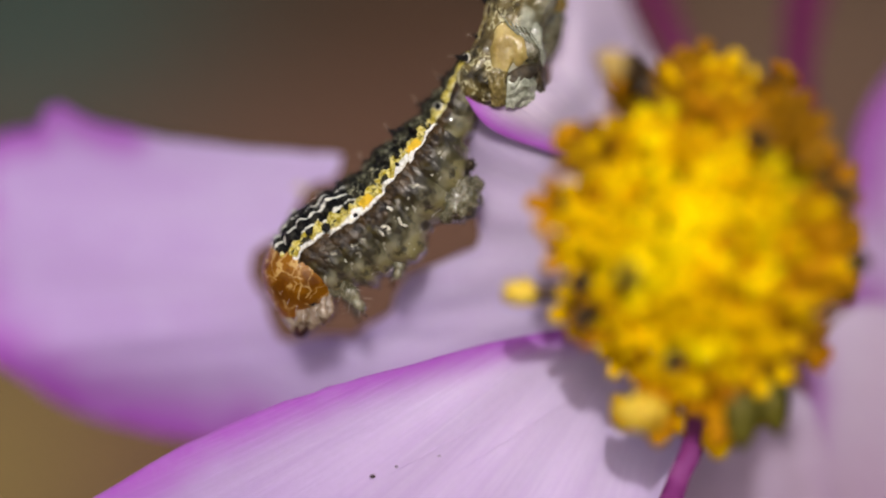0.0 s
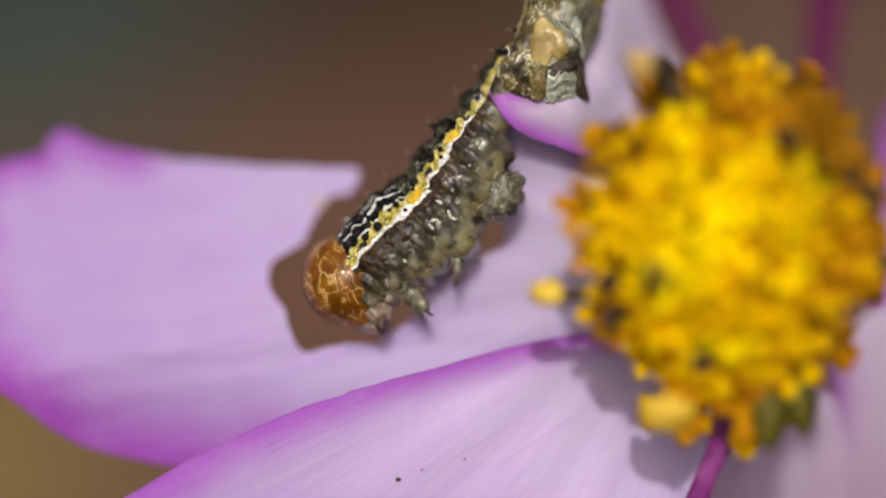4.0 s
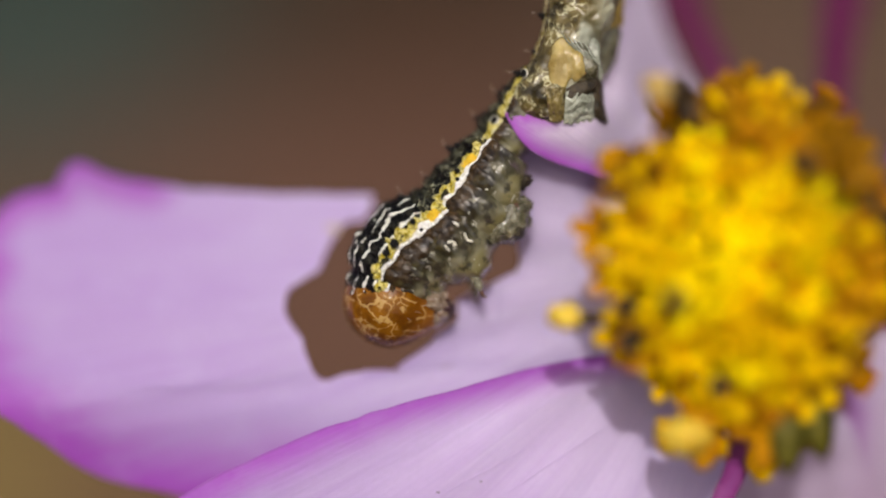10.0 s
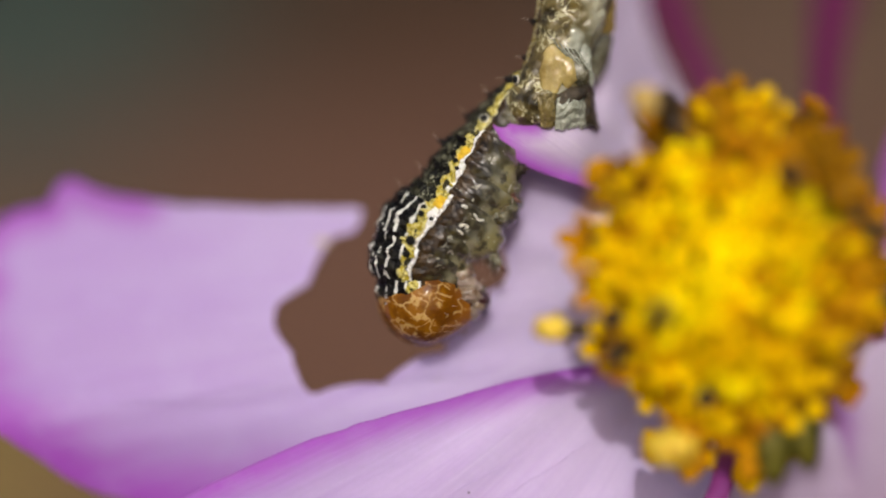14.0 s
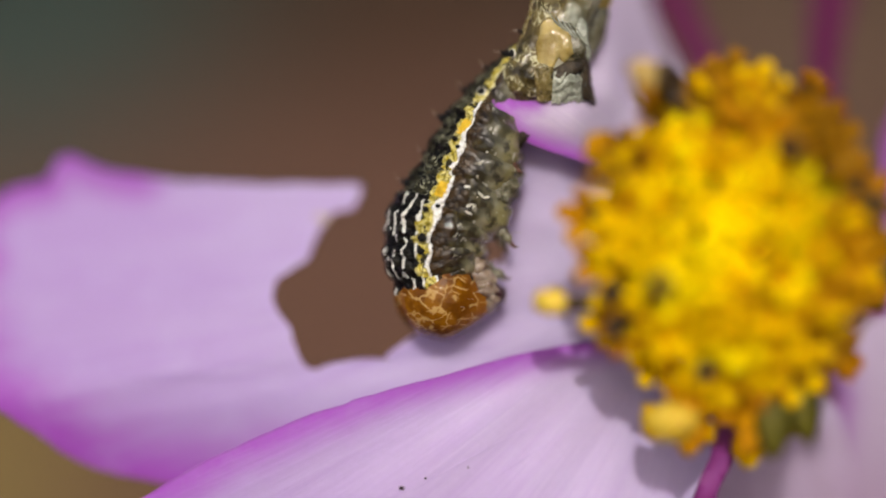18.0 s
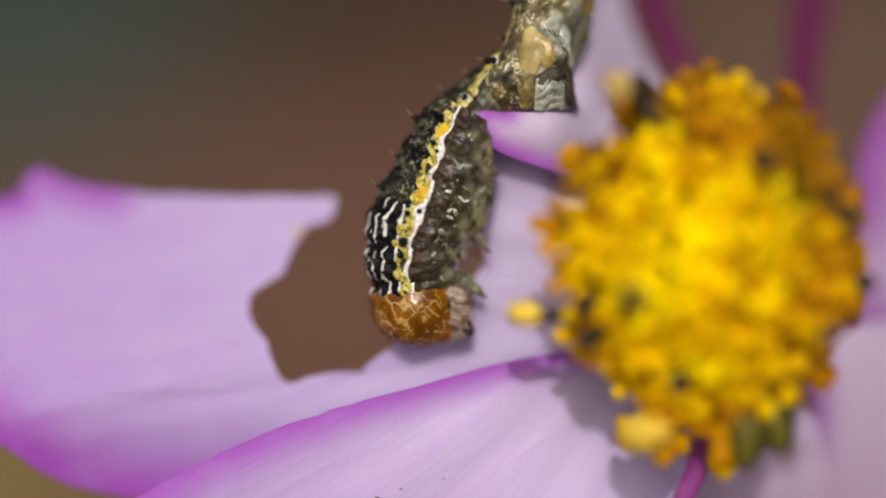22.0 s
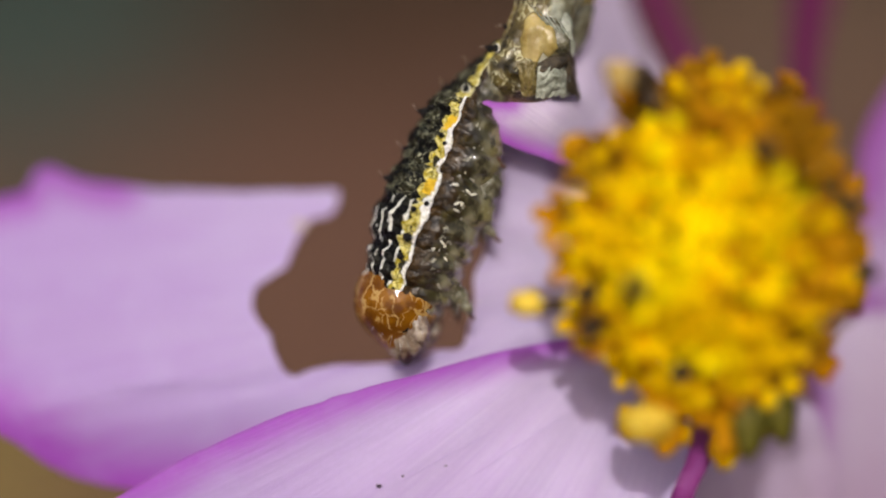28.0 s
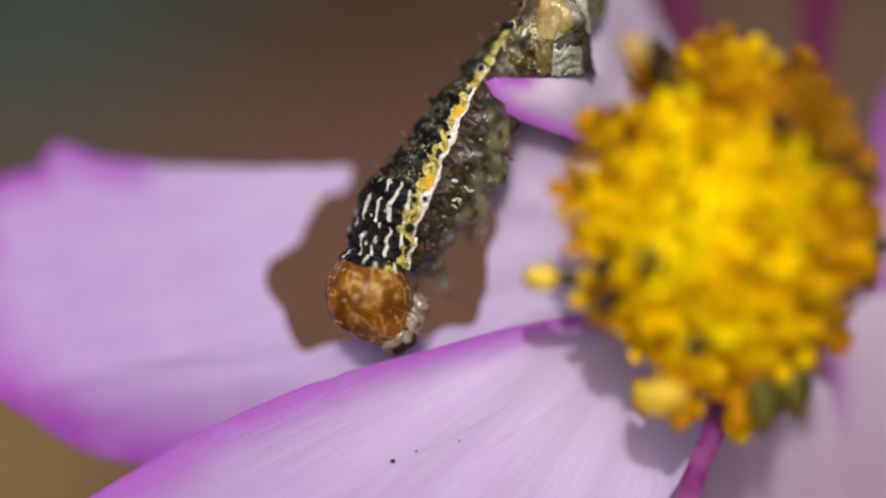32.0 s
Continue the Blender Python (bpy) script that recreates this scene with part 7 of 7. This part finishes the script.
    walk(hind, [
        (0, bend(1.665, 8.243, 0, -111, -22)), (0.5, bend(1.717, 8.281, 0, -111, -22)), (1, bend(1.73, 8.296, 0, -111, -22)),
        (1.5, bend(1.717, 8.307, 0, -111, -22)), (2, bend(2.05, 8.512, 0, -111, -22)), (2.5, bend(2.253, 8.639, 0, -111, -22)),
        (3, bend(2.52, 8.6, 0, -111, -22)), (3.5, bend(2.407, 8.55, 0, -111, -22)), (5.5, bend(2.162, 8.489, 0, -111, -22)),
        (6, bend(2.137, 8.451, 0, -111, -22)), (6.5, bend(2.01, 8.413, 0, -111, -22)), (7, bend(1.998, 8.502, 0, -111, -22)),
        (7.5, bend(1.919, 8.463, 0, -111, -22)), (8, bend(2.098, 8.488, 0, -111, -22)), (8.5, bend(2.062, 8.553, 0, -111, -22)),
        (9, bend(2.124, 8.566, 0, -111, -22)), (9.5, bend(2.342, 8.577, 0, -111, -22)), (10, bend(2.355, 8.54, 0, -111, -22)),
        (10.5, bend(2.34, 8.566, 0, -111, -22)), (11, bend(2.187, 8.526, 0, -111, -22)), (11.5, bend(2.289, 8.719, 0, -111, -22)),
        (12, bend(2.558, 8.782, 0, -111, -22)), (12.5, bend(2.547, 8.821, 0, -111, -22)), (13, bend(2.571, 8.77, 0, -111, -22)),
        (13.5, bend(2.392, 8.669, 0, -111, -22)), (14, bend(2.52, 8.757, 0, -111, -22)), (14.5, bend(2.61, 8.972, 0, -111, -22)),
        (16.5, bend(2.597, 8.922, 0, -111, -22)), (17, bend(2.532, 8.845, 0, -111, -22)), (17.5, bend(2.393, 8.731, 0, -111, -22)),
        (18, bend(2.391, 8.821, 0, -111, -22)), (18.5, bend(2.482, 8.949, 0, -111, -22)), (19, bend(2.595, 8.909, 0, -111, -22)),
        (19.5, bend(2.495, 8.809, 0, -111, -22)), (20, bend(2.634, 9.052, 0, -111, -22)), (20.5, bend(3.017, 9.318, 0, -111, -22)),
        (21, bend(2.991, 9.114, 0, -111, -22)), (21.5, bend(2.865, 9.229, 0, -111, -22)), (22, bend(2.697, 9, 0, -111, -22)),
        (22.5, bend(2.737, 8.897, 0, -111, -22)), (23, bend(2.673, 9, 0, -111, -22)), (23.5, bend(2.648, 8.859, 0, -111, -22)),
        (24, bend(2.672, 8.872, 0, -111, -22)), (24.5, bend(2.763, 9.089, 0, -111, -22)), (25, bend(2.917, 9.039, 0, -111, -22)),
        (25.5, bend(2.877, 9.063, 0, -111, -22)), (27.5, bend(2.75, 9.063, 0, -111, -22)), (28, bend(2.698, 9.114, 0, -111, -22)),
        (28.5, bend(2.788, 9.025, 0, -111, -22)), (29, bend(2.686, 8.96, 0, -111, -22)), (29.5, bend(2.635, 8.987, 0, -111, -22)),
        (30, bend(2.66, 8.987, 0, -111, -22)), (30.5, bend(2.787, 9.102, 0, -111, -22)), (31, bend(2.738, 8.999, 0, -111, -22)),
        (31.5, bend(2.57, 8.872, 0, -111, -22)), (32, bend(2.787, 9.037, 0, -111, -22)),
    ])
    walk(eaten, [
        (0, swing(-4.085, -6.186, 15)), (0.5, swing(-3.915, -6.961, 12)), (1, swing(-3.745, -7.737, 7)), (1.5, swing(-3.7, -4.812, 3)), (2, swing(-2.5, -1.887)),
        (2.5, swing(-2.96, 0.938)), (3, swing(-2.265, 3.762)), (3.5, swing(-2.42, 2.087)), (5.5, swing(-2.24, -3.614)), (6, swing(-2.113, -3.718)),
        (6.5, swing(-2.527, -4.742)), (7, swing(-1.837, -3.045)), (7.5, swing(-2.167, -7.266)), (8, swing(-1.626, -4.192)), (8.5, swing(-2.073, -7.752)),
        (9, swing(-1.928, -6.489)), (9.5, swing(-1.063, 1.274)), (10, swing(-1.063, -0.561)), (10.5, swing(-1.4, -3.39)), (11, swing(-1.639, -6.154)),
        (11.5, swing(-0.096, -1.192)), (12, swing(-0.043, 0.814)), (12.5, swing(0.105, -0.859)), (13, swing(-0.429, -0.076)),
        (13.5, swing(-0.853, -3.645)), (14, swing(-0.392, -1.983)), (14.5, swing(0.008, 0.048)), (16.5, swing(-0.006, 0.115)),
        (17, swing(-0.545, -3.663)), (17.5, swing(-0.84, -4.404)), (18, swing(-0.529, -1.628)), (18.5, swing(-0.352, -1.349)),
        (19, swing(-0.689, -0.975)), (19.5, swing(-0.964, -2.289)), (20, swing(-0.182, -0.597)), (20.5, swing(0.408, 2.128)), (21, swing(-0.257, 3.612)),
        (21.5, swing(-0.206, 0.663)), (22, swing(-0.031, -0.031)), (22.5, swing(0.143, 0.546)), (23, swing(0.35, 0)), (23.5, swing(0.131, -0.716)),
        (24, swing(-0.376, -1.3)), (24.5, swing(-0.041, -1.072)), (25, swing(0.283, -0.912)), (25.5, swing(0.237, 0.469)), (27.5, swing(0.81, -0.874)),
        (28, swing(0.587, -2.119)), (28.5, swing(0.537, -2.173)), (29, swing(0.351, -3.715)), (29.5, swing(0.026, -1.903)), (30, swing(0.18, -3.909)),
        (30.5, swing(0.466, -3.079)), (31, swing(-0.236, -2.417)), (31.5, swing(-0.203, -8.117)), (32, swing(0.397, -2.438)),
    ])
    for limb, rows in legs:
        walk(limb, rows)
    # each chewed piece goes into the mouth and stays within the head
    for piece, t_eaten, home in fragments:
        rows = [(0.0, Matrix.Translation(home * MM)), (t_eaten, Matrix.Translation(home * MM))]
        for t, m in head_rows:
            if t > t_eaten + 0.25:
                rows.append((t, Matrix.Translation(m @ Vector((0.0003, 0, -0.0002)))))
        walk(piece, rows)


motions()
